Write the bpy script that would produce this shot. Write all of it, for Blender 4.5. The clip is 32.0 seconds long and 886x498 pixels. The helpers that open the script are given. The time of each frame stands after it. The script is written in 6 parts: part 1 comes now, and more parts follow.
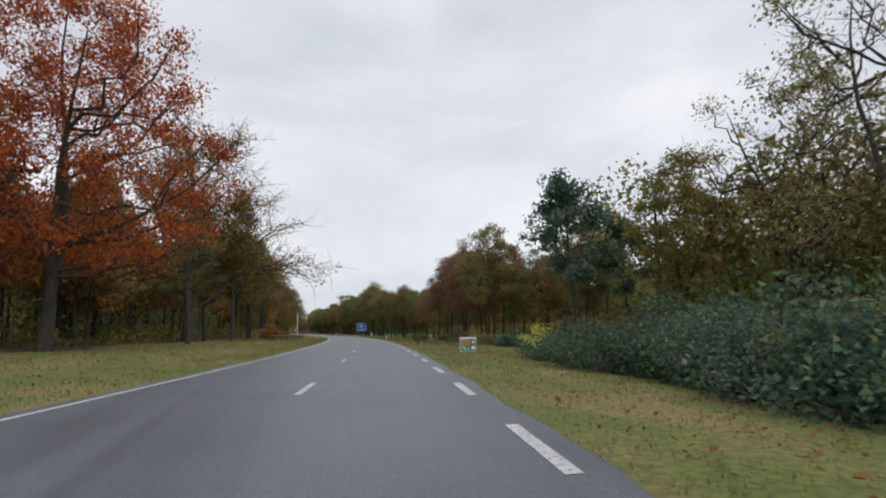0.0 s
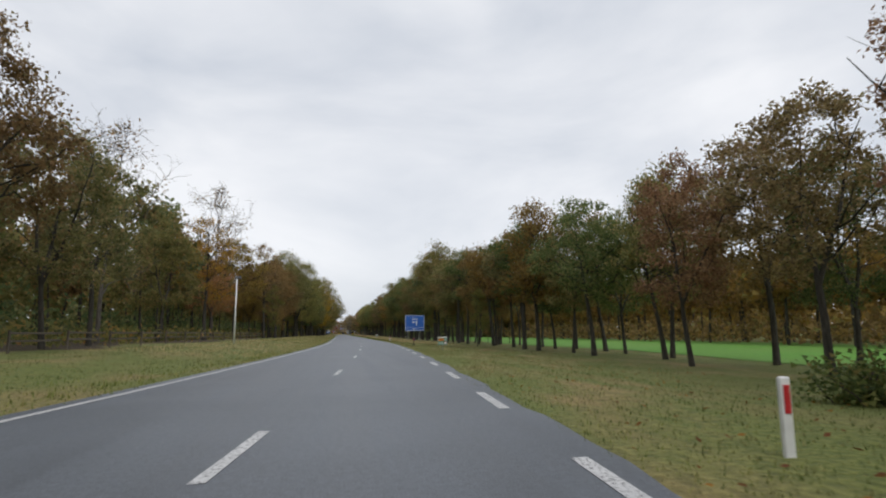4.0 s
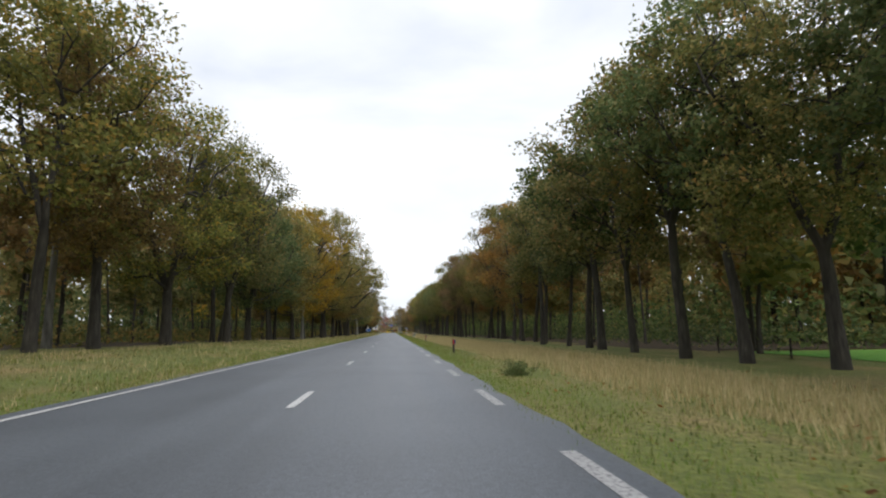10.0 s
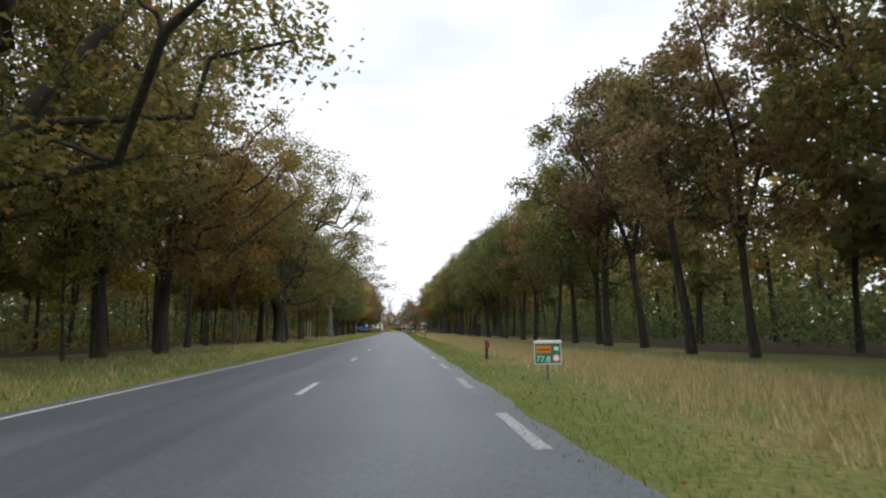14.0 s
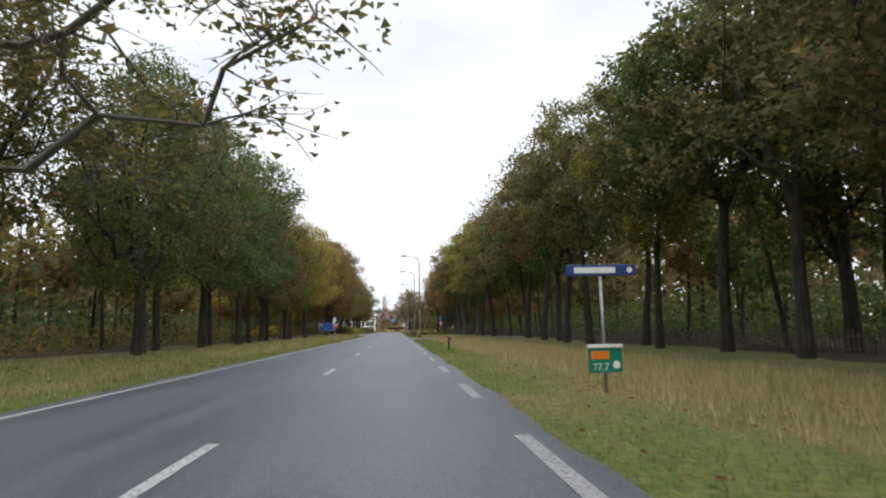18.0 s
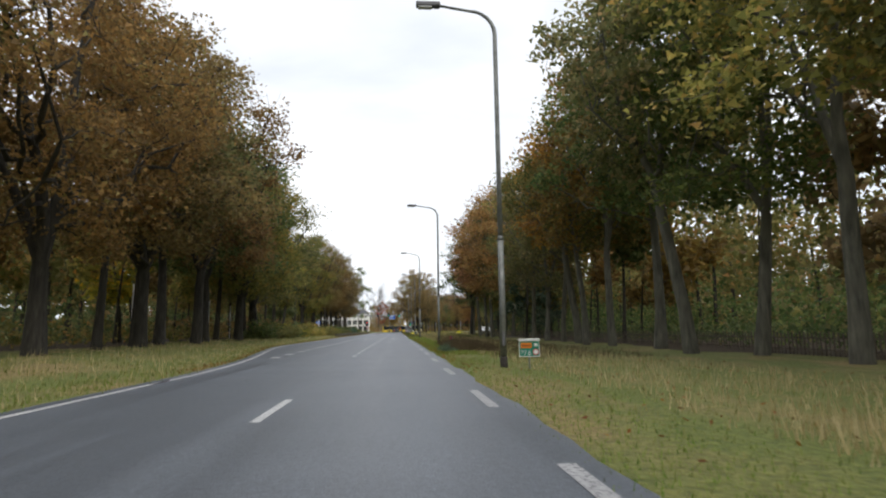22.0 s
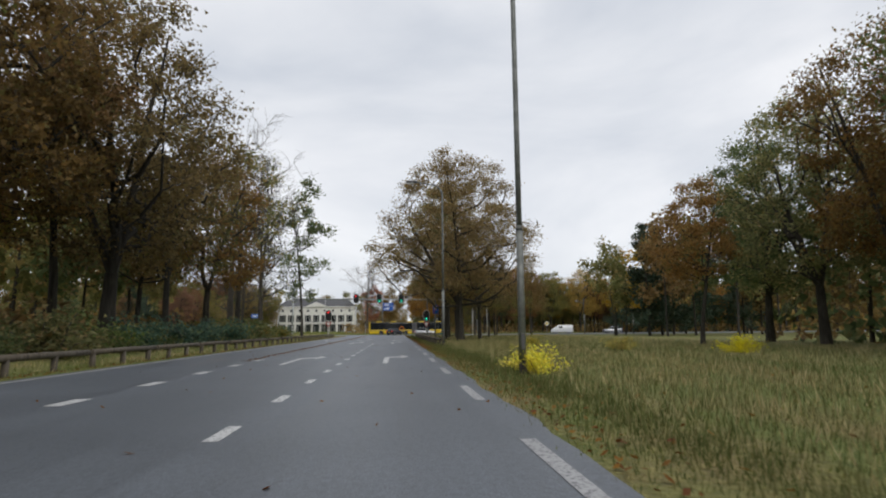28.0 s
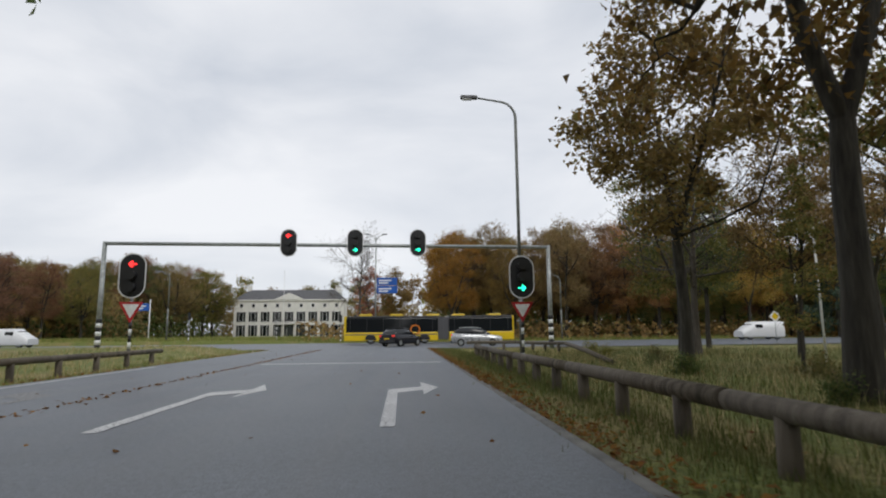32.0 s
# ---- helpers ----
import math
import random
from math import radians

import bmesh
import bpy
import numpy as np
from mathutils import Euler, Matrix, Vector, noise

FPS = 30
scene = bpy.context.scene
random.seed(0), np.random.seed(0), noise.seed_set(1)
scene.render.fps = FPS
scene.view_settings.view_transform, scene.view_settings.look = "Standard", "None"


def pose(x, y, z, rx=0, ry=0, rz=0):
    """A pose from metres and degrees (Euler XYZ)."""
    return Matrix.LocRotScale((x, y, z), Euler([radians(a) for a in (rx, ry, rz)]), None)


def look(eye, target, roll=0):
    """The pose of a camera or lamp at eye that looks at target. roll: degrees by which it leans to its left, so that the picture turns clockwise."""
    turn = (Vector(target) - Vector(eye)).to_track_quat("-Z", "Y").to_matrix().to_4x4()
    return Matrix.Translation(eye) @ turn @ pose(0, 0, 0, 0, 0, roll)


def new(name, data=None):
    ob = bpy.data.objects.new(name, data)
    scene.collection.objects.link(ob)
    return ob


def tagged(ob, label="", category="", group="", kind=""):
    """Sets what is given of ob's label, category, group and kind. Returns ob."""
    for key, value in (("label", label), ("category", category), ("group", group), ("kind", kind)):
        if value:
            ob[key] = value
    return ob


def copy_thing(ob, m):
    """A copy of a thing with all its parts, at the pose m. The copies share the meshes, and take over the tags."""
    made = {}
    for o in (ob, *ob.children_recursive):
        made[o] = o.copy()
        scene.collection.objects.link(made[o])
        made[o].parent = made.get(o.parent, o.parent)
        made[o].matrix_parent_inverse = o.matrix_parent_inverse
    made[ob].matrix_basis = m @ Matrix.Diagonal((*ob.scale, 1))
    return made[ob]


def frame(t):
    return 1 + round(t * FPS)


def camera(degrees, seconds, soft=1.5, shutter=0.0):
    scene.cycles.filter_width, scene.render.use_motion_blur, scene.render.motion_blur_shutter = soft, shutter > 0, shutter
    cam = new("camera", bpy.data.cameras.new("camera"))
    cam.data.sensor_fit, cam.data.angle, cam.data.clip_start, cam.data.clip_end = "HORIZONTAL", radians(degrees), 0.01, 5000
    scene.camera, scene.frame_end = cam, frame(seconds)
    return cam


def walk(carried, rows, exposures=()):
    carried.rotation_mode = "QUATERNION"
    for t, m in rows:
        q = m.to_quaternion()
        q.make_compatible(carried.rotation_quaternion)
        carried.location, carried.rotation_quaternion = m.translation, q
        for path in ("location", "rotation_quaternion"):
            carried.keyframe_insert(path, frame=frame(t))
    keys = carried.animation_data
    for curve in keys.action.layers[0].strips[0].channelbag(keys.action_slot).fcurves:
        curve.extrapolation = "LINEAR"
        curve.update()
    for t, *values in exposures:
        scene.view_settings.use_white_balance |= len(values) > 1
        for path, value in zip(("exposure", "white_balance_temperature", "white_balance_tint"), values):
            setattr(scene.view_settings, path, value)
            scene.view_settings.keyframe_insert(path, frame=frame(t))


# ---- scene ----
cam = camera(76.2, 32.0, soft=2.05, shutter=0.05)
PATH = [
    (0, (-17.296, -178.737, 1.2), (-16.747, -176.836, 1.486), -0.8),
    (0.5, (-15.238, -167.787, 1.2), (-14.71, -165.879, 1.487), -0.7),
    (1, (-13.308, -156.805, 1.2), (-12.804, -154.891, 1.488), -0.6),
    (1.5, (-11.503, -145.787, 1.2), (-11.025, -143.867, 1.49), -0.5),
    (2, (-9.825, -134.682, 1.2), (-9.371, -132.756, 1.491), -0.5),
    (2.5, (-8.28, -123.435, 1.2), (-7.848, -121.504, 1.492), -0.4),
    (3, (-6.86, -112.074, 1.2), (-6.454, -110.138, 1.494), -0.4),
    (3.5, (-5.558, -100.626, 1.2), (-5.178, -98.684, 1.494), -0.3),
    (4, (-4.384, -89.109, 1.2), (-4.029, -87.163, 1.494), -0.3),
    (4.5, (-3.345, -77.541, 1.2), (-3.014, -75.591, 1.494), -0.3),
    (5, (-2.45, -65.94, 1.2), (-2.144, -63.985, 1.494), -0.3),
    (5.5, (-1.705, -54.323, 1.2), (-1.426, -52.364, 1.493), -0.3),
    (6, (-1.116, -42.707, 1.2), (-0.866, -40.744, 1.492), -0.3),
    (6.5, (-0.684, -31.093, 1.2), (-0.459, -29.127, 1.492), -0.3),
    (7, (-0.402, -19.474, 1.2), (-0.197, -17.506, 1.491), -0.4),
    (7.5, (-0.264, -7.846, 1.2), (-0.069, -5.876, 1.49), -0.4),
    (8, (-0.243, 3.798, 1.2), (-0.053, 5.768, 1.489), -0.4),
    (8.5, (-0.214, 15.464, 1.2), (-0.024, 17.434, 1.489), -0.4),
    (9, (-0.156, 27.152, 1.2), (0.033, 29.122, 1.489), -0.5),
    (9.5, (-0.082, 38.863, 1.2), (0.102, 40.834, 1.488), -0.5),
    (10, (-0.002, 50.589, 1.2), (0.173, 52.56, 1.487), -0.6),
    (10.5, (0.074, 62.319, 1.2), (0.243, 64.291, 1.486), -0.6),
    (11, (0.143, 74.044, 1.2), (0.31, 76.016, 1.485), -0.6),
    (11.5, (0.2, 85.755, 1.2), (0.366, 87.728, 1.484), -0.7),
    (12, (0.241, 97.462, 1.2), (0.407, 99.434, 1.484), -0.8),
    (12.5, (0.263, 109.173, 1.2), (0.428, 111.146, 1.483), -0.8),
    (13, (0.276, 120.871, 1.2), (0.441, 122.844, 1.483), -0.8),
    (13.5, (0.294, 132.538, 1.2), (0.454, 134.511, 1.483), -0.9),
    (14, (0.311, 144.16, 1.2), (0.462, 146.134, 1.482), -0.9),
    (14.5, (0.324, 155.725, 1.2), (0.472, 157.699, 1.481), -1.0),
    (15, (0.333, 167.241, 1.2), (0.481, 169.216, 1.481), -1.0),
    (15.5, (0.336, 178.721, 1.2), (0.484, 180.696, 1.48), -1.0),
    (16, (0.335, 190.179, 1.2), (0.488, 192.154, 1.48), -1.1),
    (16.5, (0.334, 201.631, 1.2), (0.492, 203.605, 1.48), -1.1),
    (17, (0.335, 213.092, 1.2), (0.498, 215.066, 1.48), -1.1),
    (17.5, (0.339, 224.578, 1.2), (0.505, 226.551, 1.48), -1.1),
    (18, (0.351, 236.103, 1.2), (0.514, 238.077, 1.48), -1.1),
    (18.5, (0.372, 247.683, 1.2), (0.531, 249.657, 1.48), -1.1),
    (19, (0.39, 259.289, 1.2), (0.545, 261.263, 1.48), -1.1),
    (19.5, (0.392, 270.889, 1.2), (0.541, 272.863, 1.48), -1.1),
    (20, (0.374, 282.461, 1.2), (0.518, 284.436, 1.48), -1.0),
    (20.5, (0.327, 293.983, 1.2), (0.473, 295.958, 1.481), -1.0),
    (21, (0.276, 305.403, 1.2), (0.427, 307.377, 1.481), -1.0),
    (21.5, (0.242, 316.67, 1.2), (0.399, 318.643, 1.481), -0.9),
    (22, (0.235, 327.763, 1.2), (0.399, 329.736, 1.481), -0.8),
    (22.5, (0.262, 338.663, 1.2), (0.427, 340.637, 1.48), -0.8),
    (23, (0.309, 349.4, 1.2), (0.468, 351.374, 1.479), -0.7),
    (23.5, (0.359, 360.001, 1.2), (0.509, 361.976, 1.478), -0.7),
    (24, (0.408, 370.53, 1.2), (0.552, 372.505, 1.477), -0.6),
    (24.5, (0.448, 381.046, 1.2), (0.595, 383.021, 1.477), -0.6),
    (25, (0.473, 391.57, 1.2), (0.625, 393.544, 1.478), -0.5),
    (25.5, (0.474, 402.121, 1.2), (0.629, 404.095, 1.478), -0.5),
    (26, (0.455, 412.672, 1.2), (0.613, 414.646, 1.479), -0.5),
    (26.5, (0.422, 423.196, 1.2), (0.584, 425.17, 1.48), -0.5),
    (27, (0.38, 433.664, 1.2), (0.545, 435.638, 1.481), -0.5),
    (27.5, (0.334, 444.05, 1.2), (0.501, 446.023, 1.482), -0.5),
    (28, (0.288, 454.326, 1.2), (0.453, 456.299, 1.482), -0.5),
    (28.5, (0.247, 464.464, 1.2), (0.409, 466.437, 1.483), -0.5),
    (29, (0.218, 474.422, 1.2), (0.379, 476.395, 1.484), -0.5),
    (29.5, (0.206, 484.159, 1.2), (0.367, 486.133, 1.484), -0.6),
    (30, (0.203, 493.646, 1.2), (0.362, 495.619, 1.484), -0.6),
    (30.5, (0.2, 502.85, 1.2), (0.354, 504.824, 1.485), -0.6),
    (31, (0.198, 511.815, 1.2), (0.345, 513.789, 1.486), -0.6),
    (31.5, (0.195, 520.578, 1.2), (0.339, 522.552, 1.488), -0.6),
    (32, (0.192, 529.242, 1.2), (0.336, 531.215, 1.491), -0.6),
]
EXPOSURES = [(0, 0.05), (6, 0.1), (9, 0.4), (12, 0.54), (24, 0.54), (26, 0.24), (28, 0.05), (30, 0.08), (31, 0.24), (32, 0.05)]
walk(cam, [(t, look(eye, target, roll)) for t, eye, target, roll in PATH], EXPOSURES)

# ---- world, sun and sky ----
SUN_UP, SUN_ROUND = radians(34), radians(200)
world = bpy.data.worlds.new("overcast")
world.use_nodes = True
scene.world = world
wn, wl = world.node_tree.nodes, world.node_tree.links
background = wn["Background"]
sky = wn.new("ShaderNodeTexSky")
sky.sky_type, sky.sun_disc = "NISHITA", False
sky.sun_elevation, sky.sun_rotation = SUN_UP, SUN_ROUND
sky_dim = wn.new("ShaderNodeVectorMath")
sky_dim.operation = "SCALE"
sky_dim.inputs["Scale"].default_value = 0.1
wl.new(sky.outputs[0], sky_dim.inputs[0])
wcoord = wn.new("ShaderNodeTexCoord")
wmap = wn.new("ShaderNodeMapping")
wmap.inputs["Scale"].default_value = (1.0, 1.0, 2.6)
wl.new(wcoord.outputs["Generated"], wmap.inputs[0])
wnoise = wn.new("ShaderNodeTexNoise")
wnoise.inputs["Scale"].default_value = 1.9
wnoise.inputs["Detail"].default_value = 6.0
wnoise.inputs["Roughness"].default_value = 0.5
wnoise.inputs["Distortion"].default_value = 0.35
wl.new(wmap.outputs[0], wnoise.inputs["Vector"])
wramp = wn.new("ShaderNodeValToRGB")
wramp.color_ramp.elements[0].position, wramp.color_ramp.elements[0].color = 0.33, (0.60, 0.64, 0.71, 1)
wramp.color_ramp.elements[1].position, wramp.color_ramp.elements[1].color = 0.66, (0.90, 0.91, 0.94, 1)
wl.new(wnoise.outputs[0], wramp.inputs[0])
wmix = wn.new("ShaderNodeMix")
wmix.data_type = "RGBA"
wmix.inputs[0].default_value = 0.93
wl.new(sky_dim.outputs[0], wmix.inputs[6])
wl.new(wramp.outputs[0], wmix.inputs[7])
wl.new(wmix.outputs[2], background.inputs[0])
background.inputs[1].default_value = 1.0

sun = new("sun", bpy.data.lights.new("sun", "SUN"))
sun.data.energy, sun.data.angle, sun.data.color = 1.1, radians(30), (1.0, 0.97, 0.92)
sun.matrix_world = look((0, 0, 60), (60 * math.sin(SUN_ROUND) * 0.6, -60 * math.cos(SUN_ROUND) * 0.6, 60 - 60 * math.tan(SUN_UP)))


# ---- materials ----
def material(name, rough=0.6, metal=0.0):
    m = bpy.data.materials.new(name)
    m.use_nodes = True
    b = m.node_tree.nodes["Principled BSDF"]
    b.inputs["Roughness"].default_value, b.inputs["Metallic"].default_value = rough, metal
    return m, m.node_tree.nodes, m.node_tree.links, b


def noise_of(n, l, scale, detail=4.0, stretch=(1, 1, 1), rough=0.55):
    c, mp, t = n.new("ShaderNodeTexCoord"), n.new("ShaderNodeMapping"), n.new("ShaderNodeTexNoise")
    mp.inputs["Scale"].default_value = stretch
    t.inputs["Scale"].default_value, t.inputs["Detail"].default_value, t.inputs["Roughness"].default_value = scale, detail, rough
    l.new(c.outputs["Object"], mp.inputs[0])
    l.new(mp.outputs[0], t.inputs["Vector"])
    return t.outputs[0]


def ramp_of(n, l, source, *stops):
    r = n.new("ShaderNodeValToRGB")
    e = r.color_ramp.elements
    while len(e) < len(stops):
        e.new(0.5)
    for k, (p, c) in enumerate(stops):
        e[k].position, e[k].color = p, (*c, 1)
    l.new(source, r.inputs[0])
    return r.outputs[0]


def mixed(n, l, factor, a, b, kind="MIX"):
    x = n.new("ShaderNodeMix")
    x.data_type, x.blend_type = "RGBA", kind
    for k, v in ((0, factor), (6, a), (7, b)):
        if isinstance(v, (int, float)):
            x.inputs[k].default_value = v
        elif isinstance(v, tuple):
            x.inputs[k].default_value = (*v, 1)
        else:
            l.new(v, x.inputs[k])
    return x.outputs[2]


def bumped(n, l, b, source, strength=0.4, distance=0.02):
    u = n.new("ShaderNodeBump")
    u.inputs["Strength"].default_value, u.inputs["Distance"].default_value = strength, distance
    l.new(source, u.inputs["Height"])
    l.new(u.outputs[0], b.inputs["Normal"])


def plain(name, colour, rough=0.5, metal=0.0, wear=0.25, scale=6.0, relief=0.1):
    """Paint, plastic or metal with a little dirt and unevenness."""
    m, n, l, b = material(name, rough, metal)
    dirt = noise_of(n, l, scale, 6)
    dark = tuple(c * (1 - wear) + 0.02 * wear for c in colour)
    l.new(ramp_of(n, l, dirt, (0.35, dark), (0.62, colour)), b.inputs["Base Color"])
    r = n.new("ShaderNodeMapRange")
    r.inputs["To Min"].default_value, r.inputs["To Max"].default_value = min(rough + 0.15, 1), max(rough - 0.08, 0.02)
    l.new(dirt, r.inputs[0])
    l.new(r.outputs[0], b.inputs["Roughness"])
    if relief:
        bumped(n, l, b, noise_of(n, l, scale * 9, 3), relief, 0.004)
    return m


def foliage(name, dark, mid, light, accent, thin=0.55):
    dark, mid, light, accent = [(c[0] * 1.2, c[1] * 1.23, c[2] * 1.5) for c in (dark, mid, light, accent)]
    m, n, l, b = material(name, 0.62)
    g, oi = n.new("ShaderNodeNewGeometry"), n.new("ShaderNodeObjectInfo")
    leaf = ramp_of(n, l, g.outputs["Random Per Island"], (0.0, dark), (0.45, mid), (0.8, light), (1.0, accent))
    hsv = n.new("ShaderNodeHueSaturation")
    for key, lo, hi, k in (("Hue", 0.485, 0.515, 1.0), ("Value", 0.78, 1.25, 7.3), ("Saturation", 0.82, 1.1, 13.7)):
        w = n.new("ShaderNodeMath")
        w.operation = "MULTIPLY"
        w.inputs[1].default_value = k
        l.new(oi.outputs["Random"], w.inputs[0])
        f = n.new("ShaderNodeMath")
        f.operation = "FRACT"
        l.new(w.outputs[0], f.inputs[0])
        r = n.new("ShaderNodeMapRange")
        r.inputs["To Min"].default_value, r.inputs["To Max"].default_value = lo, hi
        l.new(f.outputs[0], r.inputs[0])
        l.new(r.outputs[0], hsv.inputs[key])
    l.new(leaf, hsv.inputs["Color"])
    clump = noise_of(n, l, 0.45, 3)
    tint = mixed(n, l, ramp_of(n, l, clump, (0.4, (0, 0, 0)), (0.62, (1, 1, 1))), hsv.outputs[0], mid, "MIX")
    half = mixed(n, l, 0.45, hsv.outputs[0], tint)
    l.new(half, b.inputs["Base Color"])
    b.inputs["Specular IOR Level"].default_value = 0.25
    t, x = n.new("ShaderNodeBsdfTranslucent"), n.new("ShaderNodeMixShader")
    l.new(half, t.inputs[0])
    x.inputs[0].default_value = thin
    l.new(b.outputs[0], x.inputs[1])
    l.new(t.outputs[0], x.inputs[2])
    l.new(x.outputs[0], n["Material Output"].inputs[0])
    return m


LEAF = {
    "green": foliage("leaves_dark_green", (0.045, 0.071, 0.021), (0.104, 0.137, 0.038), (0.177, 0.204, 0.059), (0.270, 0.207, 0.062)),
    "olive": foliage("leaves_olive", (0.066, 0.074, 0.021), (0.162, 0.162, 0.041), (0.259, 0.217, 0.059), (0.373, 0.207, 0.052)),
    "brown": foliage("leaves_rust_brown", (0.078, 0.055, 0.021), (0.205, 0.132, 0.040), (0.31, 0.185, 0.048), (0.21, 0.20, 0.06)),
    "orange": foliage("leaves_orange", (0.12, 0.062, 0.018), (0.31, 0.155, 0.038), (0.44, 0.23, 0.05), (0.25, 0.21, 0.06)),
    "rust": foliage("leaves_rust_red", (0.08, 0.044, 0.02), (0.20, 0.098, 0.04), (0.29, 0.145, 0.05), (0.24, 0.17, 0.06)),
    "red": foliage("leaves_red", (0.11, 0.030, 0.020), (0.30, 0.066, 0.034), (0.42, 0.105, 0.038), (0.50, 0.22, 0.045)),
    "gold": foliage("leaves_gold", (0.12, 0.10, 0.02), (0.33, 0.22, 0.03), (0.46, 0.27, 0.033), (0.50, 0.22, 0.03)),
    "yellow": foliage("leaves_yellow_green", (0.113, 0.121, 0.024), (0.290, 0.270, 0.045), (0.498, 0.373, 0.052), (0.705, 0.353, 0.041)),
    "shrub": foliage("leaves_blue_green", (0.033, 0.062, 0.038), (0.074, 0.128, 0.074), (0.135, 0.204, 0.113), (0.249, 0.249, 0.083)),
    "bright": foliage("leaves_bright_yellow", (0.332, 0.311, 0.041), (0.705, 0.601, 0.062), (0.732, 0.732, 0.062), (0.415, 0.498, 0.104)),
    "needle": foliage("needles_dark", (0.021, 0.038, 0.021), (0.045, 0.074, 0.038), (0.083, 0.113, 0.054), (0.145, 0.124, 0.062), 0.1),
}


def bark_of(name, a, b_, c, scale=3.0):
    m, n, l, b = material(name, 0.9)
    v = noise_of(n, l, scale, 8, (3, 3, 0.5))
    big = noise_of(n, l, 0.5, 2)
    col = ramp_of(n, l, v, (0.3, a), (0.52, b_), (0.75, c))
    l.new(mixed(n, l, ramp_of(n, l, big, (0.45, (0, 0, 0)), (0.6, (1, 1, 1))), col, b_), b.inputs["Base Color"])
    bumped(n, l, b, v, 0.9, 0.05)
    return m


BARK = bark_of("bark_dark", (0.018, 0.016, 0.013), (0.045, 0.040, 0.032), (0.095, 0.087, 0.070))
BARK_PALE = bark_of("bark_grey_green", (0.05, 0.05, 0.04), (0.12, 0.115, 0.09), (0.2, 0.19, 0.15))
BARK_BIRCH = bark_of("bark_birch", (0.05, 0.045, 0.04), (0.17, 0.165, 0.145), (0.28, 0.27, 0.24), 2.0)
TWIG = bark_of("twigs_grey_brown", (0.05, 0.043, 0.037), (0.095, 0.083, 0.07), (0.15, 0.13, 0.11))

# asphalt, worn and slightly damp
ASPHALT, n, l, b = material("asphalt")
grit = noise_of(n, l, 55, 3)
streak = noise_of(n, l, 1.0, 5, (1.6, 0.05, 1))
patch = noise_of(n, l, 0.35, 4)
base = ramp_of(n, l, grit, (0.3, (0.054, 0.063, 0.075)), (0.5, (0.100, 0.113, 0.132)), (0.72, (0.178, 0.195, 0.218)))
base = mixed(n, l, 0.5, base, ramp_of(n, l, streak, (0.32, (0.6, 0.6, 0.61)), (0.68, (1.25, 1.25, 1.25))), "MULTIPLY")
base = mixed(n, l, 0.35, base, ramp_of(n, l, patch, (0.35, (0.7, 0.7, 0.7)), (0.6, (1.15, 1.15, 1.15))), "MULTIPLY")
speck = noise_of(n, l, 13, 5, (1, 1, 1), 0.7)
base = mixed(n, l, 0.6, base, ramp_of(n, l, speck, (0.36, (0.66, 0.66, 0.68)), (0.5, (1.0, 1.0, 1.0)), (0.66, (1.35, 1.35, 1.36))), "MULTIPLY")
l.new(base, b.inputs["Base Color"])
wet = n.new("ShaderNodeMapRange")
wet.inputs["To Min"].default_value, wet.inputs["To Max"].default_value = 0.37, 0.62
l.new(streak, wet.inputs[0])
l.new(wet.outputs[0], b.inputs["Roughness"])
bumped(n, l, b, grit, 0.5, 0.006)

LINE, n, l, b = material("road_paint", 0.6)
chip = noise_of(n, l, 22, 6)
fade = noise_of(n, l, 0.9, 4)
worn = ramp_of(n, l, chip, (0.38, (0.11, 0.11, 0.11)), (0.47, (0.60, 0.60, 0.60)), (0.8, (0.72, 0.72, 0.71)))
l.new(mixed(n, l, ramp_of(n, l, fade, (0.3, (0, 0, 0)), (0.75, (0.45, 0.45, 0.45))), worn, (0.30, 0.30, 0.31)), b.inputs["Base Color"])

FAINT, n, l, b = material("road_paint_worn", 0.6)
chip = noise_of(n, l, 16, 6)
l.new(ramp_of(n, l, chip, (0.42, (0.085, 0.085, 0.09)), (0.6, (0.27, 0.27, 0.27))), b.inputs["Base Color"])

LINE_WORN, n, l, b = material("road_paint_greyed", 0.6)
chip = noise_of(n, l, 20, 6)
fade = noise_of(n, l, 0.7, 4)
worn = ramp_of(n, l, chip, (0.36, (0.11, 0.11, 0.115)), (0.5, (0.38, 0.38, 0.385)), (0.8, (0.5, 0.5, 0.5)))
l.new(mixed(n, l, ramp_of(n, l, fade, (0.3, (0, 0, 0)), (0.75, (0.5, 0.5, 0.5))), worn, (0.2, 0.2, 0.21)), b.inputs["Base Color"])

# verge: grass with moss, dry patches and bare soil
VERGE, n, l, b = material("verge_grass", 0.95)
fine = noise_of(n, l, 9, 8)
wide = noise_of(n, l, 0.16, 5)
dry = noise_of(n, l, 0.55, 5, (1, 0.35, 1))
green = ramp_of(n, l, fine, (0.3, (0.076, 0.095, 0.022)), (0.5, (0.126, 0.152, 0.033)), (0.7, (0.197, 0.211, 0.051)))
straw = ramp_of(n, l, fine, (0.3, (0.142, 0.107, 0.043)), (0.5, (0.238, 0.181, 0.071)), (0.72, (0.346, 0.269, 0.112)))
c1 = mixed(n, l, ramp_of(n, l, dry, (0.42, (0, 0, 0)), (0.62, (1, 1, 1))), green, straw)
l.new(mixed(n, l, ramp_of(n, l, wide, (0.42, (0, 0, 0)), (0.62, (0.930, 0.900, 0.750))), c1, green), b.inputs["Base Color"])
bumped(n, l, b, fine, 1.0, 0.08)

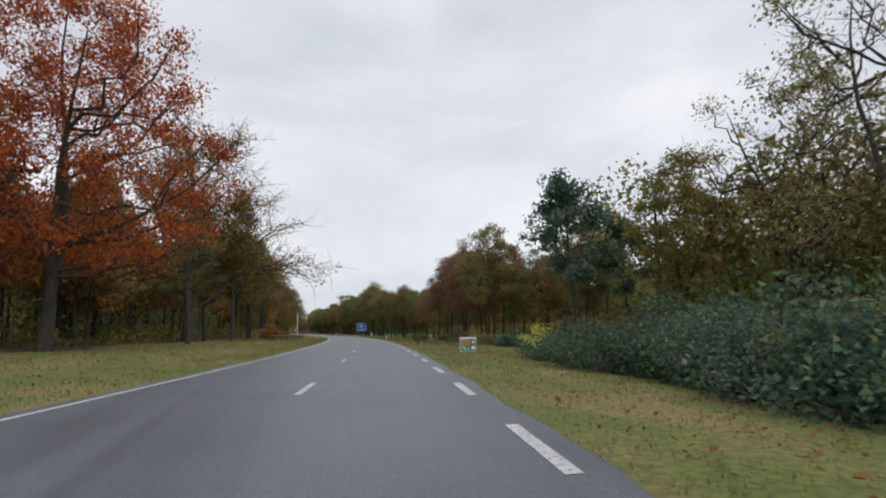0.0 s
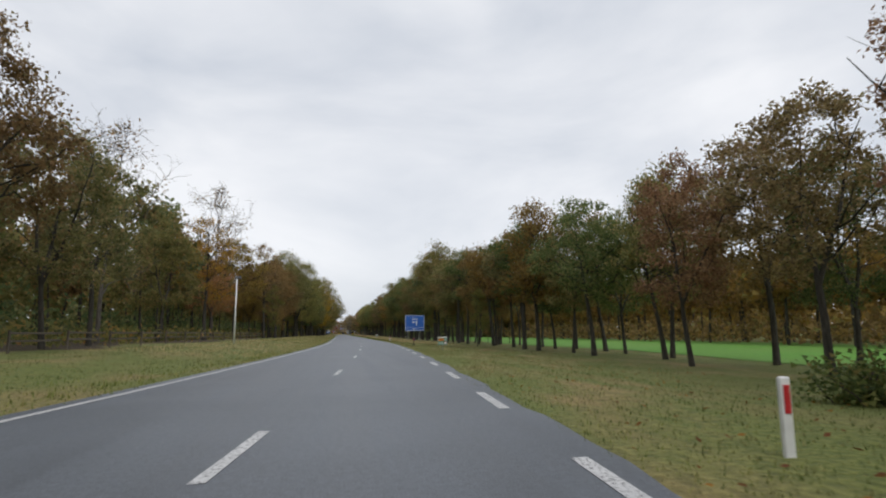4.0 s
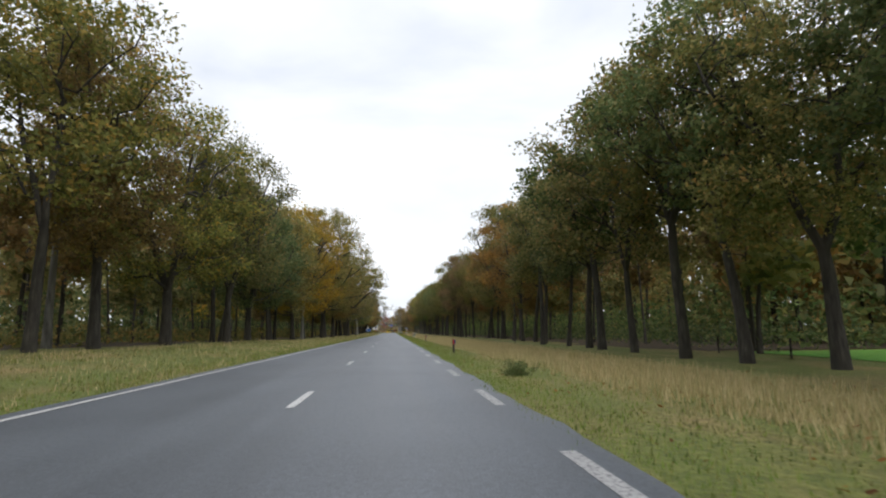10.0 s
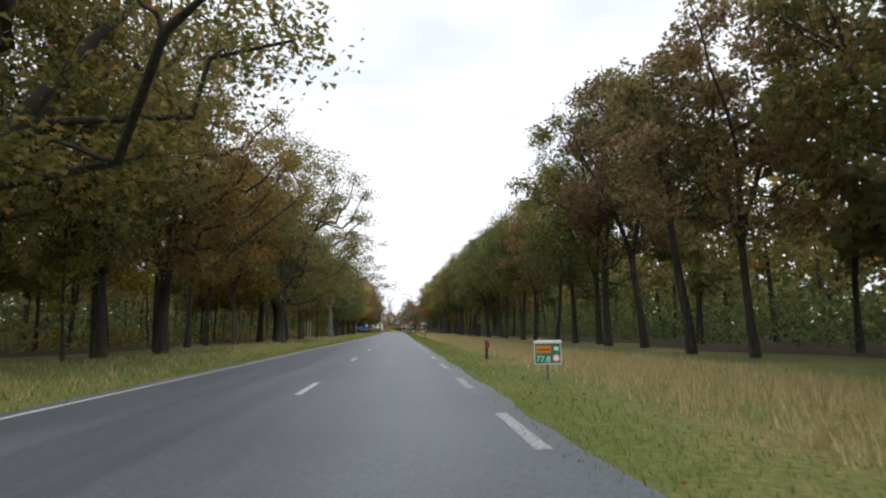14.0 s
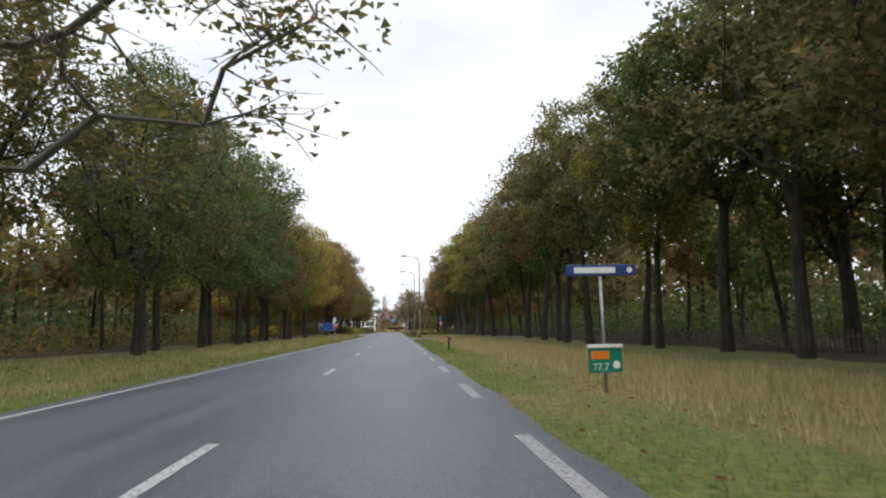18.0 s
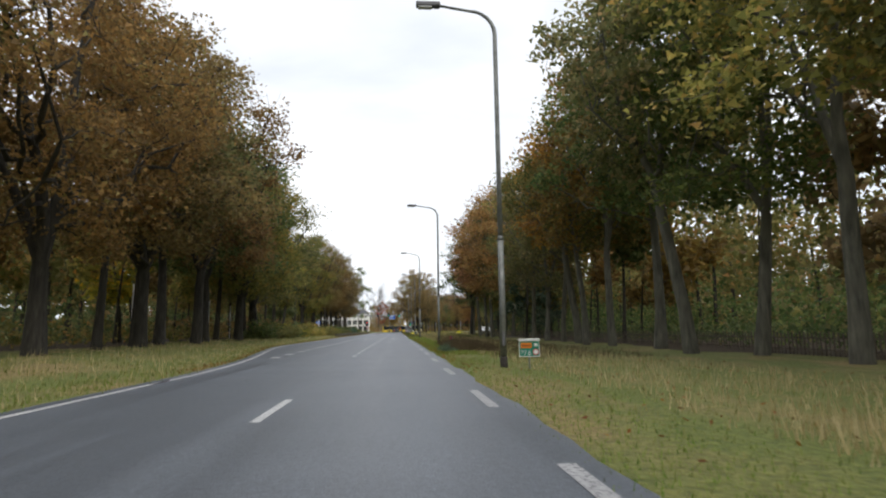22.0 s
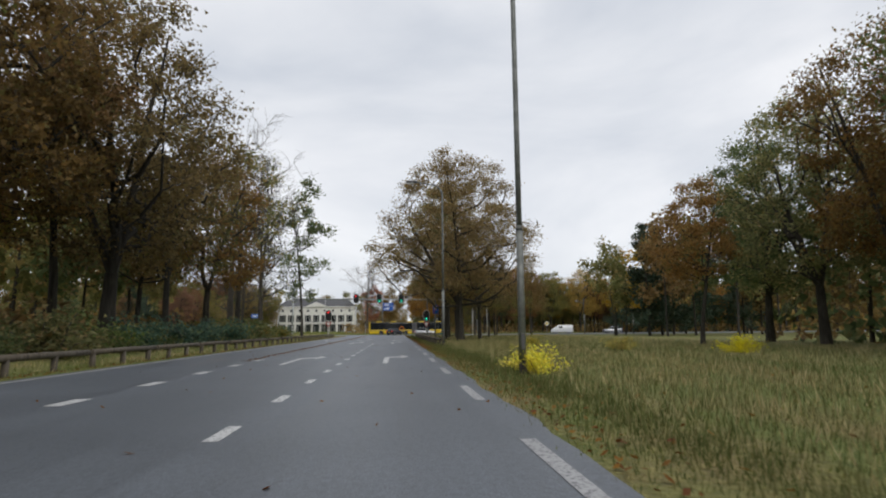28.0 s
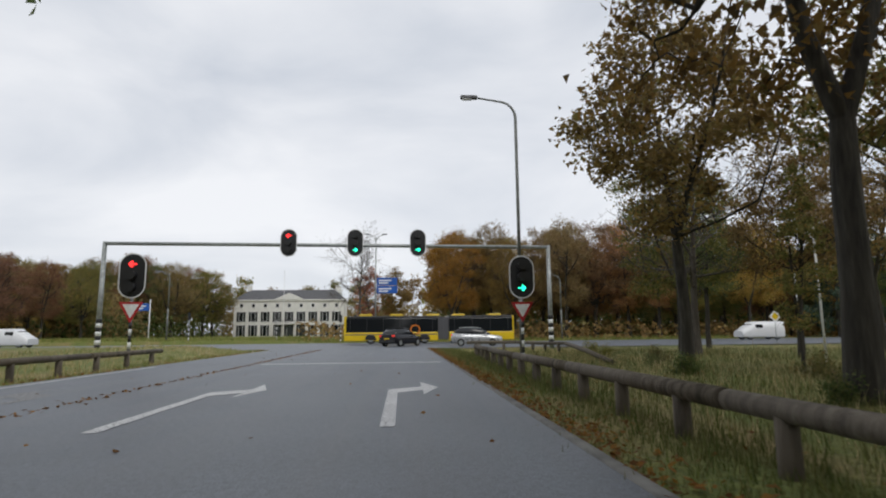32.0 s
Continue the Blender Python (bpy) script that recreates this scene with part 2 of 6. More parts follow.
SOIL, n, l, b = material("forest_floor", 0.95)
fine = noise_of(n, l, 7, 8)
l.new(ramp_of(n, l, fine, (0.3, (0.018, 0.014, 0.009)), (0.5, (0.055, 0.038, 0.020)), (0.65, (0.10, 0.062, 0.028)), (0.8, (0.05, 0.06, 0.02))), b.inputs["Base Color"])
bumped(n, l, b, fine, 1.0, 0.06)

FIELD, n, l, b = material("meadow_grass", 0.9)
fine = noise_of(n, l, 5, 7)
wide = noise_of(n, l, 0.08, 3)
c1 = ramp_of(n, l, fine, (0.3, (0.055, 0.17, 0.012)), (0.6, (0.10, 0.27, 0.020)))
l.new(mixed(n, l, ramp_of(n, l, wide, (0.4, (0, 0, 0)), (0.65, (0.6, 0.6, 0.6))), c1, (0.12, 0.22, 0.03)), b.inputs["Base Color"])

PAVER, n, l, b = material("worn_brown_paving", 0.85)
fine = noise_of(n, l, 14, 6)
l.new(ramp_of(n, l, fine, (0.3, (0.13, 0.115, 0.095)), (0.7, (0.25, 0.225, 0.19))), b.inputs["Base Color"])
bumped(n, l, b, fine, 0.5, 0.01)


def blades(name, *cols):
    m, n, l, b = material(name, 0.8)
    g = n.new("ShaderNodeNewGeometry")
    l.new(ramp_of(n, l, g.outputs["Random Per Island"], *[(k / (len(cols) - 1), c) for k, c in enumerate(cols)]), b.inputs["Base Color"])
    b.inputs["Specular IOR Level"].default_value = 0.2
    t, x = n.new("ShaderNodeBsdfTranslucent"), n.new("ShaderNodeMixShader")
    l.new(b.inputs["Base Color"].links[0].from_socket, t.inputs[0])
    x.inputs[0].default_value = 0.4
    l.new(b.outputs[0], x.inputs[1])
    l.new(t.outputs[0], x.inputs[2])
    l.new(x.outputs[0], n["Material Output"].inputs[0])
    return m


GRASS_GREEN = blades("grass_blades_green", (0.111, 0.146, 0.036), (0.186, 0.226, 0.055), (0.272, 0.281, 0.086), (0.362, 0.322, 0.136))
GRASS_DRY = blades("grass_blades_dry", (0.336, 0.280, 0.129), (0.526, 0.426, 0.218), (0.650, 0.538, 0.314), (0.291, 0.280, 0.101))
GRASS_FRESH = blades("grass_blades_fresh", (0.11, 0.19, 0.035), (0.18, 0.28, 0.05), (0.25, 0.33, 0.07), (0.33, 0.33, 0.12))
GRASS_MOWN = blades("grass_blades_mown", (0.066, 0.092, 0.025), (0.108, 0.137, 0.038), (0.165, 0.168, 0.062), (0.21, 0.185, 0.08))
WEEDS = blades("withered_weed_stalks", (0.06, 0.04, 0.025), (0.11, 0.075, 0.045), (0.16, 0.12, 0.07), (0.10, 0.10, 0.04))
LITTER = blades("fallen_leaves_mixed", (0.10, 0.045, 0.015), (0.20, 0.085, 0.02), (0.30, 0.15, 0.03), (0.16, 0.06, 0.03))

STEEL = plain("galvanised_steel", (0.36, 0.38, 0.37), 0.45, 0.6, 0.35, 5)
STEEL_DULL = plain("weathered_lamp_steel", (0.24, 0.25, 0.235), 0.55, 0.35, 0.4, 4)
LOG = bark_of("weathered_round_timber", (0.045, 0.037, 0.028), (0.115, 0.095, 0.072), (0.19, 0.165, 0.13), 2.5)
POST_WOOD = bark_of("tarred_wood", (0.014, 0.012, 0.010), (0.032, 0.027, 0.022), (0.06, 0.05, 0.04), 6)
BLUE = plain("sign_blue", (0.012, 0.10, 0.42), 0.38, 0, 0.15, 3, 0)
BLUE_DARK = plain("sign_blue_dark", (0.012, 0.045, 0.20), 0.4, 0, 0.15, 3, 0)
WHITE = plain("sign_white", (0.75, 0.76, 0.76), 0.4, 0, 0.15, 5, 0)
RED = plain("sign_red", (0.48, 0.025, 0.03), 0.4, 0, 0.15, 5, 0)
GREEN = plain("sign_green", (0.0, 0.19, 0.12), 0.4, 0, 0.15, 5, 0)
ORANGE = plain("sign_orange", (0.72, 0.20, 0.01), 0.4, 0, 0.15, 5, 0)
YELLOW = plain("paint_yellow", (0.72, 0.50, 0.01), 0.3, 0, 0.12, 2, 0)
BLACK = plain("black_plastic", (0.012, 0.012, 0.013), 0.5, 0, 0.2, 5, 0)
GREY = plain("grey_plastic", (0.12, 0.12, 0.125), 0.5, 0, 0.2, 5, 0)
PLASTER = plain("white_plaster", (0.74, 0.73, 0.69), 0.8, 0, 0.12, 0.8)
SLATE = plain("slate_roof", (0.085, 0.085, 0.09), 0.6, 0, 0.35, 2.5)
GLASS, n, l, b = material("dark_window_glass", 0.06)
b.inputs["Base Color"].default_value = (0.012, 0.014, 0.016, 1)
CAR_DARK = plain("car_paint_dark", (0.012, 0.012, 0.016), 0.18, 0.2, 0.2, 2, 0)
CAR_SILVER = plain("car_paint_silver", (0.42, 0.43, 0.44), 0.25, 0.6, 0.12, 2, 0)
CAR_WHITE = plain("car_paint_white", (0.72, 0.73, 0.73), 0.25, 0, 0.12, 2, 0)
RUBBER = plain("tyre_rubber", (0.012, 0.012, 0.012), 0.8, 0, 0.2, 8)


def glow(name, colour, power):
    m, n, l, b = material(name, 0.3)
    b.inputs["Base Color"].default_value = (*[c * 0.3 for c in colour], 1)
    b.inputs["Emission Color"].default_value, b.inputs["Emission Strength"].default_value = (*colour, 1), power
    return m


LIT_RED = glow("lit_red_signal", (1.0, 0.03, 0.03), 3.0)
LIT_GREEN = glow("lit_green_signal", (0.02, 1.0, 0.55), 2.5)
LIT_TAIL = glow("lit_tail_lamp", (1.0, 0.04, 0.02), 0.6)


# ---- the lie of the land ----
R = 921.86


def cx(y):
    """How far the road's line has swung sideways at y."""
    if y < -300:
        return cx(-300) + 0.344 * (y + 300)
    return 0.0 if y >= 0 else -(R - math.sqrt(R * R - y * y))


def ease(a, b_, v):
    t = min(1.0, max(0.0, (v - a) / (b_ - a)))
    return t * t * (3 - 2 * t)


def left_edge(y):
    return -5.95 - 3.65 * ease(344, 379, y)


def land(s, y):
    """Height of the ground, s metres to the right of the road's line."""
    if 572.5 < y < 600.5:
        return -0.14
    if y < 573 and left_edge(y) + 0.1 < s < 2.05:
        return -0.14
    if s > 0:
        z = -0.03 - 0.3 * ease(4, 10, s) * (1 - ease(50, 110, y)) - 0.12 * ease(3, 6, s) * ease(60, 120, y)
        if y > 430:
            z += 0.1 * ease(4, 9, s)
    else:
        e = left_edge(y)
        z = -0.02 + 0.42 * ease(0.8, 6.5, e - s) * (1 - 0.75 * ease(105, 125, y) * (1 - ease(325, 345, y)))
    if s > 0:
        z = z * (1 - ease(296, 303, y) * (1 - ease(317, 324, y))) - 0.02 * ease(296, 303, y) * (1 - ease(317, 324, y))
        if 302 < y < 318:
            return z
    return z + 0.05 * noise.noise(Vector((s * 0.25, y * 0.12, 0)))


def mesh_of(name, verts, faces, mats, index=None, smooth=False):
    me = bpy.data.meshes.new(name)
    me.from_pydata([tuple(v) for v in verts], [], faces)
    for m in mats:
        me.materials.append(m)
    if index is not None:
        me.polygons.foreach_set("material_index", index)
    if smooth:
        me.polygons.foreach_set("use_smooth", [True] * len(me.polygons))
    me.update()
    return me


def structure(name, me, label, category):
    return tagged(new(name, me), label, category, "", "structure")


def sheet(name, ss, ys, height, m, label, category, kind="structure"):
    verts = [(cx(y) + (s(y) if callable(s) else s), y, height(s(y) if callable(s) else s, y)) for y in ys for s in ss]
    k = len(ss)
    faces = [(j * k + i, j * k + i + 1, (j + 1) * k + i + 1, (j + 1) * k + i) for j in range(len(ys) - 1) for i in range(k - 1)]
    return tagged(new(name, mesh_of(name, verts, faces, [m], smooth=True)), label, category, "", kind)


def side(v):
    return lambda y: left_edge(y) + 5.95 + v if v > -100 else v


left_cuts = [side(v) for v in (-3000, -800, -300, -120, -70, -45, -34, -28, -24, -20, -17.5, -15.5, -14, -12.5, -11.2, -10, -9, -8.2, -7.4, -6.8, -6.3, -5.97, -5.8)]
right_cuts = [0.0, 1.95, 2.1, 2.5, 3, 3.7, 4.5, 5.5, 6.5, 7.6, 8.8, 10, 11.5, 13, 15, 18, 22, 28, 36, 50, 80, 140, 300, 800, 3000]
ground_rows = [-1500, -700, -400, -300] + list(range(-260, 570, 4)) + [570, 572.4, 572.6, 576, 588, 598, 600.4, 600.7, 604, 612, 625, 650, 690, 740, 800, 900, 1100, 1500, 3000]
sheet("ground", left_cuts + right_cuts, ground_rows, land, VERGE, "rough autumn grass verge with dry and mossy patches", "ground")
def floor_edge_left(y):
    return -18.5 + 2 * math.sin(y * 0.21) + math.sin(y * 0.57)


def floor_edge_right(y):
    return 16.8 + 1.2 * math.sin(y * 0.24) + 0.8 * math.sin(y * 0.61)


sheet("forest_floor_left", [lambda y: -66 + 5 * math.sin(y * 0.05) + 2 * math.sin(y * 0.31), -58, -45, -34, -28, -24, lambda y: floor_edge_left(y) - 1.6, floor_edge_left], [y for y in range(-260, 500, 3)],
      lambda s, y: land(s, y) + 0.11 * ease(0, 1.6, floor_edge_left(y) - s) - 0.05, SOIL, "dark woodland floor covered with brown leaf litter", "ground")
sheet("forest_floor_right", [floor_edge_right, lambda y: floor_edge_right(y) + 1.6, 22, 28, 36, 50, lambda y: 58 + 4 * math.sin(y * 0.06) + 2 * math.sin(y * 0.33)], [y for y in range(84, 440, 3)],
      lambda s, y: land(s, y) + 0.11 * ease(0, 1.6, s - floor_edge_right(y)) - 0.05, SOIL, "dark woodland floor covered with brown leaf litter", "ground")
sheet("meadow", [lambda y: 19 + 1.0 * math.sin(y * 0.1), 24, 30, 38, 52], [y for y in range(-150, 84, 4)],
      lambda s, y: land(s, y) + 0.04, FIELD, "bright green mown meadow beyond the roadside trees", "field")


# ---- road and markings ----
def road_z(s, y):
    return 0.0


sheet("road", [left_edge, -3.6, -1.7, 0.2, lambda y: 2.12 + 0.05 * math.sin(y * 0.9) + 0.04 * math.sin(y * 2.3)], [-1400, -600, -320] + [y for y in range(-260, 573, 1)] + [573],
      road_z, ASPHALT, "grey worn asphalt carriageway, slightly damp", "road")
structure("cross_road", mesh_of("cross_road", [(-300, 573, -0.004), (300, 573, -0.004), (300, 600, -0.004), (-300, 600, -0.004)], [(0, 1, 2, 3)], [ASPHALT]),
          "grey asphalt crossing road at the junction", "road")


def mark(name, corners, m, label, z=0.006):
    """A flat painted marking from corners in road coordinates."""
    verts = [(cx(y) + s, y, z) for s, y in corners]
    return structure(name, mesh_of(name, verts, [tuple(range(len(verts)))], [m]), label, "road marking")


def dash(s, y0, y1, w, m, label):
    return mark("lane_dash", [(s - w / 2, y0), (s + w / 2, y0), (s + w / 2, y1), (s - w / 2, y1)], m, label)


left_line = [(y) for y in range(-260, 346, 3)]
sheet("edge_line_left", [-5.61, -5.47], left_line, lambda s, y: 0.006, LINE, "continuous white edge line on the asphalt", "road marking")
sheet("edge_line_far", [lambda y: left_edge(y) + 0.36, lambda y: left_edge(y) + 0.5], [y for y in range(342, 553, 3)], lambda s, y: 0.006, LINE,
      "continuous white edge line beside the turning lane", "road marking")
CENTRE_Y, CENTRE_SHIFT = (-165, -141, -118, -104, -46, 15, 87, 135, 158, 182, 243, 291, 314, 338), (0.8, 0.0, -0.7, -0.1, -0.2, 0.2, -0.1, 0.0, -0.7, -0.5, 0.1, 0.4, -0.3, -0.4)
for k in range(-19, 29):
    end = 12 * k + 2.6 + float(np.interp(12 * k, CENTRE_Y, CENTRE_SHIFT))
    dash(-1.66, end - 2.5, end, 0.14, LINE, "white centre line dash")
EDGE_Y, EDGE_SHIFT = (-172, -149, -126, -102, -47, -11, 37, 50, 105, 152, 243, 333, 346, 460, 484), (2.2, 1.1, 0.2, 0.0, 0.8, 1.3, 1.5, 2.3, 2.7, 2.4, 2.6, 2.9, 3.8, 4.7, 4.2)
for k in range(-43, 83):
    end = 6 * k + float(np.interp(6 * k, EDGE_Y, EDGE_SHIFT))
    if end < 498:
        dash(1.73, end - 2.5, end, 0.18, LINE if end < 45 else LINE_WORN, "white dashed edge line")
for k in range(-27, 22):
    y = 447.7 + 3.435 * k
    dash(-1.74, y - 0.5, y + 0.5, 0.18, LINE if k < 18 else FAINT, "short white lane divider dash")
    if k > -28:
        dash(-5.35, y - 0.5, y + 0.5, 0.42 if k < -8 else 0.3, LINE if k < 10 else FAINT, "broad white block marking between lanes")


def arrow(s, y, m, flip=1):
    """A turn arrow: a stem along the lane that bends to one side and ends in a head."""
    f = flip
    pts = [(s - 0.1, y), (s + 0.1, y), (s + f * 0.1, y + 4.15), (s + f * 0.62, y + 4.6), (s + f * 0.62, y + 3.75), (s + f * 0.98, y + 5.15),
           (s + f * 0.62, y + 6.55), (s + f * 0.62, y + 5.35), (s - f * 0.1, y + 4.85)]
    if f < 0:
        pts[0], pts[1] = pts[1], pts[0]
    stem = [pts[0], pts[1], pts[2], pts[8]]
    bend = [pts[8], pts[2], pts[3], pts[7]]
    head = [pts[4], pts[5], pts[6]]
    verts, faces = [], []
    for quad in (stem, bend, head):
        faces.append(tuple(range(len(verts), len(verts) + len(quad))))
        verts += [(a, b_, 0.007) for a, b_ in quad]
    return structure("turn_arrow", mesh_of("turn_arrow", verts, faces, [m]), "white painted turn arrow on the asphalt", "road marking")


for y, shift in ((403.5, -0.2), (444.2, -0.25), (475.2, 0), (505.3, 0.05), (536.8, 0.1)):
    for s in (-0.1 + shift, -3.8 + shift):
        arrow(s, y, LINE)
    arrow(-7.0, y, FAINT, -1)
for s, w in ((0.22, 1.05), (-3.47, 1.05), (-7.3, 1.0)):
    outer = [(s, 517.8), (s + w, 525.2), (s - w, 525.2)]
    inner = [(s, 519.4), (s + w * 0.78, 524.85), (s - w * 0.78, 524.85)]
    verts = [(a, b_, 0.007) for a, b_ in outer + inner]
    structure("give_way_triangle", mesh_of("give_way_triangle", verts, [(0, 1, 4, 3), (1, 2, 5, 4), (2, 0, 3, 5)], [LINE]),
              "white give way triangle painted on the lane", "road marking")
mark("stop_line", [(-5.4, 552.4), (1.75, 552.4), (1.75, 552.8), (-5.4, 552.8)], LINE, "white stop line before the junction")

# side road on the right
side_road = [(2.0, 303.0), (3.2, 305.2), (6, 306.2), (40, 306.6), (40, 313.4), (8, 314.2), (4, 316.0), (2.4, 317.6), (2.0, 318.6)]
structure("side_road", mesh_of("side_road", [(s, y, 0.004) for s, y in side_road], [tuple(range(len(side_road)))], [PAVER]), "brownish paved side road meeting the carriageway", "road")
mark("side_road_line", [(2.35, 310.9), (14, 310.5), (14, 310.62), (2.35, 311.05)], LINE, "thin white line across the side road mouth", 0.012)
for k in range(7):
    y = 311.7 + 0.75 * k
    mark("give_way_tooth", [(2.3, y), (2.95, y + 0.02), (2.3, y + 0.34)], LINE, "white give way tooth at the side road", 0.012)

KERB = plain("worn_concrete_kerb", (0.19, 0.185, 0.17), 0.9, 0, 0.5, 2.0, 0.5)
sheet("kerb", [2.02, 2.04, 2.16, 2.18], [y for y in range(498, 573)], lambda s, y: 0.02 if 2.03 < s < 2.17 else -0.02, KERB, "flat worn concrete kerb along the asphalt", "kerb")

# ---- trees ----
rng = np.random.default_rng(7)


def tube(verts, faces, pts, radii, sides):
    """A tapered tube along points, added to the lists."""
    pts = np.asarray(pts, float)
    start = len(verts)
    along = np.gradient(pts, axis=0)
    along /= np.linalg.norm(along, axis=1)[:, None] + 1e-9
    for p, t, r in zip(pts, along, radii):
        u = np.cross(t, (0.31, 0.83, 0.46))
        u /= np.linalg.norm(u) + 1e-9
        v = np.cross(t, u)
        for k in range(sides):
            a = 2 * math.pi * k / sides
            verts.append(p + r * (math.cos(a) * u + math.sin(a) * v))
    for j in range(len(pts) - 1):
        for k in range(sides):
            a, b_ = start + j * sides + k, start + j * sides + (k + 1) % sides
            faces.append((a, b_, b_ + sides, a + sides))


def limb(g, start, way, length, n, lift, wiggle):
    """A branch that starts along way, wanders and lifts."""
    pts, d = [np.array(start, float)], np.array(way, float)
    for _ in range(n):
        d = d + g.normal(0, wiggle, 3) + (0, 0, lift)
        d /= np.linalg.norm(d)
        pts.append(pts[-1] + d * length / n)
    return np.array(pts), d


def crown_leaves(g, spots, count, size, spread, pick=None):
    """Many small folded leaves about the given twig points."""
    pick = spots[g.integers(0, len(spots), count) if pick is None else pick]
    c = pick + np.clip(g.normal(0, spread, (count, 3)), -1.6 * spread, 1.6 * spread) * (1, 1, 0.8)
    a = g.normal(0, 1, (count, 3))
    a /= np.linalg.norm(a, axis=1)[:, None]
    b_ = np.cross(a, g.normal(0, 1, (count, 3)))
    b_ /= np.linalg.norm(b_, axis=1)[:, None]
    s = size * g.uniform(0.55, 1.25, (count, 1))
    w = g.uniform(0.28, 0.5, (count, 1))
    lift = np.cross(a, b_) * s * g.uniform(-0.25, 0.25, (count, 1))
    v = np.stack([c - a * s * 0.55, c + b_ * s * w * 1.5 + lift, c + a * s * 0.5 - b_ * s * 0.25], 1).reshape(-1, 3)
    f = np.arange(3 * count).reshape(-1, 3)
    return v, f


def crown_clumps(g, count, height, clear, spread, lump):
    """Middles of the leaf masses that make up a crown, more of them near its skin, kept apart from one another."""
    low, high = height * clear + lump * 0.5, height - lump * 0.7
    swell = g.uniform(0, 6.28, 4)
    found, gap = [], 1.15 * lump
    for attempt in range(count * 60):
        if len(found) >= count:
            break
        u, az = g.random(), g.uniform(0, 6.28)
        wide = spread * math.sin(math.pi * (0.14 + 0.80 * u ** 0.85)) ** 0.65
        wide *= 1 + 0.14 * math.sin(2 * az + swell[0]) + 0.12 * math.sin(3 * az + 5 * u + swell[1]) + 0.10 * math.sin(9 * u + swell[2])
        r = max(0.0, wide - lump * 0.6) * g.random() ** 0.38
        c = np.array((r * math.cos(az), r * math.sin(az), low + (high - low) * u - 0.06 * r * (1 - u)))
        if attempt % count == count - 1:
            gap *= 0.97
        if all(np.linalg.norm(c - q) > gap for q in found):
            found.append(c)
    return np.array(found)


def spread_limbs(g, verts, faces, axes, clumps, trunk, limbs, twigs, lump, sides):
    """Main limbs from the trunk to the outer masses, and branches from these to the rest."""
    out = np.hypot(clumps[:, 0], clumps[:, 1]) + 0.25 * clumps[:, 2] + g.normal(0, 0.6, len(clumps))
    order = np.argsort(-out)
    nodes, sizes = [], []
    for rank, i in enumerate(order):
        c = clumps[i]
        if rank < limbs:
            axis = min(axes, key=lambda a: float(np.min(np.linalg.norm(a[:, :2] - c[:2], axis=1) + 0.4 * np.abs(a[:, 2] - c[2]))))
            z = max(axis[0][2] * 0.98 if len(axes) > 1 else axis[-1][2] * 0.3, c[2] - 0.25 * axis[-1][2] * g.uniform(0.35, 0.8) - 0.35 * np.hypot(c[0], c[1]) * g.uniform(0.3, 0.9))
            z = min(z, axis[-1][2])
            start = np.array([np.interp(z, axis[:, 2], axis[:, k]) for k in range(3)])
            r0 = max(0.035, trunk * 0.36 * min(1.0, np.linalg.norm(c - start) / 5))
        else:
            pool = np.array(nodes)
            k = int(np.argmin(np.linalg.norm(pool - c, axis=1) + 0.8 * np.maximum(0, pool[:, 2] - c[2])))
            start, r0 = pool[k], max(0.02, sizes[k] * 0.7)
        d = c - start
        bend = np.array((0, 0, -0.12 if rank < limbs else 0.05)) * np.linalg.norm(d) + g.normal(0, 0.07, 3) * np.linalg.norm(d)
        pts = np.array([start + d * t + bend * 4 * t * (1 - t) + (g.normal(0, 0.05, 3) * np.linalg.norm(d) if 0 < t < 1 else 0) for t in (0, 0.2, 0.4, 0.6, 0.8, 1.0)])
        tube(verts, faces, pts, np.linspace(r0, max(0.012, r0 * 0.3), 6), sides)
        nodes += list(pts[2:])
        sizes += list(np.linspace(r0, r0 * 0.3, 6)[2:])
        for _ in range(twigs + 2):
            w = g.normal(0, 1, 3) + d / (np.linalg.norm(d) + 1e-6) * 0.8
            w /= np.linalg.norm(w)
            tw, _e = limb(g, pts[g.integers(3, 6)], w, lump * g.uniform(0.8, 1.5), 3, 0.03, 0.25)
            tube(verts, faces, tw, np.linspace(0.022, 0.006, 4), 3)


def clump_leaves(g, clumps, leaves, size, lump):
    """Leaves thronged in flattened, ragged masses about the middles."""
    pick = g.integers(0, len(clumps), leaves)
    way = g.normal(0, 1, (leaves, 3))
    way /= np.linalg.norm(way, axis=1)[:, None]
    own = lump * g.uniform(0.7, 1.3, len(clumps))[pick]
    phase = g.uniform(0, 6.28, (len(clumps), 2))[pick]
    ragged = 1 + 0.28 * np.sin(4 * way[:, 0] + 3 * way[:, 2] + phase[:, 0]) + 0.22 * np.sin(7 * way[:, 1] - 4 * way[:, 2] + phase[:, 1])
    r = own * ragged * g.random(leaves) ** 0.45
    spots = clumps[pick] + way * r[:, None] * (1, 1, 0.72)
    return crown_leaves(g, spots, leaves, size, 0.05, np.arange(leaves))


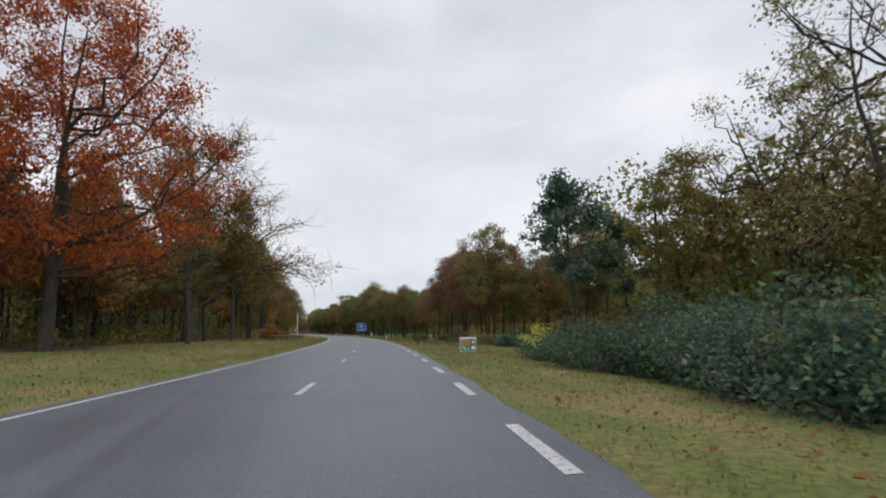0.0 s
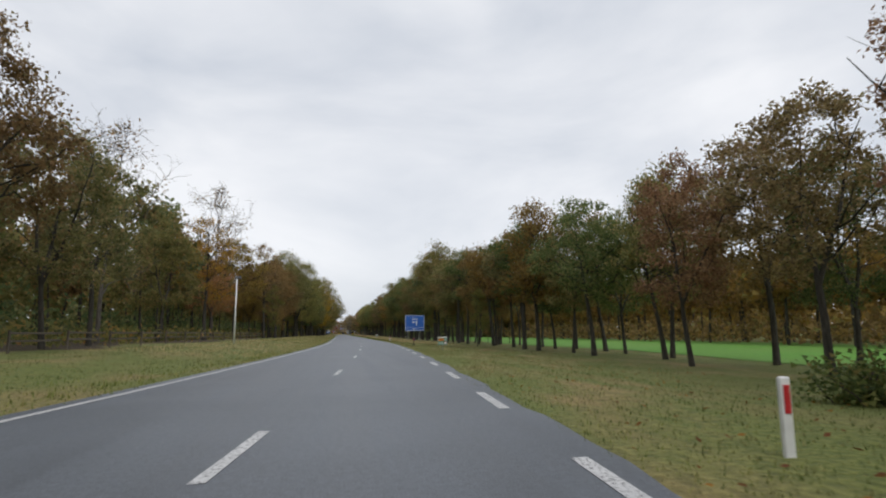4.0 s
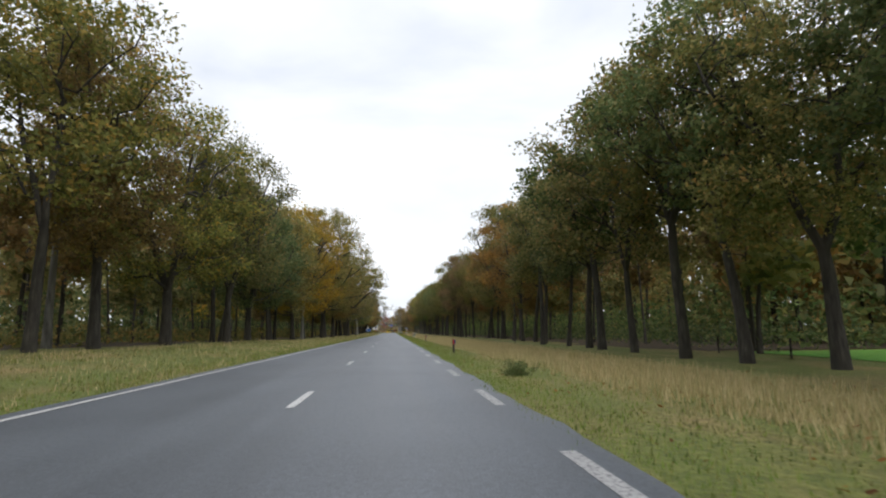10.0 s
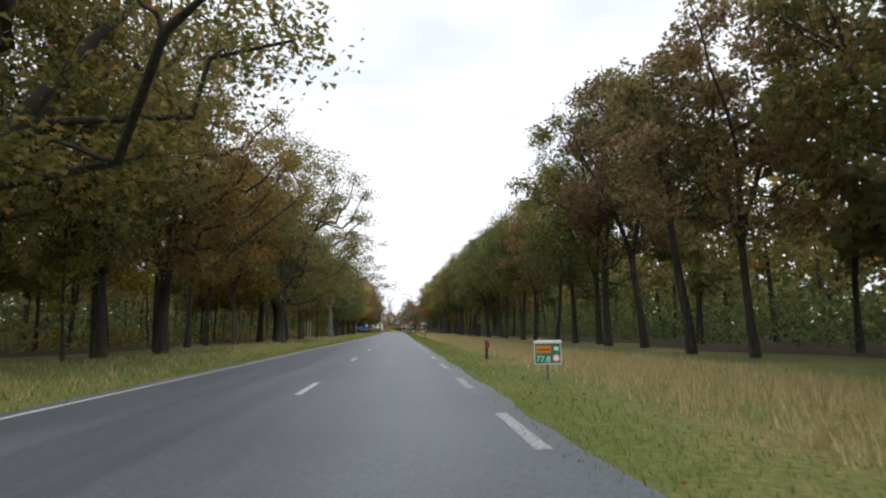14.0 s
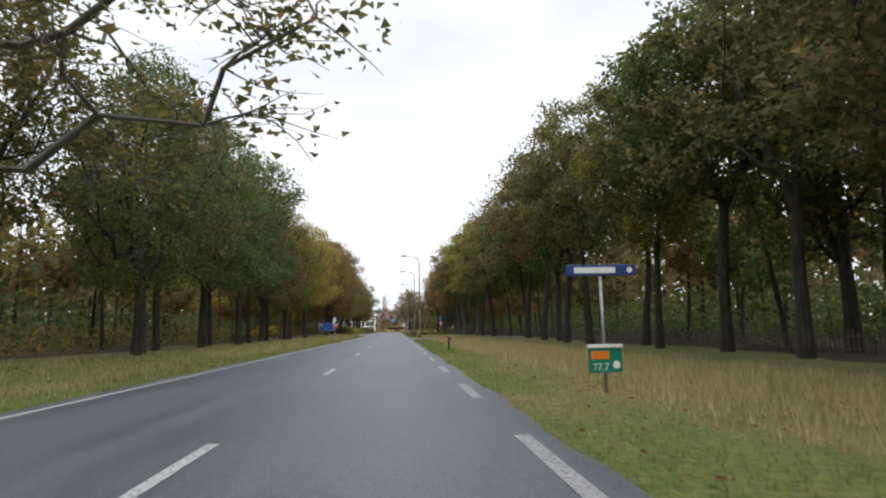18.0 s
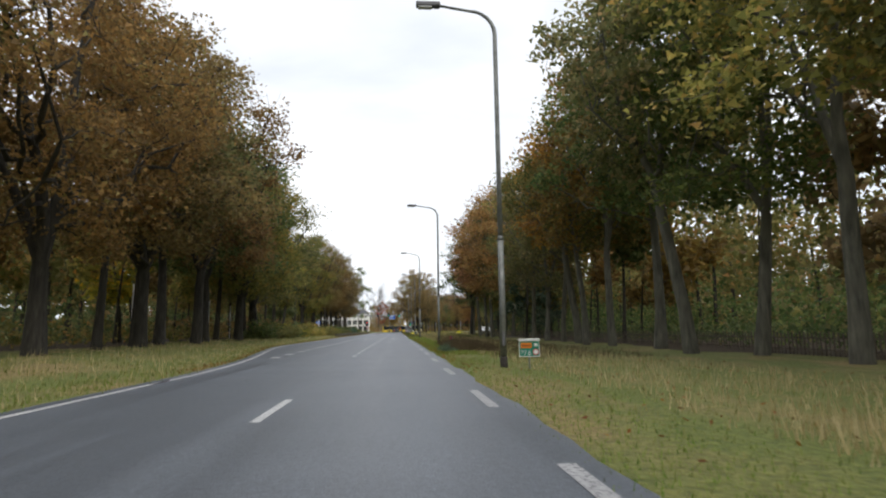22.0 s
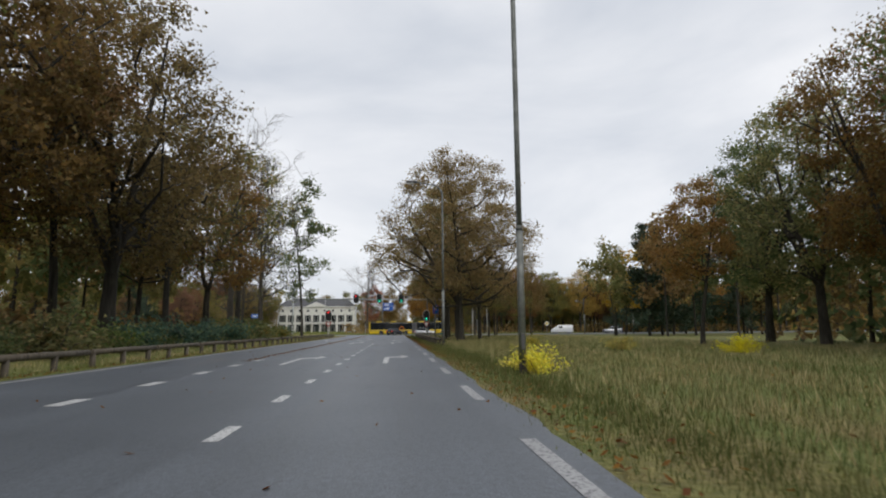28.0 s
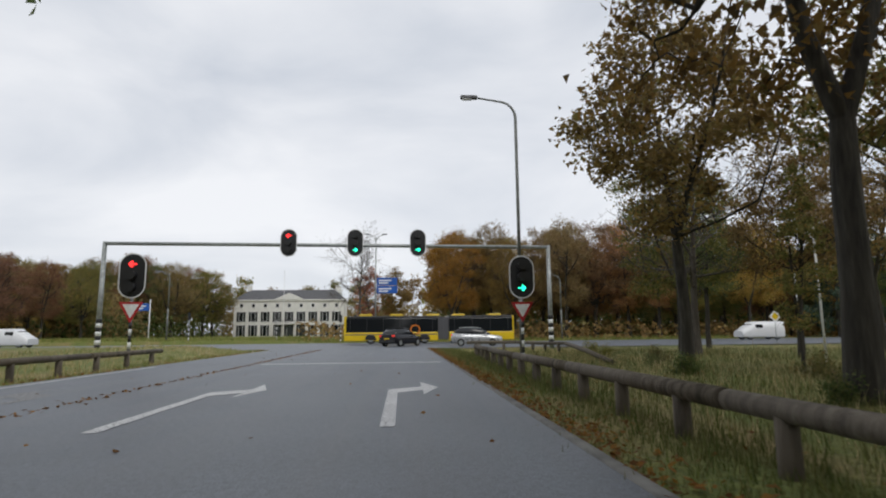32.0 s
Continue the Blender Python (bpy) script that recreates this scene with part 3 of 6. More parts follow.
def tree_meshes(seed, height=16.0, clear=0.3, spread=3.9, limbs=12, leaves=6000, size=0.27, sigma=0.55, trunk=0.2, top=0.86, subs=5, lean=0.25, twigs=0, narrow=False, flat=False, stem_sides=8, limb_sides=4, leaders=0, droop=1.0, lumps=0, lump=1.1):
    """A tapered trunk with limbs and branches, and a crown of single leaves round the branch ends."""
    g = np.random.default_rng(seed)
    verts, faces, spots = [], [], []
    stem = [np.zeros(3)]
    drift = g.normal(0, lean, 2) / 8
    for k in range(9):
        drift = drift + g.normal(0, 0.045, 2)
        stem.append(stem[-1] + (drift[0], drift[1], height * top / 9))
    stem = np.array(stem)
    stem[0, 2] = -0.35
    rad = trunk * (1 - np.linspace(0, 1, 10) ** 0.9 * 0.86)
    rad[0] *= 1.25
    axes = [stem]
    if leaders:
        # the trunk forks above the clear length into leaders that carry the crown
        fork = np.array([np.interp(height * clear * 0.95, stem[:, 2], stem[:, k]) for k in range(3)])
        keep = stem[:, 2] < fork[2]
        pts = np.vstack([stem[keep], fork])
        tube(verts, faces, pts, np.linspace(trunk, trunk * 0.74, len(pts)) * np.array([1.25] + [1] * (len(pts) - 1)), stem_sides)
        axes, turn0 = [], g.uniform(0, 6.28)
        for k in range(leaders):
            az, up = turn0 + 6.28 * k / leaders + g.normal(0, 0.3), radians(g.uniform(66, 80))
            way = (math.cos(az) * math.cos(up), math.sin(az) * math.cos(up), math.sin(up))
            pts, _ = limb(g, fork, way, (height * top - fork[2]) * g.uniform(0.86, 1.05), 7, 0.05, 0.1)
            tube(verts, faces, pts, np.linspace(trunk * 0.66, trunk * 0.1, 8), max(5, stem_sides - 2))
            axes.append(pts)
    else:
        tube(verts, faces, stem, rad, stem_sides)
    bole, verts, faces = (verts, faces), [], []
    if lumps:
        clumps = crown_clumps(g, lumps, height, clear, spread, lump)
        spread_limbs(g, verts, faces, axes, clumps, trunk, limbs, twigs, lump, limb_sides)
        return bole, (verts, faces), clump_leaves(g, clumps, leaves, size, lump)
    for i in range(limbs):
        u = (i + g.uniform(0.1, 0.9)) / limbs
        h = height * (clear + (top - clear) * u)
        axis = axes[i % len(axes)]
        at = np.array([np.interp(h, axis[:, 2], axis[:, k]) for k in range(3)])
        az = i * 2.4 + g.normal(0, 0.5)
        if narrow:
            rise, reach = radians(58 + 20 * u), spread * (0.75 + 0.5 * math.sin(math.pi * u))
        elif flat:
            rise, reach = radians(-5 + 30 * u), spread * (1.05 - 0.9 * u)
        else:
            rise, reach = radians(8 + 62 * droop * u ** 1.3 + g.normal(0, 8)), spread * (0.72 + 0.42 * math.sin(math.pi * min(1, u * 0.9 + 0.12))) * g.uniform(0.75, 1.2)
        way = (math.cos(az) * math.cos(rise), math.sin(az) * math.cos(rise), math.sin(rise))
        pts, d = limb(g, at, way, reach, 6, 0.05, 0.16)
        r0 = max(0.03, trunk * 0.42 * (1 - 0.55 * u))
        tube(verts, faces, pts, np.linspace(r0, r0 * 0.22, 7), limb_sides)
        spots += [pts[k] for k in (3, 4, 5, 6)]
        for j in range(subs):
            q = g.uniform(0.3, 1.0)
            p = np.array([np.interp(q * 6, range(7), pts[:, k]) for k in range(3)])
            w2 = d + g.normal(0, 0.75, 3) + (0, 0, 0.12)
            w2 /= np.linalg.norm(w2)
            sub, d2 = limb(g, p, w2, reach * g.uniform(0.28, 0.52), 4, 0.03, 0.22)
            tube(verts, faces, sub, np.linspace(r0 * 0.4, 0.012, 5), 3)
            spots += [sub[k] for k in (1, 2, 3, 4)]
            for _ in range(twigs):
                p3 = sub[g.integers(1, 5)]
                w3 = d2 + g.normal(0, 0.7, 3)
                w3 /= np.linalg.norm(w3)
                tw, _d = limb(g, p3, w3, reach * g.uniform(0.16, 0.34), 3, 0.04, 0.25)
                tube(verts, faces, tw, np.linspace(0.022, 0.008, 4), 3)
                for _ in range(2):
                    w4 = _d + g.normal(0, 0.7, 3)
                    w4 /= np.linalg.norm(w4)
                    t2, _e = limb(g, tw[g.integers(1, 4)], w4, reach * g.uniform(0.1, 0.2), 2, 0.03, 0.2)
                    tube(verts, faces, t2, np.linspace(0.014, 0.006, 3), 3)
    tips = np.array(spots)
    tips = tips[(tips[:, 2] < height * 0.84) | (g.random(len(tips)) < 0.5)]
    crown = crown_leaves(g, tips, leaves, size, sigma) if leaves else None
    return bole, (verts, faces), crown


def tree_kind(name, label, bark, seed, leaf, **how):
    wood, limbs, crown = tree_meshes(seed, **how)
    base = tagged(new(name), label, "tree")
    t = new("trunk", mesh_of("trunk", wood[0], wood[1], [bark], smooth=True))
    t.parent = base
    t = new("branchwork", mesh_of("branchwork", limbs[0], limbs[1], [bark], smooth=True))
    t.parent = base
    if crown:
        c = new("crown", mesh_of("crown", crown[0], [tuple(f) for f in crown[1].tolist()], [leaf]))
        c.parent = base
    return base


KINDS = {}
for k in range(5):
    KINDS["oak", k] = tree_kind("oak_tree", "oak", BARK, 11 + k, LEAF["olive"], height=16, clear=0.28 + 0.035 * (k % 3), spread=3.9 + 0.25 * k, leaves=14500, size=0.205, trunk=0.19 + 0.02 * (k % 3), lean=0.3, limbs=12, leaders=(0, 2, 0, 3, 2)[k], lumps=44 + 3 * k, lump=1.1)
for k in range(4):
    KINDS["row", k] = tree_kind("oak_tree", "row", BARK, 21 + k, LEAF["olive"], height=15, clear=0.32 + 0.03 * k, spread=3.7 + 0.2 * k, leaves=13000, size=0.205, trunk=0.19 + 0.015 * k, lean=0.35, limbs=11, leaders=(2, 0, 2, 0)[k], lumps=40 + 2 * k, lump=1.05)
KINDS["big", 0] = tree_kind("oak_tree", "oak", BARK, 31, LEAF["olive"], height=17, clear=0.22, spread=5.5, limbs=16, leaves=25000, size=0.185, trunk=0.32, leaders=3, lumps=76, lump=1.2)
KINDS["big", 1] = tree_kind("oak_tree", "oak", BARK, 37, LEAF["olive"], height=17, clear=0.26, spread=5.1, limbs=14, leaves=23000, size=0.185, trunk=0.3, leaders=2, lumps=70, lump=1.2)
KINDS["wide", 0] = tree_kind("oak_tree", "oak", BARK, 33, LEAF["olive"], height=17, clear=0.2, spread=6.4, limbs=18, leaves=31000, size=0.175, trunk=0.36, lean=0.3, leaders=3, lumps=92, lump=1.25)
KINDS["beech", 0] = tree_kind("beech_tree", "beech", BARK, 35, LEAF["brown"], height=19, clear=0.16, spread=7.6, limbs=20, leaves=30000, size=0.18, trunk=0.42, sigma=0.4, subs=10, twigs=4)
for k in range(2):
    KINDS["grand", k] = tree_kind("oak_tree", "oak", BARK, 131 + 2 * k, LEAF["olive"], height=21, clear=0.19, spread=8.6, limbs=22, leaves=52000, size=0.19, trunk=0.4, lean=0.3, leaders=3, lumps=150, lump=1.4)
KINDS["sparse", 0] = tree_kind("oak_tree", "oak", BARK, 141, LEAF["olive"], height=18, clear=0.28, spread=6.6, limbs=18, leaves=9000, size=0.17, trunk=0.26, lean=0.3, leaders=2, lumps=70, lump=1.05, twigs=7)
KINDS["thin", 0] = tree_kind("oak_tree", "oak", BARK, 39, LEAF["olive"], height=17, clear=0.28, spread=4.4, limbs=14, leaves=7500, size=0.17, trunk=0.25, lean=0.4, lumps=46, lump=0.95, twigs=5)
KINDS["slim", 0] = tree_kind("young_tree", "slim", BARK, 41, LEAF["olive"], height=12, clear=0.26, spread=2.3, limbs=11, leaves=3600, size=0.2, trunk=0.1, lumps=20, lump=0.75)
KINDS["slim", 1] = tree_kind("young_tree", "slim", BARK, 43, LEAF["olive"], height=13, clear=0.22, spread=2.2, limbs=13, leaves=4200, size=0.2, trunk=0.12, lumps=24, lump=0.75)
KINDS["bare", 0] = tree_kind("bare_tree", "bare", TWIG, 51, LEAF["olive"], height=18, clear=0.26, spread=5.8, limbs=16, leaves=0, trunk=0.3, subs=8, twigs=5)
KINDS["bare", 1] = tree_kind("bare_tree", "bare", TWIG, 53, LEAF["brown"], height=16, clear=0.2, spread=4.6, limbs=13, leaves=900, trunk=0.2, subs=6, twigs=3, narrow=True)
KINDS["poplar", 0] = tree_kind("poplar_tree", "poplar", BARK_BIRCH, 61, LEAF["yellow"], height=19, clear=0.24, spread=4.0, limbs=15, leaves=9000, trunk=0.22, narrow=True, sigma=0.6)
KINDS["conifer", 0] = tree_kind("conifer", "conifer", BARK, 71, LEAF["needle"], height=15, clear=0.08, spread=3.4, limbs=34, leaves=8000, trunk=0.17, flat=True, top=0.97, subs=4, sigma=0.3, size=0.34)
KINDS["pine", 0] = tree_kind("pine_tree", "pine", BARK, 73, LEAF["shrub"], height=15, clear=0.45, spread=3.0, limbs=14, leaves=7000, trunk=0.17, sigma=0.4, subs=5, size=0.3)
for k in range(4):
    KINDS["far", k] = tree_kind("woodland_tree", "wood", BARK, 81 + k, LEAF["olive"], height=15 + k, clear=0.24 + 0.05 * k, spread=4.2, limbs=8, leaves=1800, size=0.62, sigma=0.8, trunk=0.17, subs=2, stem_sides=5, limb_sides=3)

NAMES = {"green": "dark green", "olive": "yellowing olive", "brown": "rusty brown", "orange": "orange-brown", "red": "deep red and orange", "yellow": "yellow-green", "shrub": "dark blue-green",
         "needle": "dark green needled", "bright": "bright yellow", "gold": "golden yellow and orange", "rust": "dark rust-red"}
WORDS = {"grand": "huge spreading oak with {} leaves overhanging the road", "sparse": "wide half-bare oak with sparse {} leaves", "wide": "wide-crowned old oak with {} leaves", "beech": "huge beech with fine twigs and thin {} leaves", "row": "clear-stemmed oak with {} autumn leaves beside the road", "thin": "half-bare oak with thinning {} leaves", "oak": "oak with {} autumn leaves beside the road", "big": "broad old oak with {} leaves and dark trunk", "slim": "slender young tree with sparse {} leaves on the verge",
         "bare": "bare deciduous tree with fine grey-brown twigs", "poplar": "tall pale-trunked tree with {} leaves", "conifer": "dense dark spruce with low hanging branches",
         "pine": "pine with {} needles on a bare trunk", "far": "woodland tree with {} leaves behind the roadside row"}


def plant(kind, s, y, height, tint, group="roadside trees", bark=None, turn=None, broad=1.0):
    """Sets a copy of a tree at s metres from the road's line."""
    rng = np.random.default_rng(int(abs(s) * 100) * 7919 + int(abs(y) * 10) + 3)
    k = rng.integers(0, sum(1 for q in KINDS if q[0] == kind))
    src = KINDS[kind, int(k)]
    nominal = {"oak": 16, "row": 15, "thin": 17, "wide": 17, "grand": 21, "sparse": 18, "beech": 19, "big": 17, "slim": 12.5, "bare": 17, "poplar": 19, "conifer": 15, "pine": 15, "far": 16.5}[kind]
    f = height / nominal
    wide = f * broad * rng.uniform(0.92, 1.12)
    m = Matrix.Translation((cx(y) + s, y, land(s, y))) @ pose(0, 0, 0, rng.normal(0, 1.2), rng.normal(0, 1.2), rng.uniform(0, 360) if turn is None else turn) @ Matrix.Diagonal((wide, wide, f, 1))
    t = copy_thing(src, m)
    t["label"], t["group"] = WORDS[kind].format(NAMES[tint]), group
    if group == "woodland beyond the junction" and kind in ("big", "wide", "oak"):
        t.name = "forest_tree"
        t["label"] = "far forest tree with {} leaves beyond the junction".format(NAMES[tint])
    for o in t.children:
        if o.name.startswith("crown"):
            o.material_slots[0].link, o.material_slots[0].material = "OBJECT", LEAF[tint]
        elif bark:
            o.material_slots[0].link, o.material_slots[0].material = "OBJECT", bark
    return t


# the row on the right: place along the road, distance from its line, height
ROW_R1 = [(-168, 14, 13), (-162, 16, 12), (-157.5, 13.5, 9.5), (-153, 9.8, 9.5), (-149, 15, 8.5), (-146.5, 13, 9), (-139, 17, 8.5), (-131, 15.8, 8.5), (-119.5, 12.7, 13.5), (-118, 14.8, 12), (-114, 13.2, 11.5), (-109, 15.2, 12.5), (-103, 13.4, 14), (-97, 14.6, 14), (-92, 13.4, 13.5), (-86, 14.1, 13), (-80, 13.6, 10.5),
          (-73, 14.2, 10), (-66, 13.4, 10), (-60, 15.4, 10.5), (-54, 13.6, 11), (-48, 14.4, 11.5), (-43, 13.2, 13), (-38, 13.4, 12.5), (-34, 14.6, 13), (-30, 14.6, 13), (-24, 13.8, 13), (-20, 15.2, 13), (-15, 14.0, 13.5), (-10, 13.6, 14), (-5, 13.4, 14.5), (0, 14.2, 13), (3, 15.8, 14)]
for y, s, h in ROW_R1:
    tint = ("olive", "brown", "olive") if y < -118 else ("rust", "brown", "rust") if y < -62 else ("olive", "brown", "green")
    kind = "pine" if y in (-139, -153, -149) else "sparse" if y in (-168, -162) else "oak" if y < -45 or rng.random() < 0.15 else "row"
    plant(kind, s, y, h, "shrub" if kind == "pine" else tint[int(rng.integers(len(tint)))])
# further on: place along the road, distance, height, kind, colour of the leaves
ROW_R2 = [(7, 14.9, 13.4, "row", "olive"), (12, 14.6, 14, "row", "brown"), (16.8, 14.2, 19, "row", "olive"), (22.4, 14.6, 18.5, "row", "brown"), (25, 17.4, 17, "oak", "green"), (28.8, 15.3, 18.5, "row", "olive"), (33, 14.4, 17.5, "row", "green"),
          (38.5, 14.2, 17.5, "oak", "olive"), (42, 15.6, 16.5, "row", "olive"), (46.3, 13.6, 15, "row", "brown"), (47.4, 17.2, 15, "row", "olive"), (52.5, 14.8, 15.5, "row", "green"), (57.2, 16.4, 16.5, "oak", "brown"), (59.3, 14.4, 16.5, "row", "olive"),
          (63.9, 14.6, 16.5, "row", "green"), (69.4, 15.6, 17, "big", "olive"), (73, 14.5, 18, "oak", "green"), (77.4, 14.2, 18, "row", "olive"), (83.7, 14.4, 18.5, "oak", "olive"), (88.3, 14.1, 17.5, "row", "green"), (91.4, 14.3, 15.5, "row", "olive"),
          (96.7, 14.4, 15.5, "row", "green"), (102.4, 13.8, 16, "row", "olive"), (107.5, 15.4, 16, "oak", "olive"), (113.3, 15.8, 16, "row", "olive"), (119.3, 15.8, 17.5, "oak", "orange"), (126.4, 16.2, 17.5, "oak", "brown"), (133, 18.6, 16, "oak", "brown")]
ROW_R3 = [(140, 17.4, 23, "big", "olive"), (145.7, 17.6, 17, "row", "olive"), (150.5, 16.8, 16, "row", "brown"), (155, 18.4, 17, "oak", "orange"), (160, 15.6, 16.5, "row", "olive"), (166.8, 14.9, 17.5, "oak", "brown"), (171, 14.4, 17, "row", "olive"),
          (179.5, 15.8, 19, "oak", "brown"), (184, 15.1, 19.5, "oak", "olive"), (187.5, 15.7, 19, "sparse", "green"), (192.8, 15.4, 17, "row", "olive"), (200, 15.8, 16, "row", "olive"), (205, 14.8, 16.5, "oak", "brown"), (211, 14.8, 17, "row", "olive"),
          (217, 16, 18, "row", "green"), (223, 15, 17.5, "oak", "olive"), (230, 15.6, 18.5, "row", "green"), (237, 14.8, 18, "row", "olive"), (244, 15.6, 18, "oak", "green"), (250, 15, 18, "row", "olive"), (256.7, 15.8, 19, "oak", "olive"), (258.6, 19.4, 18, "big", "green"),
          (262.4, 16.1, 19, "row", "green"), (268, 15.4, 19.5, "oak", "olive"), (273, 16.8, 20, "row", "green"), (279.1, 15.1, 20.5, "oak", "olive"), (284.3, 14.9, 20, "row", "olive"), (290, 15.9, 20.5, "oak", "green"), (295.5, 15.8, 21, "row", "brown")]
ROW_R4 = [(302, 15.6, 20.5, "row", "olive"), (305.8, 16.5, 20, "oak", "green"), (318.6, 17, 20, "row", "olive"), (323, 15.2, 20, "oak", "olive"), (328.5, 16.3, 20, "row", "green"), (338.5, 15.6, 20.5, "oak", "olive"), (346, 15.9, 23, "oak", "yellow"),
          (352.1, 16.4, 24, "oak", "green"), (354.9, 14.7, 22.5, "row", "olive"), (361, 16, 23.5, "row", "green"), (367.5, 15.6, 22.5, "oak", "brown"), (371, 14.9, 21, "oak", "olive"), (375.5, 15.8, 21, "row", "orange"), (381.2, 16.1, 19.5, "row", "olive"), (386.8, 16, 19.5, "oak", "olive"),
          (393.9, 16.4, 21, "row", "olive"), (400, 16.8, 18, "conifer", "needle"), (408.7, 15.2, 23, "oak", "orange"), (413.4, 17.8, 22.5, "oak", "green"), (417.2, 15.4, 24, "oak", "orange"), (424, 15.6, 24, "oak", "brown"), (429, 15.2, 24, "row", "olive"), (436, 14.4, 20.5, "sparse", "green"), (441, 15.6, 19, "oak", "green")]
for row in (ROW_R2, ROW_R3, ROW_R4):
    for y, s, h, kind, tint in row:
        plant(kind, s, y, h, tint, bark=BARK_PALE if y > 345 and kind in ("row", "oak") else None)
for y, s, h in ((-26, 11.4, 7), (-1, 12.4, 9), (20, 12.4, 8), (-106, 8.6, 4.5), (110, 12.8, 8), (237, 12.8, 8)):
    plant("slim", s, y, h, "olive", "young trees")

# the row on the left
ROW_L1 = [(-145, -17.4, 19), (-127, -15.8, 12), (-131, -22.4, 14), (-114.5, -19.2, 20.5), (-104, -17.0, 17), (-109, -19, 16), (-101, -17.4, 17), (-96, -16.5, 14), (-88, -17.4, 15), (-80, -16.6, 14), (-72, -17.6, 15), (-64, -16.8, 14), (-55, -18.4, 13), (-46, -20.2, 14), (-36, -24, 19),
          (-26, -22.4, 13), (-13, -21, 14), (-3, -22.6, 9.6), (5, -24, 20), (14.5, -22.4, 15), (18.8, -17.9, 15.4), (20, -20.6, 9), (26, -18.0, 9.5), (33, -17.4, 13)]
TINT_L = ((-137, ("red",)), (-112, ("brown", "olive")), (-60, ("olive", "brown", "green")), (-20, ("olive", "brown")), (0, ("orange",)), (12, ("brown", "olive")), (46, ("brown", "olive", "brown")))
for y, s, h in ROW_L1:
    tint = next(t for limit, t in TINT_L if y < limit)
    kind = "beech" if y == -114.5 else "bare" if y in (-104, -36, 5) else "thin" if y in (-127, -13, 18.8) else "grand" if y == -145 else "big" if y == 33 else "oak"
    plant(kind, s, y, h * (1.12 if y == -145 else 1.16 if y > -20 else 1.0), "brown" if kind == "beech" else tint[int(rng.integers(len(tint)))], broad=1.28 if kind == "beech" else 1.0)
ROW_L2 = [(41.5, -19.6, 18, "big", "brown"), (46.5, -17.2, 20.5, "big", "olive"), (53, -15.1, 19, "wide", "olive"), (59, -20, 18, "oak", "olive"), (66, -17.8, 18, "big", "yellow"), (72, -19.5, 19, "poplar", "yellow"), (79, -17, 19, "oak", "olive"), (84, -16.6, 19, "big", "brown"), (86.5, -20.5, 21, "poplar", "yellow"),
          (92.5, -16, 18.5, "big", "olive"), (98.5, -13.5, 17.5, "big", "olive"), (103, -16, 18, "oak", "brown"), (108, -16.8, 17, "oak", "green"), (113.7, -15.6, 17, "wide", "green"), (121, -15, 18, "oak", "olive"), (124.5, -15.6, 19, "big", "olive"), (129.5, -16, 18, "oak", "olive"), (136.5, -14.8, 20.5, "grand", "gold"),
          (143.7, -16.2, 21, "poplar", "yellow"), (148, -15.2, 19, "thin", "olive"), (153, -15.6, 18, "oak", "green"), (161.4, -13.4, 26, "grand", "olive"), (168.5, -16.4, 19, "oak", "olive"), (173.4, -14.4, 19, "big", "olive"), (178, -13.3, 20, "wide", "brown"), (183.5, -15.8, 19, "oak", "olive"), (191, -16.6, 17, "thin", "brown"),
          (198, -14.8, 18, "oak", "brown"), (199.5, -18, 18, "oak", "brown"), (204, -12.0, 22.5, "grand", "olive"), (211, -15.8, 20, "big", "green"), (217, -15.2, 19, "wide", "olive"), (225, -15.4, 19, "oak", "olive"), (233, -15, 19, "big", "green"), (241, -16, 18, "oak", "gold"), (251.5, -12.6, 21.5, "sparse", "olive"), (259, -16.2, 17, "oak", "olive"),
          (268.5, -13.7, 17.6, "wide", "green"), (276.5, -16, 18.5, "oak", "olive"), (282, -14.8, 19, "big", "green")]
ROW_L3 = [(288.6, -16.4, 19, "oak", "olive"), (292.2, -14.8, 20, "big", "green"), (299, -15.6, 20, "oak", "olive"), (306, -15.8, 19, "big", "olive"), (312, -16.6, 18, "oak", "brown"), (319, -15.5, 19.5, "wide", "olive"), (327, -16.4, 19, "oak", "brown"), (333.5, -15, 20, "big", "yellow"), (341.5, -16.2, 19, "big", "yellow"), (345, -17.2, 19, "oak", "olive"),
          (351.1, -13.7, 19.5, "wide", "brown"), (358, -14.9, 20.5, "oak", "orange"), (362.5, -14.8, 21.5, "big", "brown"), (366.4, -15.2, 22.5, "oak", "olive"), (372.4, -14.9, 22, "big", "brown"), (377.5, -16, 21, "big", "green"), (384.6, -17.2, 21, "oak", "olive"), (386.5, -15.6, 20.5, "big", "olive"), (396, -17.6, 21, "big", "olive"), (400.5, -17.6, 21.5, "wide", "olive"),
          (406, -22, 18, "oak", "orange"), (414, -20.8, 17, "bare", "olive"), (424, -21.4, 18, "oak", "olive"), (434.5, -20.8, 19, "oak", "yellow"), (440, -23.5, 19, "thin", "olive"), (447, -20.8, 25, "thin", "olive"), (454, -20.4, 23, "big", "olive"), (462, -19, 23.5, "big", "brown"), (471, -17.4, 23, "thin", "olive"), (477, -16.6, 22, "big", "brown"), (484, -20, 21, "oak", "brown"), (490, -17, 23, "wide", "brown")]
for row in (ROW_L2, ROW_L3):
    for y, s, h, kind, tint in row:
        plant(kind, s, y, h, tint, bark=BARK_BIRCH if y in (148, 251.5) else None, broad=1.5 if y == 251.5 else 1.35 if y == 400.5 else 1.0)
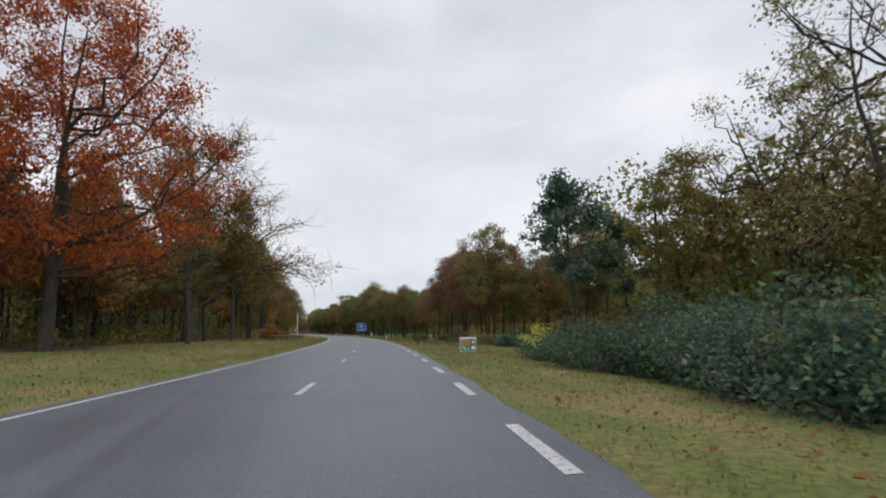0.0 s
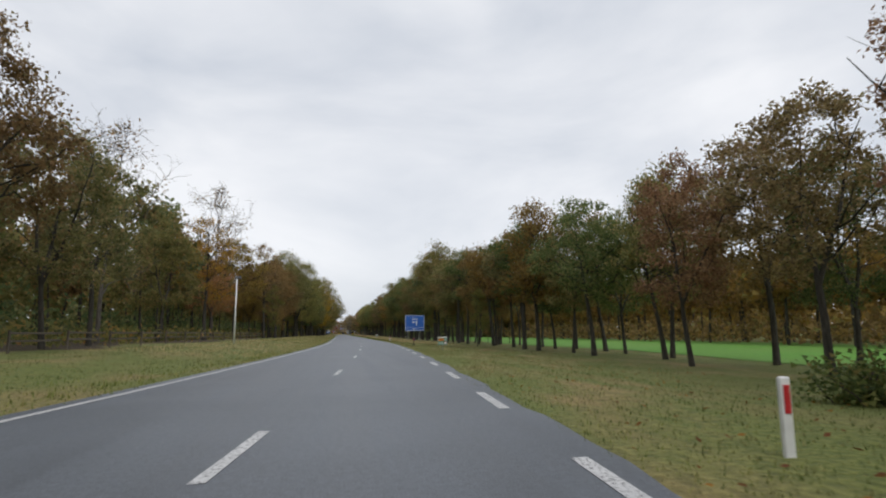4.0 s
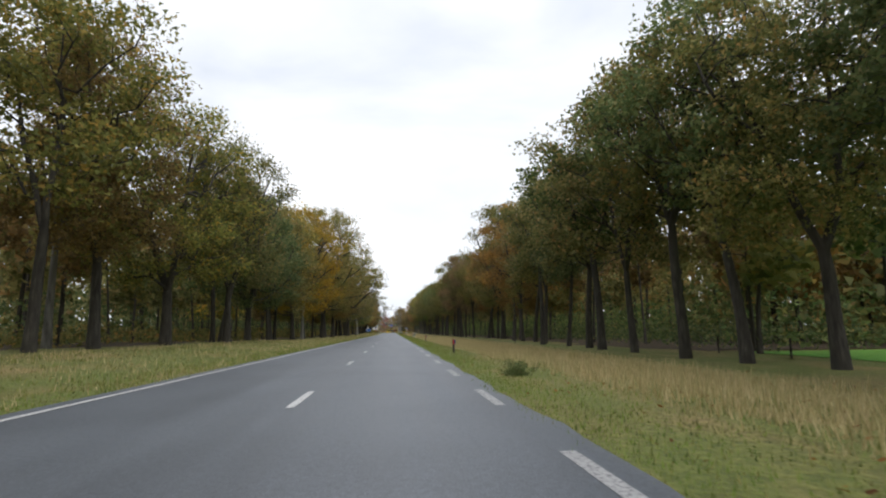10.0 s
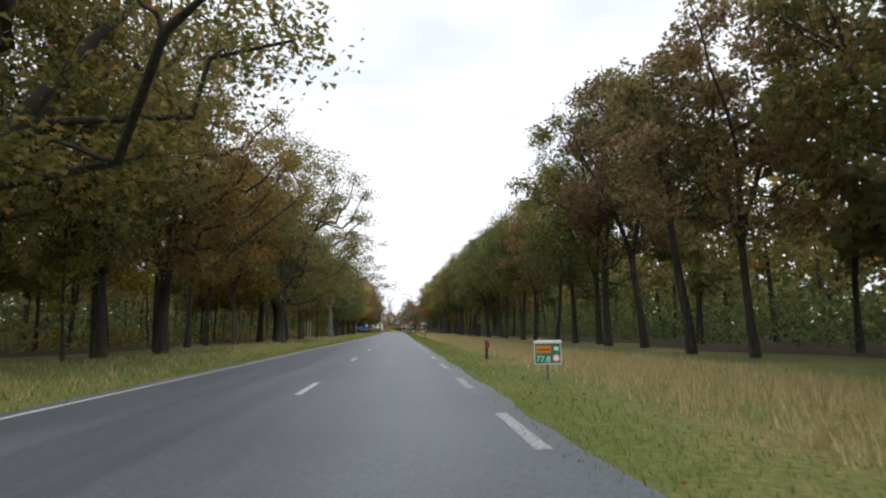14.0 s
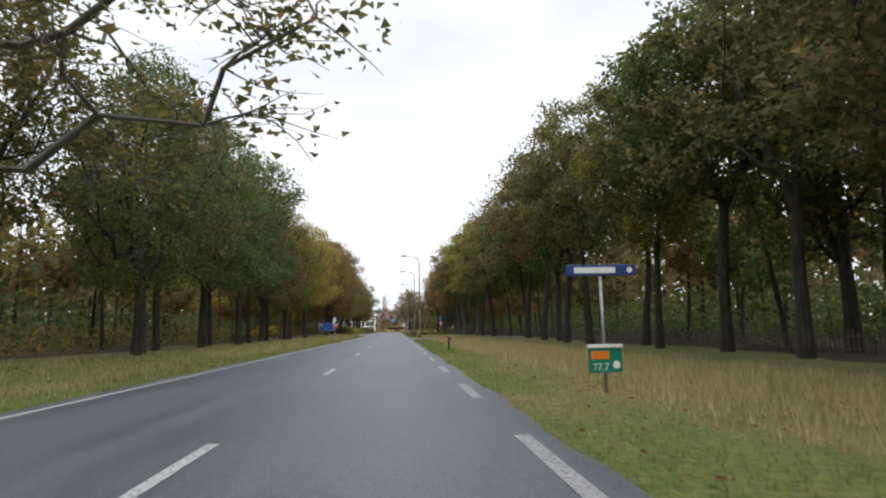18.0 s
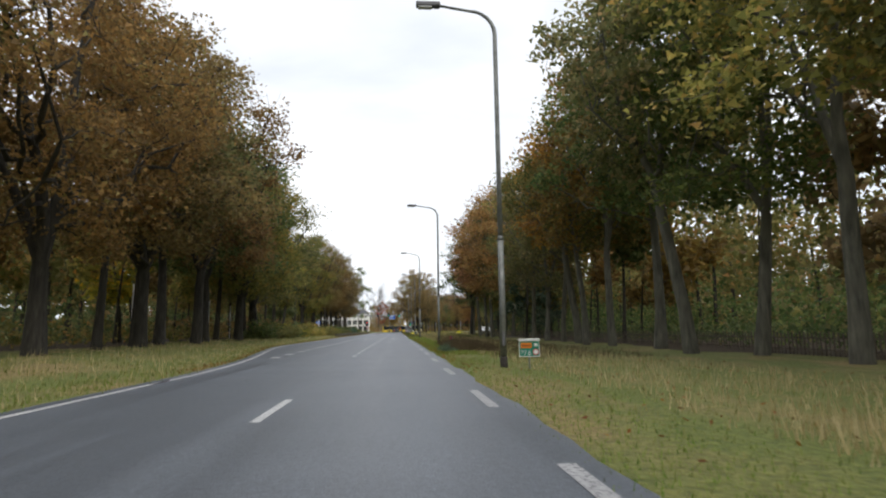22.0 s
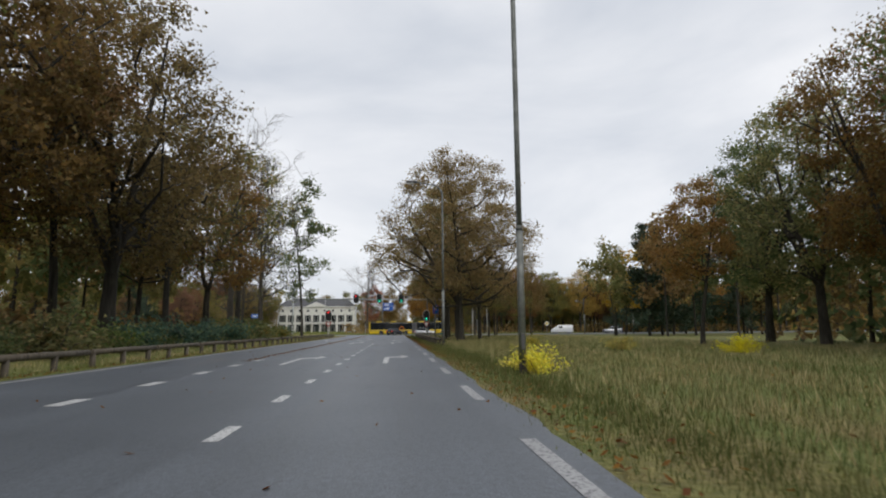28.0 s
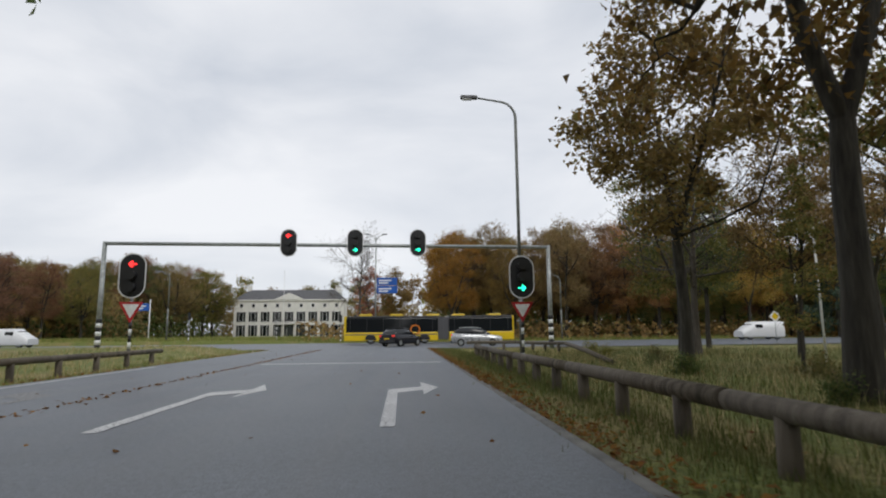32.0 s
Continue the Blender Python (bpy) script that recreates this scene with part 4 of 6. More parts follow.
for y, s, h, t in ((2, -13.5, 5, "brown"), (12, -15.2, 9, "olive"), (40, -19, 10, "olive"), (126, -12.8, 10, "olive"), (170.4, -14.4, 9, "olive"), (240, -12.6, 7, "olive"), (315.5, -15.6, 9, "green"), (-98, -13.4, 4, "orange"), (-92, -14, 4, "orange")):
    plant("slim", s, y, h, t, "young trees")

# the row behind, tree by tree; deeper woods are joined further down
for y in np.arange(-176, 505, 6.4):
    if rng.random() < 0.9:
        t = ("olive", "brown", "green", "orange") if y < -30 else ("olive", "brown", "green", "brown") if y < 60 else ("olive", "green", "olive", "yellow", "brown")
        plant("far", rng.uniform(-29, -21) - (4 if -40 < y < 20 else 0), y + rng.uniform(-3, 3), rng.uniform(12, 17), t[int(rng.integers(len(t)))], "woodland")
    if 62 < y < 436 and rng.random() < 0.8:
        t = ("olive", "green", "olive", "brown")
        plant("far", rng.uniform(19, 25), y + rng.uniform(-3, 3), rng.uniform(13, 17), t[int(rng.integers(len(t)))], "woodland")
    elif -140 < y <= 62:
        plant("oak", rng.uniform(16.3, 18.4), y + rng.uniform(-3, 3), rng.uniform(9, 12.5), ("green", "olive", "brown")[int(rng.integers(3))], "woodland")

# trees about the junction
for s, y, h, kind, tint in ((7.3, 516.2, 21.5, "grand", "brown"), (6.5, 526.5, 21, "big", "olive"), (8.0, 538.5, 20, "big", "brown"), (10.3, 549, 15, "oak", "brown"), (14.6, 541.8, 12, "oak", "olive"), (15.6, 560, 12, "oak", "olive"), (25, 557, 12, "oak", "brown"), (20, 565, 12, "oak", "green"), (10.2, 521.5, 15, "sparse", "brown"), (8.6, 532, 13, "thin", "olive"), (11.6, 531, 11, "thin", "brown"), (17.5, 553, 10.5, "oak", "brown"), (21, 548, 9, "thin", "olive"), (10.6, 543.5, 5.5, "slim", "olive"),
                            (14.4, 556, 11, "bare", "olive"),
                            (-17.5, 500, 19, "sparse", "olive"), (-17.4, 509, 18, "big", "brown"), (-19, 488, 19, "thin", "brown"), (-22, 505, 17, "oak", "brown"), (-16.8, 517, 21, "thin", "olive"), (-19.5, 524, 22, "bare", "brown"), (-17.4, 530.5, 23, "bare", "olive"), (-18.8, 537, 19, "bare", "olive"), (-13.8, 541.5, 24, "slim", "green"),
                            (-22.5, 541, 17, "bare", "olive"), (-27, 515, 15, "oak", "brown"), (-30, 530, 14, "oak", "olive"), (-26, 552, 12, "bare", "olive")):
    plant(kind, s, y, h, tint, "trees by the junction", broad=0.8 if y in (526.5, 538.5) else 1.0)
for s, y, h, tint in ((20.5, 436, 18, "green"), (22.5, 444, 19, "olive"), (23.5, 452, 19, "green"), (25.5, 459, 19, "rust"), (26.5, 467, 20, "green"), (27.5, 475, 20, "green"), (28, 483, 19, "brown"), (29.5, 491, 19, "olive"), (31, 499, 18, "green"), (21.8, 493, 12.5, "orange"),
                      (32, 441, 17, "olive"), (33, 452, 18, "brown"), (34, 466, 18, "green"), (36, 479, 18, "olive"), (38, 491, 17, "brown")):
    plant("big" if h > 17 else "oak", s, y, h, tint, "woodland")
for y in np.arange(432, 500, 7.0):
    plant("far", rng.uniform(36, 48), y, rng.uniform(14, 17), ("brown", "olive", "green")[int(rng.integers(3))], "woodland")
for s, y, h, tint in ((44, 560, 15, "gold"), (50, 553, 17, "brown"), (57, 562, 16, "gold"), (39, 552, 15, "olive"), (64, 552, 18, "olive"), (72, 560, 18, "brown"), (36, 545, 13, "olive"), (47, 540, 18, "olive"), (40, 535, 17, "brown"), (54, 530, 18, "olive"), (44, 524, 18, "green")):
    plant("far", s, y, h, tint, "woodland")
for s in np.arange(38, 140, 5.0):
    plant("big", s + rng.uniform(-2, 2), 612 + rng.uniform(-3, 6), rng.uniform(16.5, 18.5) if s < 66 else rng.uniform(15, 19), "gold" if 44 < s < 64 else ("brown", "green", "olive", "orange")[int(rng.integers(4))], "woodland", broad=0.9)
for s, y in ((62, 606), (70, 608), (78, 605), (44, 545), (48, 549), (40, 541), (54, 551), (60, 548), (-66, 612), (-72, 616)):
    plant("conifer", s, y, rng.uniform(15, 18.5), "needle", "woodland")
for y, lower in ((617, 1.5), (627, 0.0), (639, -1.0)):
    for s in np.arange(-152, 160, 7.0):
        if -60 < s < 5:
            continue
        h = rng.uniform(13.5, 15.5) if s < 0 else rng.uniform(18, 21) if s < 42 else rng.uniform(14.5, 17.5)
        tints = ("brown", "olive", "rust", "brown", "green") if s < 0 else ("brown", "orange", "olive", "rust", "brown") if s < 42 else ("brown", "olive", "green", "rust")
        plant("big" if rng.random() < 0.6 else "wide", s + rng.uniform(-2.5, 2.5), y + rng.uniform(-3, 3), h - lower, tints[int(rng.integers(len(tints)))], "woodland beyond the junction", broad=0.95)
for y in (676, 690, 702):
    for s in np.arange(-128, -51, 6.0):
        plant("big" if rng.random() < 0.5 else "wide", s + rng.uniform(-2, 2), y + rng.uniform(-3, 3), rng.uniform(19, 22), ("brown", "rust", "olive", "green", "brown")[int(rng.integers(5))], "woodland beyond the junction")
for s in np.arange(-70, 10, 8.0):
    plant("far", s + rng.uniform(-3, 3), 738 + rng.uniform(-5, 5), rng.uniform(17, 20), ("olive", "green", "brown")[int(rng.integers(3))], "woodland beyond the junction")
plant("oak", -8, 690, 20, "red", "woodland beyond the junction")
plant("bare", -11, 680, 24, "olive", "woodland beyond the junction")
plant("oak", -2, 672, 18, "brown", "woodland beyond the junction")
for o in list(KINDS.values()):
    for c in list(o.children):
        bpy.data.objects.remove(c)
    bpy.data.objects.remove(o)


# ---- shrubs ----
def shrub_mesh(seed, leaves, size):
    g = np.random.default_rng(seed)
    verts, faces, spots = [], [], []
    for i in range(13):
        az, rise = i * 2.4, radians(g.uniform(28, 82))
        way = (math.cos(az) * math.cos(rise), math.sin(az) * math.cos(rise), math.sin(rise))
        pts, d = limb(g, (g.normal(0, 0.12), g.normal(0, 0.12), -0.1), way, g.uniform(0.7, 1.25), 4, 0.05, 0.2)
        tube(verts, faces, pts, np.linspace(0.022, 0.006, 5), 4)
        spots += list(pts[1:])
    v, f = crown_leaves(g, np.array(spots), leaves, size, 0.17)
    v[:, 2] = np.abs(v[:, 2])
    return (verts, faces), (v, f)


SHRUBS = []
for k in range(3):
    (wv, wf), (lv, lf) = shrub_mesh(101 + k, 1900, 0.1)
    SHRUBS.append((mesh_of("stem", wv, wf, [TWIG]), mesh_of("foliage", lv, [tuple(f) for f in lf.tolist()], [LEAF["shrub"]])))


for k in range(2):
    (wv, wf), (lv, lf) = shrub_mesh(111 + k, 4800, 0.062)
    SHRUBS.append((mesh_of("stem", wv, wf, [TWIG]), mesh_of("foliage", lv, [tuple(f) for f in lf.tolist()], [LEAF["shrub"]])))


def shrub(s, y, height, tint, wide=1.1, fine=False):
    k = 3 + int(rng.integers(2)) if fine else int(rng.integers(3))
    base = tagged(new("shrub"), "bushy shrub with {} leaves on the verge".format(NAMES[tint]), "shrub", "shrubs")
    base.matrix_basis = Matrix.Translation((cx(y) + s, y, land(s, y))) @ pose(0, 0, 0, 0, 0, rng.uniform(0, 360)) @ Matrix.Diagonal((height * wide, height * wide, height * 0.9, 1))
    for name, me in zip(("stem", "foliage"), SHRUBS[k]):
        o = new(name, me)
        o.parent = base
        if name == "foliage":
            o.material_slots[0].link, o.material_slots[0].material = "OBJECT", LEAF[tint]


for y in np.arange(-184, -154.5, 1.3):
    low = 1 - 0.4 * ease(-161, -154, y)
    shrub(8.1 + rng.uniform(-0.7, 0.5), y, rng.uniform(1.2, 2.3) * low, "shrub", 1.0, True)
    shrub(10.2 + rng.uniform(-0.8, 0.6), y, rng.uniform(1.5, 2.8) * low, "shrub" if rng.random() < 0.8 else "olive", 1.0, True)
for y in np.arange(-154, -134, 2.2):
    shrub(13 + rng.uniform(-1, 1.5), y, rng.uniform(0.6, 1.1), ("shrub", "green", "shrub")[int(rng.integers(3))])
for y in np.arange(-132, -92, 2.6):
    shrub(12 + rng.uniform(-1, 1.5), y, rng.uniform(0.8, 1.7), ("shrub", "olive", "shrub")[int(rng.integers(3))])
for s, y, h, t in ((12.4, -142.8, 0.9, "green"), (9.2, -89.6, 1.35, "green"), (9.4, -84.2, 1.3, "green"), (9.6, -79, 1.3, "green"), (-12.6, -96, 1.8, "orange"), (-13.8, -92, 1.9, "orange"), (-14.4, -88, 1.7, "shrub"),
                   (-17, 419, 2.0, "bright"), (-16.2, 423, 1.6, "bright"), (-17.5, 432, 1.6, "yellow"), (4.4, 471, 0.9, "bright"), (4.7, 473, 0.8, "bright"), (2.9, 359, 0.5, "shrub"), 
                   (3.4, 66, 0.45, "green"), (9.5, 492, 0.9, "yellow"), (13, 486, 0.8, "yellow"), (17, 481, 0.9, "bright")):
    shrub(s, y, h, t)
shrub(11.8, -140.3, 2.0, "bright", 0.5)
for y in np.arange(395, 530, 2.6):
    shrub(-13.4 - 1.6 * rng.random() - (0.8 if y < 440 else 0), y, rng.uniform(1.2, 2.4), ("olive", "green", "yellow" if y < 470 else "shrub")[int(rng.integers(3))], 1.1)
for y in np.arange(536, 560, 2.3):
    shrub(5.6 + 5 * rng.random(), y, rng.uniform(0.4, 0.75), ("olive", "green")[int(rng.integers(2))], 0.9)


# ---- far woods: masses of leaves nobody could count ----
def thicket(name, boxes, count, size, m, label):
    g = np.random.default_rng(len(name) + count)
    vs, fs, total = [], [], 0
    for x0, x1, y0, y1, z1 in boxes:
        area = (x1 - x0) * (y1 - y0)
        k = int(count * area / sum((b_[1] - b_[0]) * (b_[3] - b_[2]) for b_ in boxes))
        spots = np.stack([g.uniform(x0, x1, k), g.uniform(y0, y1, k), np.zeros(k)], 1)
        top = np.array([z1 * (0.72 + 0.5 * noise.noise(Vector((p[0] * 0.11, p[1] * 0.11, 3)))) for p in spots])
        spots[:, 2] = top * g.uniform(0.0, 1, k)
        spots[:, 0] += [cx(y) for y in spots[:, 1]]
        v, f = crown_leaves(g, spots, k, size, 0.2)
        vs.append(v)
        fs.append(f + total)
        total += len(v)
    return tagged(new(name, mesh_of(name, np.vstack(vs), [tuple(q) for q in np.vstack(fs).tolist()], [m])), label, "woodland", "", "stuff")


def joined_wood(name, spots, m, label, k=360, size=1.15):
    """Many far trees in one mesh: thin trunks and coarse crowns."""
    g = np.random.default_rng(len(spots))
    vs, fs, idx, total = [], [], [], 0
    for s, y, h in spots:
        wv, wf = [], []
        home = np.array((cx(y) + s, y, land(s, y)))
        lean = g.normal(0, 0.5, 2)
        tube(wv, wf, [home - (0, 0, 0.3), home + (lean[0] * 0.4, lean[1] * 0.4, h * 0.4), home + (lean[0], lean[1], h * 0.85)], [0.2, 0.15, 0.05], 5)
        c = g.normal(0, 1, (k, 3))
        c *= (g.uniform(0.35, 1, (k, 1)) ** 0.5) / np.linalg.norm(c, axis=1)[:, None]
        c = c * (3.6, 3.6, h * 0.34) * (1 + 0.22 * np.sin(c[:, :1] * 5 + lean[0] * 9)) + home + (lean[0], lean[1], h * 0.66)
        lv, lf = crown_leaves(g, c, k, size, 0.25)
        for v, f, i in ((np.array(wv), wf, 1), (lv, lf.tolist(), 0)):
            fs += [tuple(q + total for q in p) for p in f]
            idx += [i] * len(f)
            total += len(v)
            vs.append(v)
    return tagged(new(name, mesh_of(name, np.vstack(vs), fs, [m, BARK], idx)), label, "woodland", "", "stuff")


def spread_out(s0, s1, y0, y1, step, h0, h1):
    return [(rng.uniform(s0, s1), y + rng.uniform(-3, 3), rng.uniform(h0, h1)) for y in np.arange(y0, y1, step)]


joined_wood("deep_woods_left", spread_out(-44, -31, -176, 545, 4.2, 12, 17) + spread_out(-60, -45, -176, 545, 5.5, 12, 17), LEAF["olive"], "deep olive and brown autumn woods behind the roadside row", 560, 0.8)
joined_wood("deep_woods_right", spread_out(28, 38, 86, 436, 6.5, 13, 17) + spread_out(39, 52, 86, 436, 6.0, 13, 17), LEAF["olive"], "deep olive autumn woods behind the roadside row", 800, 0.66)
joined_wood("meadow_woods", [(s, 90 + rng.uniform(-4, 10), rng.uniform(11, 15)) for s in np.arange(28, 110, 3.0)] + spread_out(44, 54, -150, 88, 3.6, 10, 13) + spread_out(55, 70, -176, 88, 4.0, 12, 16), LEAF["brown"], "rust brown woods beyond the meadow", 520, 0.8)
joined_wood("junction_woods", [(s + rng.uniform(-3, 3), y, h + rng.uniform(-2, 2)) for s in np.arange(-150, 170, 8.0) if not -62 < s < 4 for y, h in ((648, 10 if s < 0 else 15),)]
            + spread_out(58, 90, 432, 560, 4.0, 11, 15), LEAF["brown"], "brown and olive woods round the junction", 800, 0.72)
joined_wood("hedge_woods", [(rng.uniform(15, 36), y, rng.uniform(8, 12)) for y in np.arange(-194, -150, 1.6)] + [(rng.uniform(26, 40), y, rng.uniform(7, 9)) for y in np.arange(-150, -120, 2.5)], LEAF["olive"], "olive and brown woods behind the hedge", 1500, 0.34)
joined_wood("start_woods", [(rng.uniform(-38, -22), y, rng.uniform(10, 14)) for y in np.arange(-178, -80, 2.2)], LEAF["brown"], "rust brown woods behind the first trees", 900, 0.45)
thicket("hedge_undergrowth", [(11, 26, -196, -152, 4.2)], 16000, 0.22, LEAF["green"], "dark green undergrowth behind the hedge")
thicket("woodland_mass_left", [(-90, -50, -260, 470, 15)], 26000, 1.9, LEAF["olive"], "deep mixed autumn woodland behind the road")
thicket("woodland_mass_right", [(46, 90, 90, 440, 15)], 15000, 1.9, LEAF["olive"], "deep mixed autumn woodland behind the road")
thicket("woodland_mass_meadow", [(66, 130, -260, 100, 12)], 16000, 1.9, LEAF["brown"], "brown autumn woodland beyond the meadow")
thicket("woodland_mass_junction", [(-330, -64, 625, 720, 12), (6, 330, 640, 720, 17), (-64, 6, 745, 800, 17), (75, 140, 430, 570, 14)], 40000, 1.5, LEAF["brown"], "brown autumn woodland beyond the junction")
thicket("woodland_screen_junction", [(-150, -56, 642, 662, 13), (6, 60, 648, 668, 20), (60, 170, 645, 665, 16), (-64, 6, 725, 745, 14)], 90000, 0.7, LEAF["brown"], "brown and olive autumn woods closing the view")
thicket("wood_edge_junction", [(31, 60, 432, 500, 15)], 16000, 0.75, LEAF["green"], "dark green wood beside the junction field")
thicket("meadow_end_woods", [(30, 110, 86, 112, 14), (110, 150, 60, 130, 14)], 14000, 1.1, LEAF["olive"], "olive and rust woods at the end of the meadow")
thicket("undergrowth_left", [(-36, -20, -176, 470, 2.6)], 46000, 0.36, LEAF["olive"], "low tangled undergrowth between the trunks")
thicket("young_growth_right", [(24, 42, 84, 436, 6.0)], 42000, 0.4, LEAF["green"], "young green growth between the deeper trunks")
thicket("young_growth_left", [(-44, -26, -176, 470, 6.0)], 48000, 0.45, LEAF["green"], "young green growth between the deeper trunks")
thicket("undergrowth_junction", [(-150, -56, 606, 626, 3.5), (-14, 150, 606, 626, 3.2), (34, 60, 440, 505, 2.6), (42, 56, -150, 84, 4.0), (-40, -19, 400, 515, 3.8)], 34000, 0.6, LEAF["brown"], "brown brush and reeds round the junction")
thicket("forest_undergrowth", [(-150, -56, 642, 660, 7), (6, 150, 640, 660, 8), (-132, -54, 668, 714, 9)], 60000, 0.62, LEAF["green"], "dark green undergrowth in the woods beyond the junction")
thicket("undergrowth_right", [(19.5, 36, 80, 440, 2.0)], 40000, 0.26, LEAF["green"], "low green undergrowth between the trunks")


# ---- grass and fallen leaves ----
def tufts(name, count, y0, y1, where, tall, width, m, label, per=4):
    g = np.random.default_rng(count)
    y = g.uniform(y0, y1, count)
    s = where(g, y)
    off_road = ~((y > 302.5) & (y < 318.5) & (s > 1.9) & (s < 41))
    y, s = y[off_road], s[off_road]
    count = len(y)
    base = np.array([(cx(b_) + a, b_, land(a, b_) - 0.02) for a, b_ in zip(s, y)])
    base = np.repeat(base, per, 0) + np.concatenate([g.normal(0, 0.16, (count * per, 2)), np.zeros((count * per, 1))], 1)
    k = count * per
    az = g.uniform(0, 2 * math.pi, k)
    h = tall * g.uniform(0.4, 1.25, k) * np.repeat(g.uniform(0.6, 1.3, count), per)
    w = width * g.uniform(0.6, 1.4, k)
    tip = base + np.stack([np.cos(az) * h * g.uniform(0.05, 0.6, k), np.sin(az) * h * g.uniform(0.05, 0.6, k), h], 1)
    off = np.stack([-np.sin(az) * w, np.cos(az) * w, np.zeros(k)], 1)
    v = np.stack([base - off, base + off, tip], 1).reshape(-1, 3)
    me = bpy.data.meshes.new(name)
    me.vertices.add(len(v))
    me.vertices.foreach_set("co", v.ravel())
    me.loops.add(3 * k)
    me.loops.foreach_set("vertex_index", np.arange(3 * k))
    me.polygons.add(k)
    me.polygons.foreach_set("loop_start", np.arange(0, 3 * k, 3))
    me.materials.append(m)
    me.update()
    me.validate()
    return tagged(new(name, me), label, "grass", "", "stuff")


edge_r = lambda g, y: 2.02 + np.abs(g.normal(0, 1.3, len(y)))
mid_r = lambda g, y: g.uniform(2.3, 9.5, len(y))
far_r = lambda g, y: g.uniform(4.5, 10.8, len(y))
edge_l = lambda g, y: np.array([left_edge(v) for v in y]) - 0.02 - np.abs(g.normal(0, 1.2, len(y)))
mid_l = lambda g, y: np.array([left_edge(v) for v in y]) - g.uniform(0.2, 8.5, len(y))
tufts("verge_grass_edge", 20000, -185, 572, edge_r, 0.075, 0.009, GRASS_GREEN, "short green grass along the asphalt edge")
tufts("verge_grass_fresh", 32000, 50, 432, lambda g, y: 1.95 + np.abs(g.normal(0, 1.1, len(y))), 0.085, 0.008, GRASS_FRESH, "fresh green grass along the asphalt edge")
tufts("left_verge_grass_fresh", 9000, 60, 345, edge_l, 0.1, 0.011, GRASS_FRESH, "fresh green grass along the asphalt edge")
tufts("verge_grass_lush", 15000, 356, 425, lambda g, y: 2.1 + g.beta(1.2, 1.9, len(y)) * 5, 0.1, 0.009, GRASS_FRESH, "lush green grass along the asphalt edge")
tufts("verge_grass_short", 34000, -185, 60, lambda g, y: 2.1 + g.beta(1.1, 1.5, len(y)) * 11, 0.075, 0.01, GRASS_MOWN, "short mown green grass on the verge")
tufts("left_verge_grass_short", 26000, -185, 110, lambda g, y: -6.0 - g.beta(1.1, 1.5, len(y)) * 11, 0.08, 0.011, GRASS_MOWN, "short mown green grass on the verge")
tufts("verge_grass_green", 26000, 0, 572, mid_r, 0.1, 0.01, GRASS_GREEN, "green grass on the verge")
tufts("verge_grass_band", 42000, 30, 335, lambda g, y: 4.4 + g.beta(1.6, 1.6, len(y)) * 6.4, 0.32, 0.011, GRASS_DRY, "beige band of tall dry grass along the verge")
tufts("verge_grass_dry", 20000, -20, 572, far_r, 0.26, 0.011, GRASS_DRY, "tall dry straw-coloured grass on the verge")
tufts("left_verge_grass_edge", 9000, -185, 572, edge_l, 0.13, 0.018, GRASS_GREEN, "short green grass along the asphalt edge")
tufts("left_verge_grass", 15000, -20, 572, mid_l, 0.16, 0.017, GRASS_GREEN, "green grass on the verge")
tufts("left_verge_grass_dry", 12000, -60, 572, mid_l, 0.24, 0.013, GRASS_DRY, "tall dry straw-coloured grass on the verge")
tufts("rank_weeds", 46000, 425, 565, lambda g, y: 3.0 + 27 * g.beta(0.9, 1.9, len(y)), 0.26, 0.007, GRASS_MOWN, "rank green weeds beside the junction")
tufts("corner_verge_grass", 22000, 425, 572, lambda g, y: 2.2 + g.beta(1.3, 1.2, len(y)) * 1.8, 0.13, 0.006, GRASS_MOWN, "dark green grass between kerb and guard rail")
tufts("rank_grass", 10000, 425, 565, lambda g, y: g.uniform(3.6, 30, len(y)), 0.38, 0.006, GRASS_DRY, "rank tall grass and weeds beside the junction")
tufts("withered_weeds", 1500, 361, 374, lambda g, y: 3.4 + g.beta(1.5, 1.5, len(y)) * 3.2, 0.55, 0.012, WEEDS, "withered dark brown weeds on the verge", 6)
tufts("withered_verge_weeds", 3600, 352, 430, lambda g, y: 4.6 + g.beta(1.5, 1.3, len(y)) * 8.0, 0.34, 0.009, WEEDS, "thin withered weeds among the grass")
tufts("island_grass", 9000, 600.5, 632, lambda g, y: g.uniform(-60, 50, len(y)), 0.5, 0.03, GRASS_GREEN, "long grass on the island beyond the junction")


def litter(name, count, y0, y1, where, z, label):
    g = np.random.default_rng(count + 5)
    y = g.uniform(y0, y1, count)
    s = where(g, y)
    c = np.array([(cx(b_) + a, b_, (0.012 if left_edge(b_) < a < 2.1 else land(a, b_) + z)) for a, b_ in zip(s, y)])
    az, r = g.uniform(0, 6.28, count), g.uniform(0.025, 0.06, count)
    a = np.stack([np.cos(az) * r, np.sin(az) * r, g.uniform(-0.01, 0.03, count)], 1)
    b_ = np.stack([-np.sin(az) * r * 0.6, np.cos(az) * r * 0.6, g.uniform(0, 0.02, count)], 1)
    v = np.stack([c - a, c + b_, c + a, c - b_], 1).reshape(-1, 3)
    return tagged(new(name, mesh_of(name, v, [tuple(q) for q in np.arange(4 * count).reshape(-1, 4).tolist()], [LITTER])), label, "fallen leaves", "", "stuff")


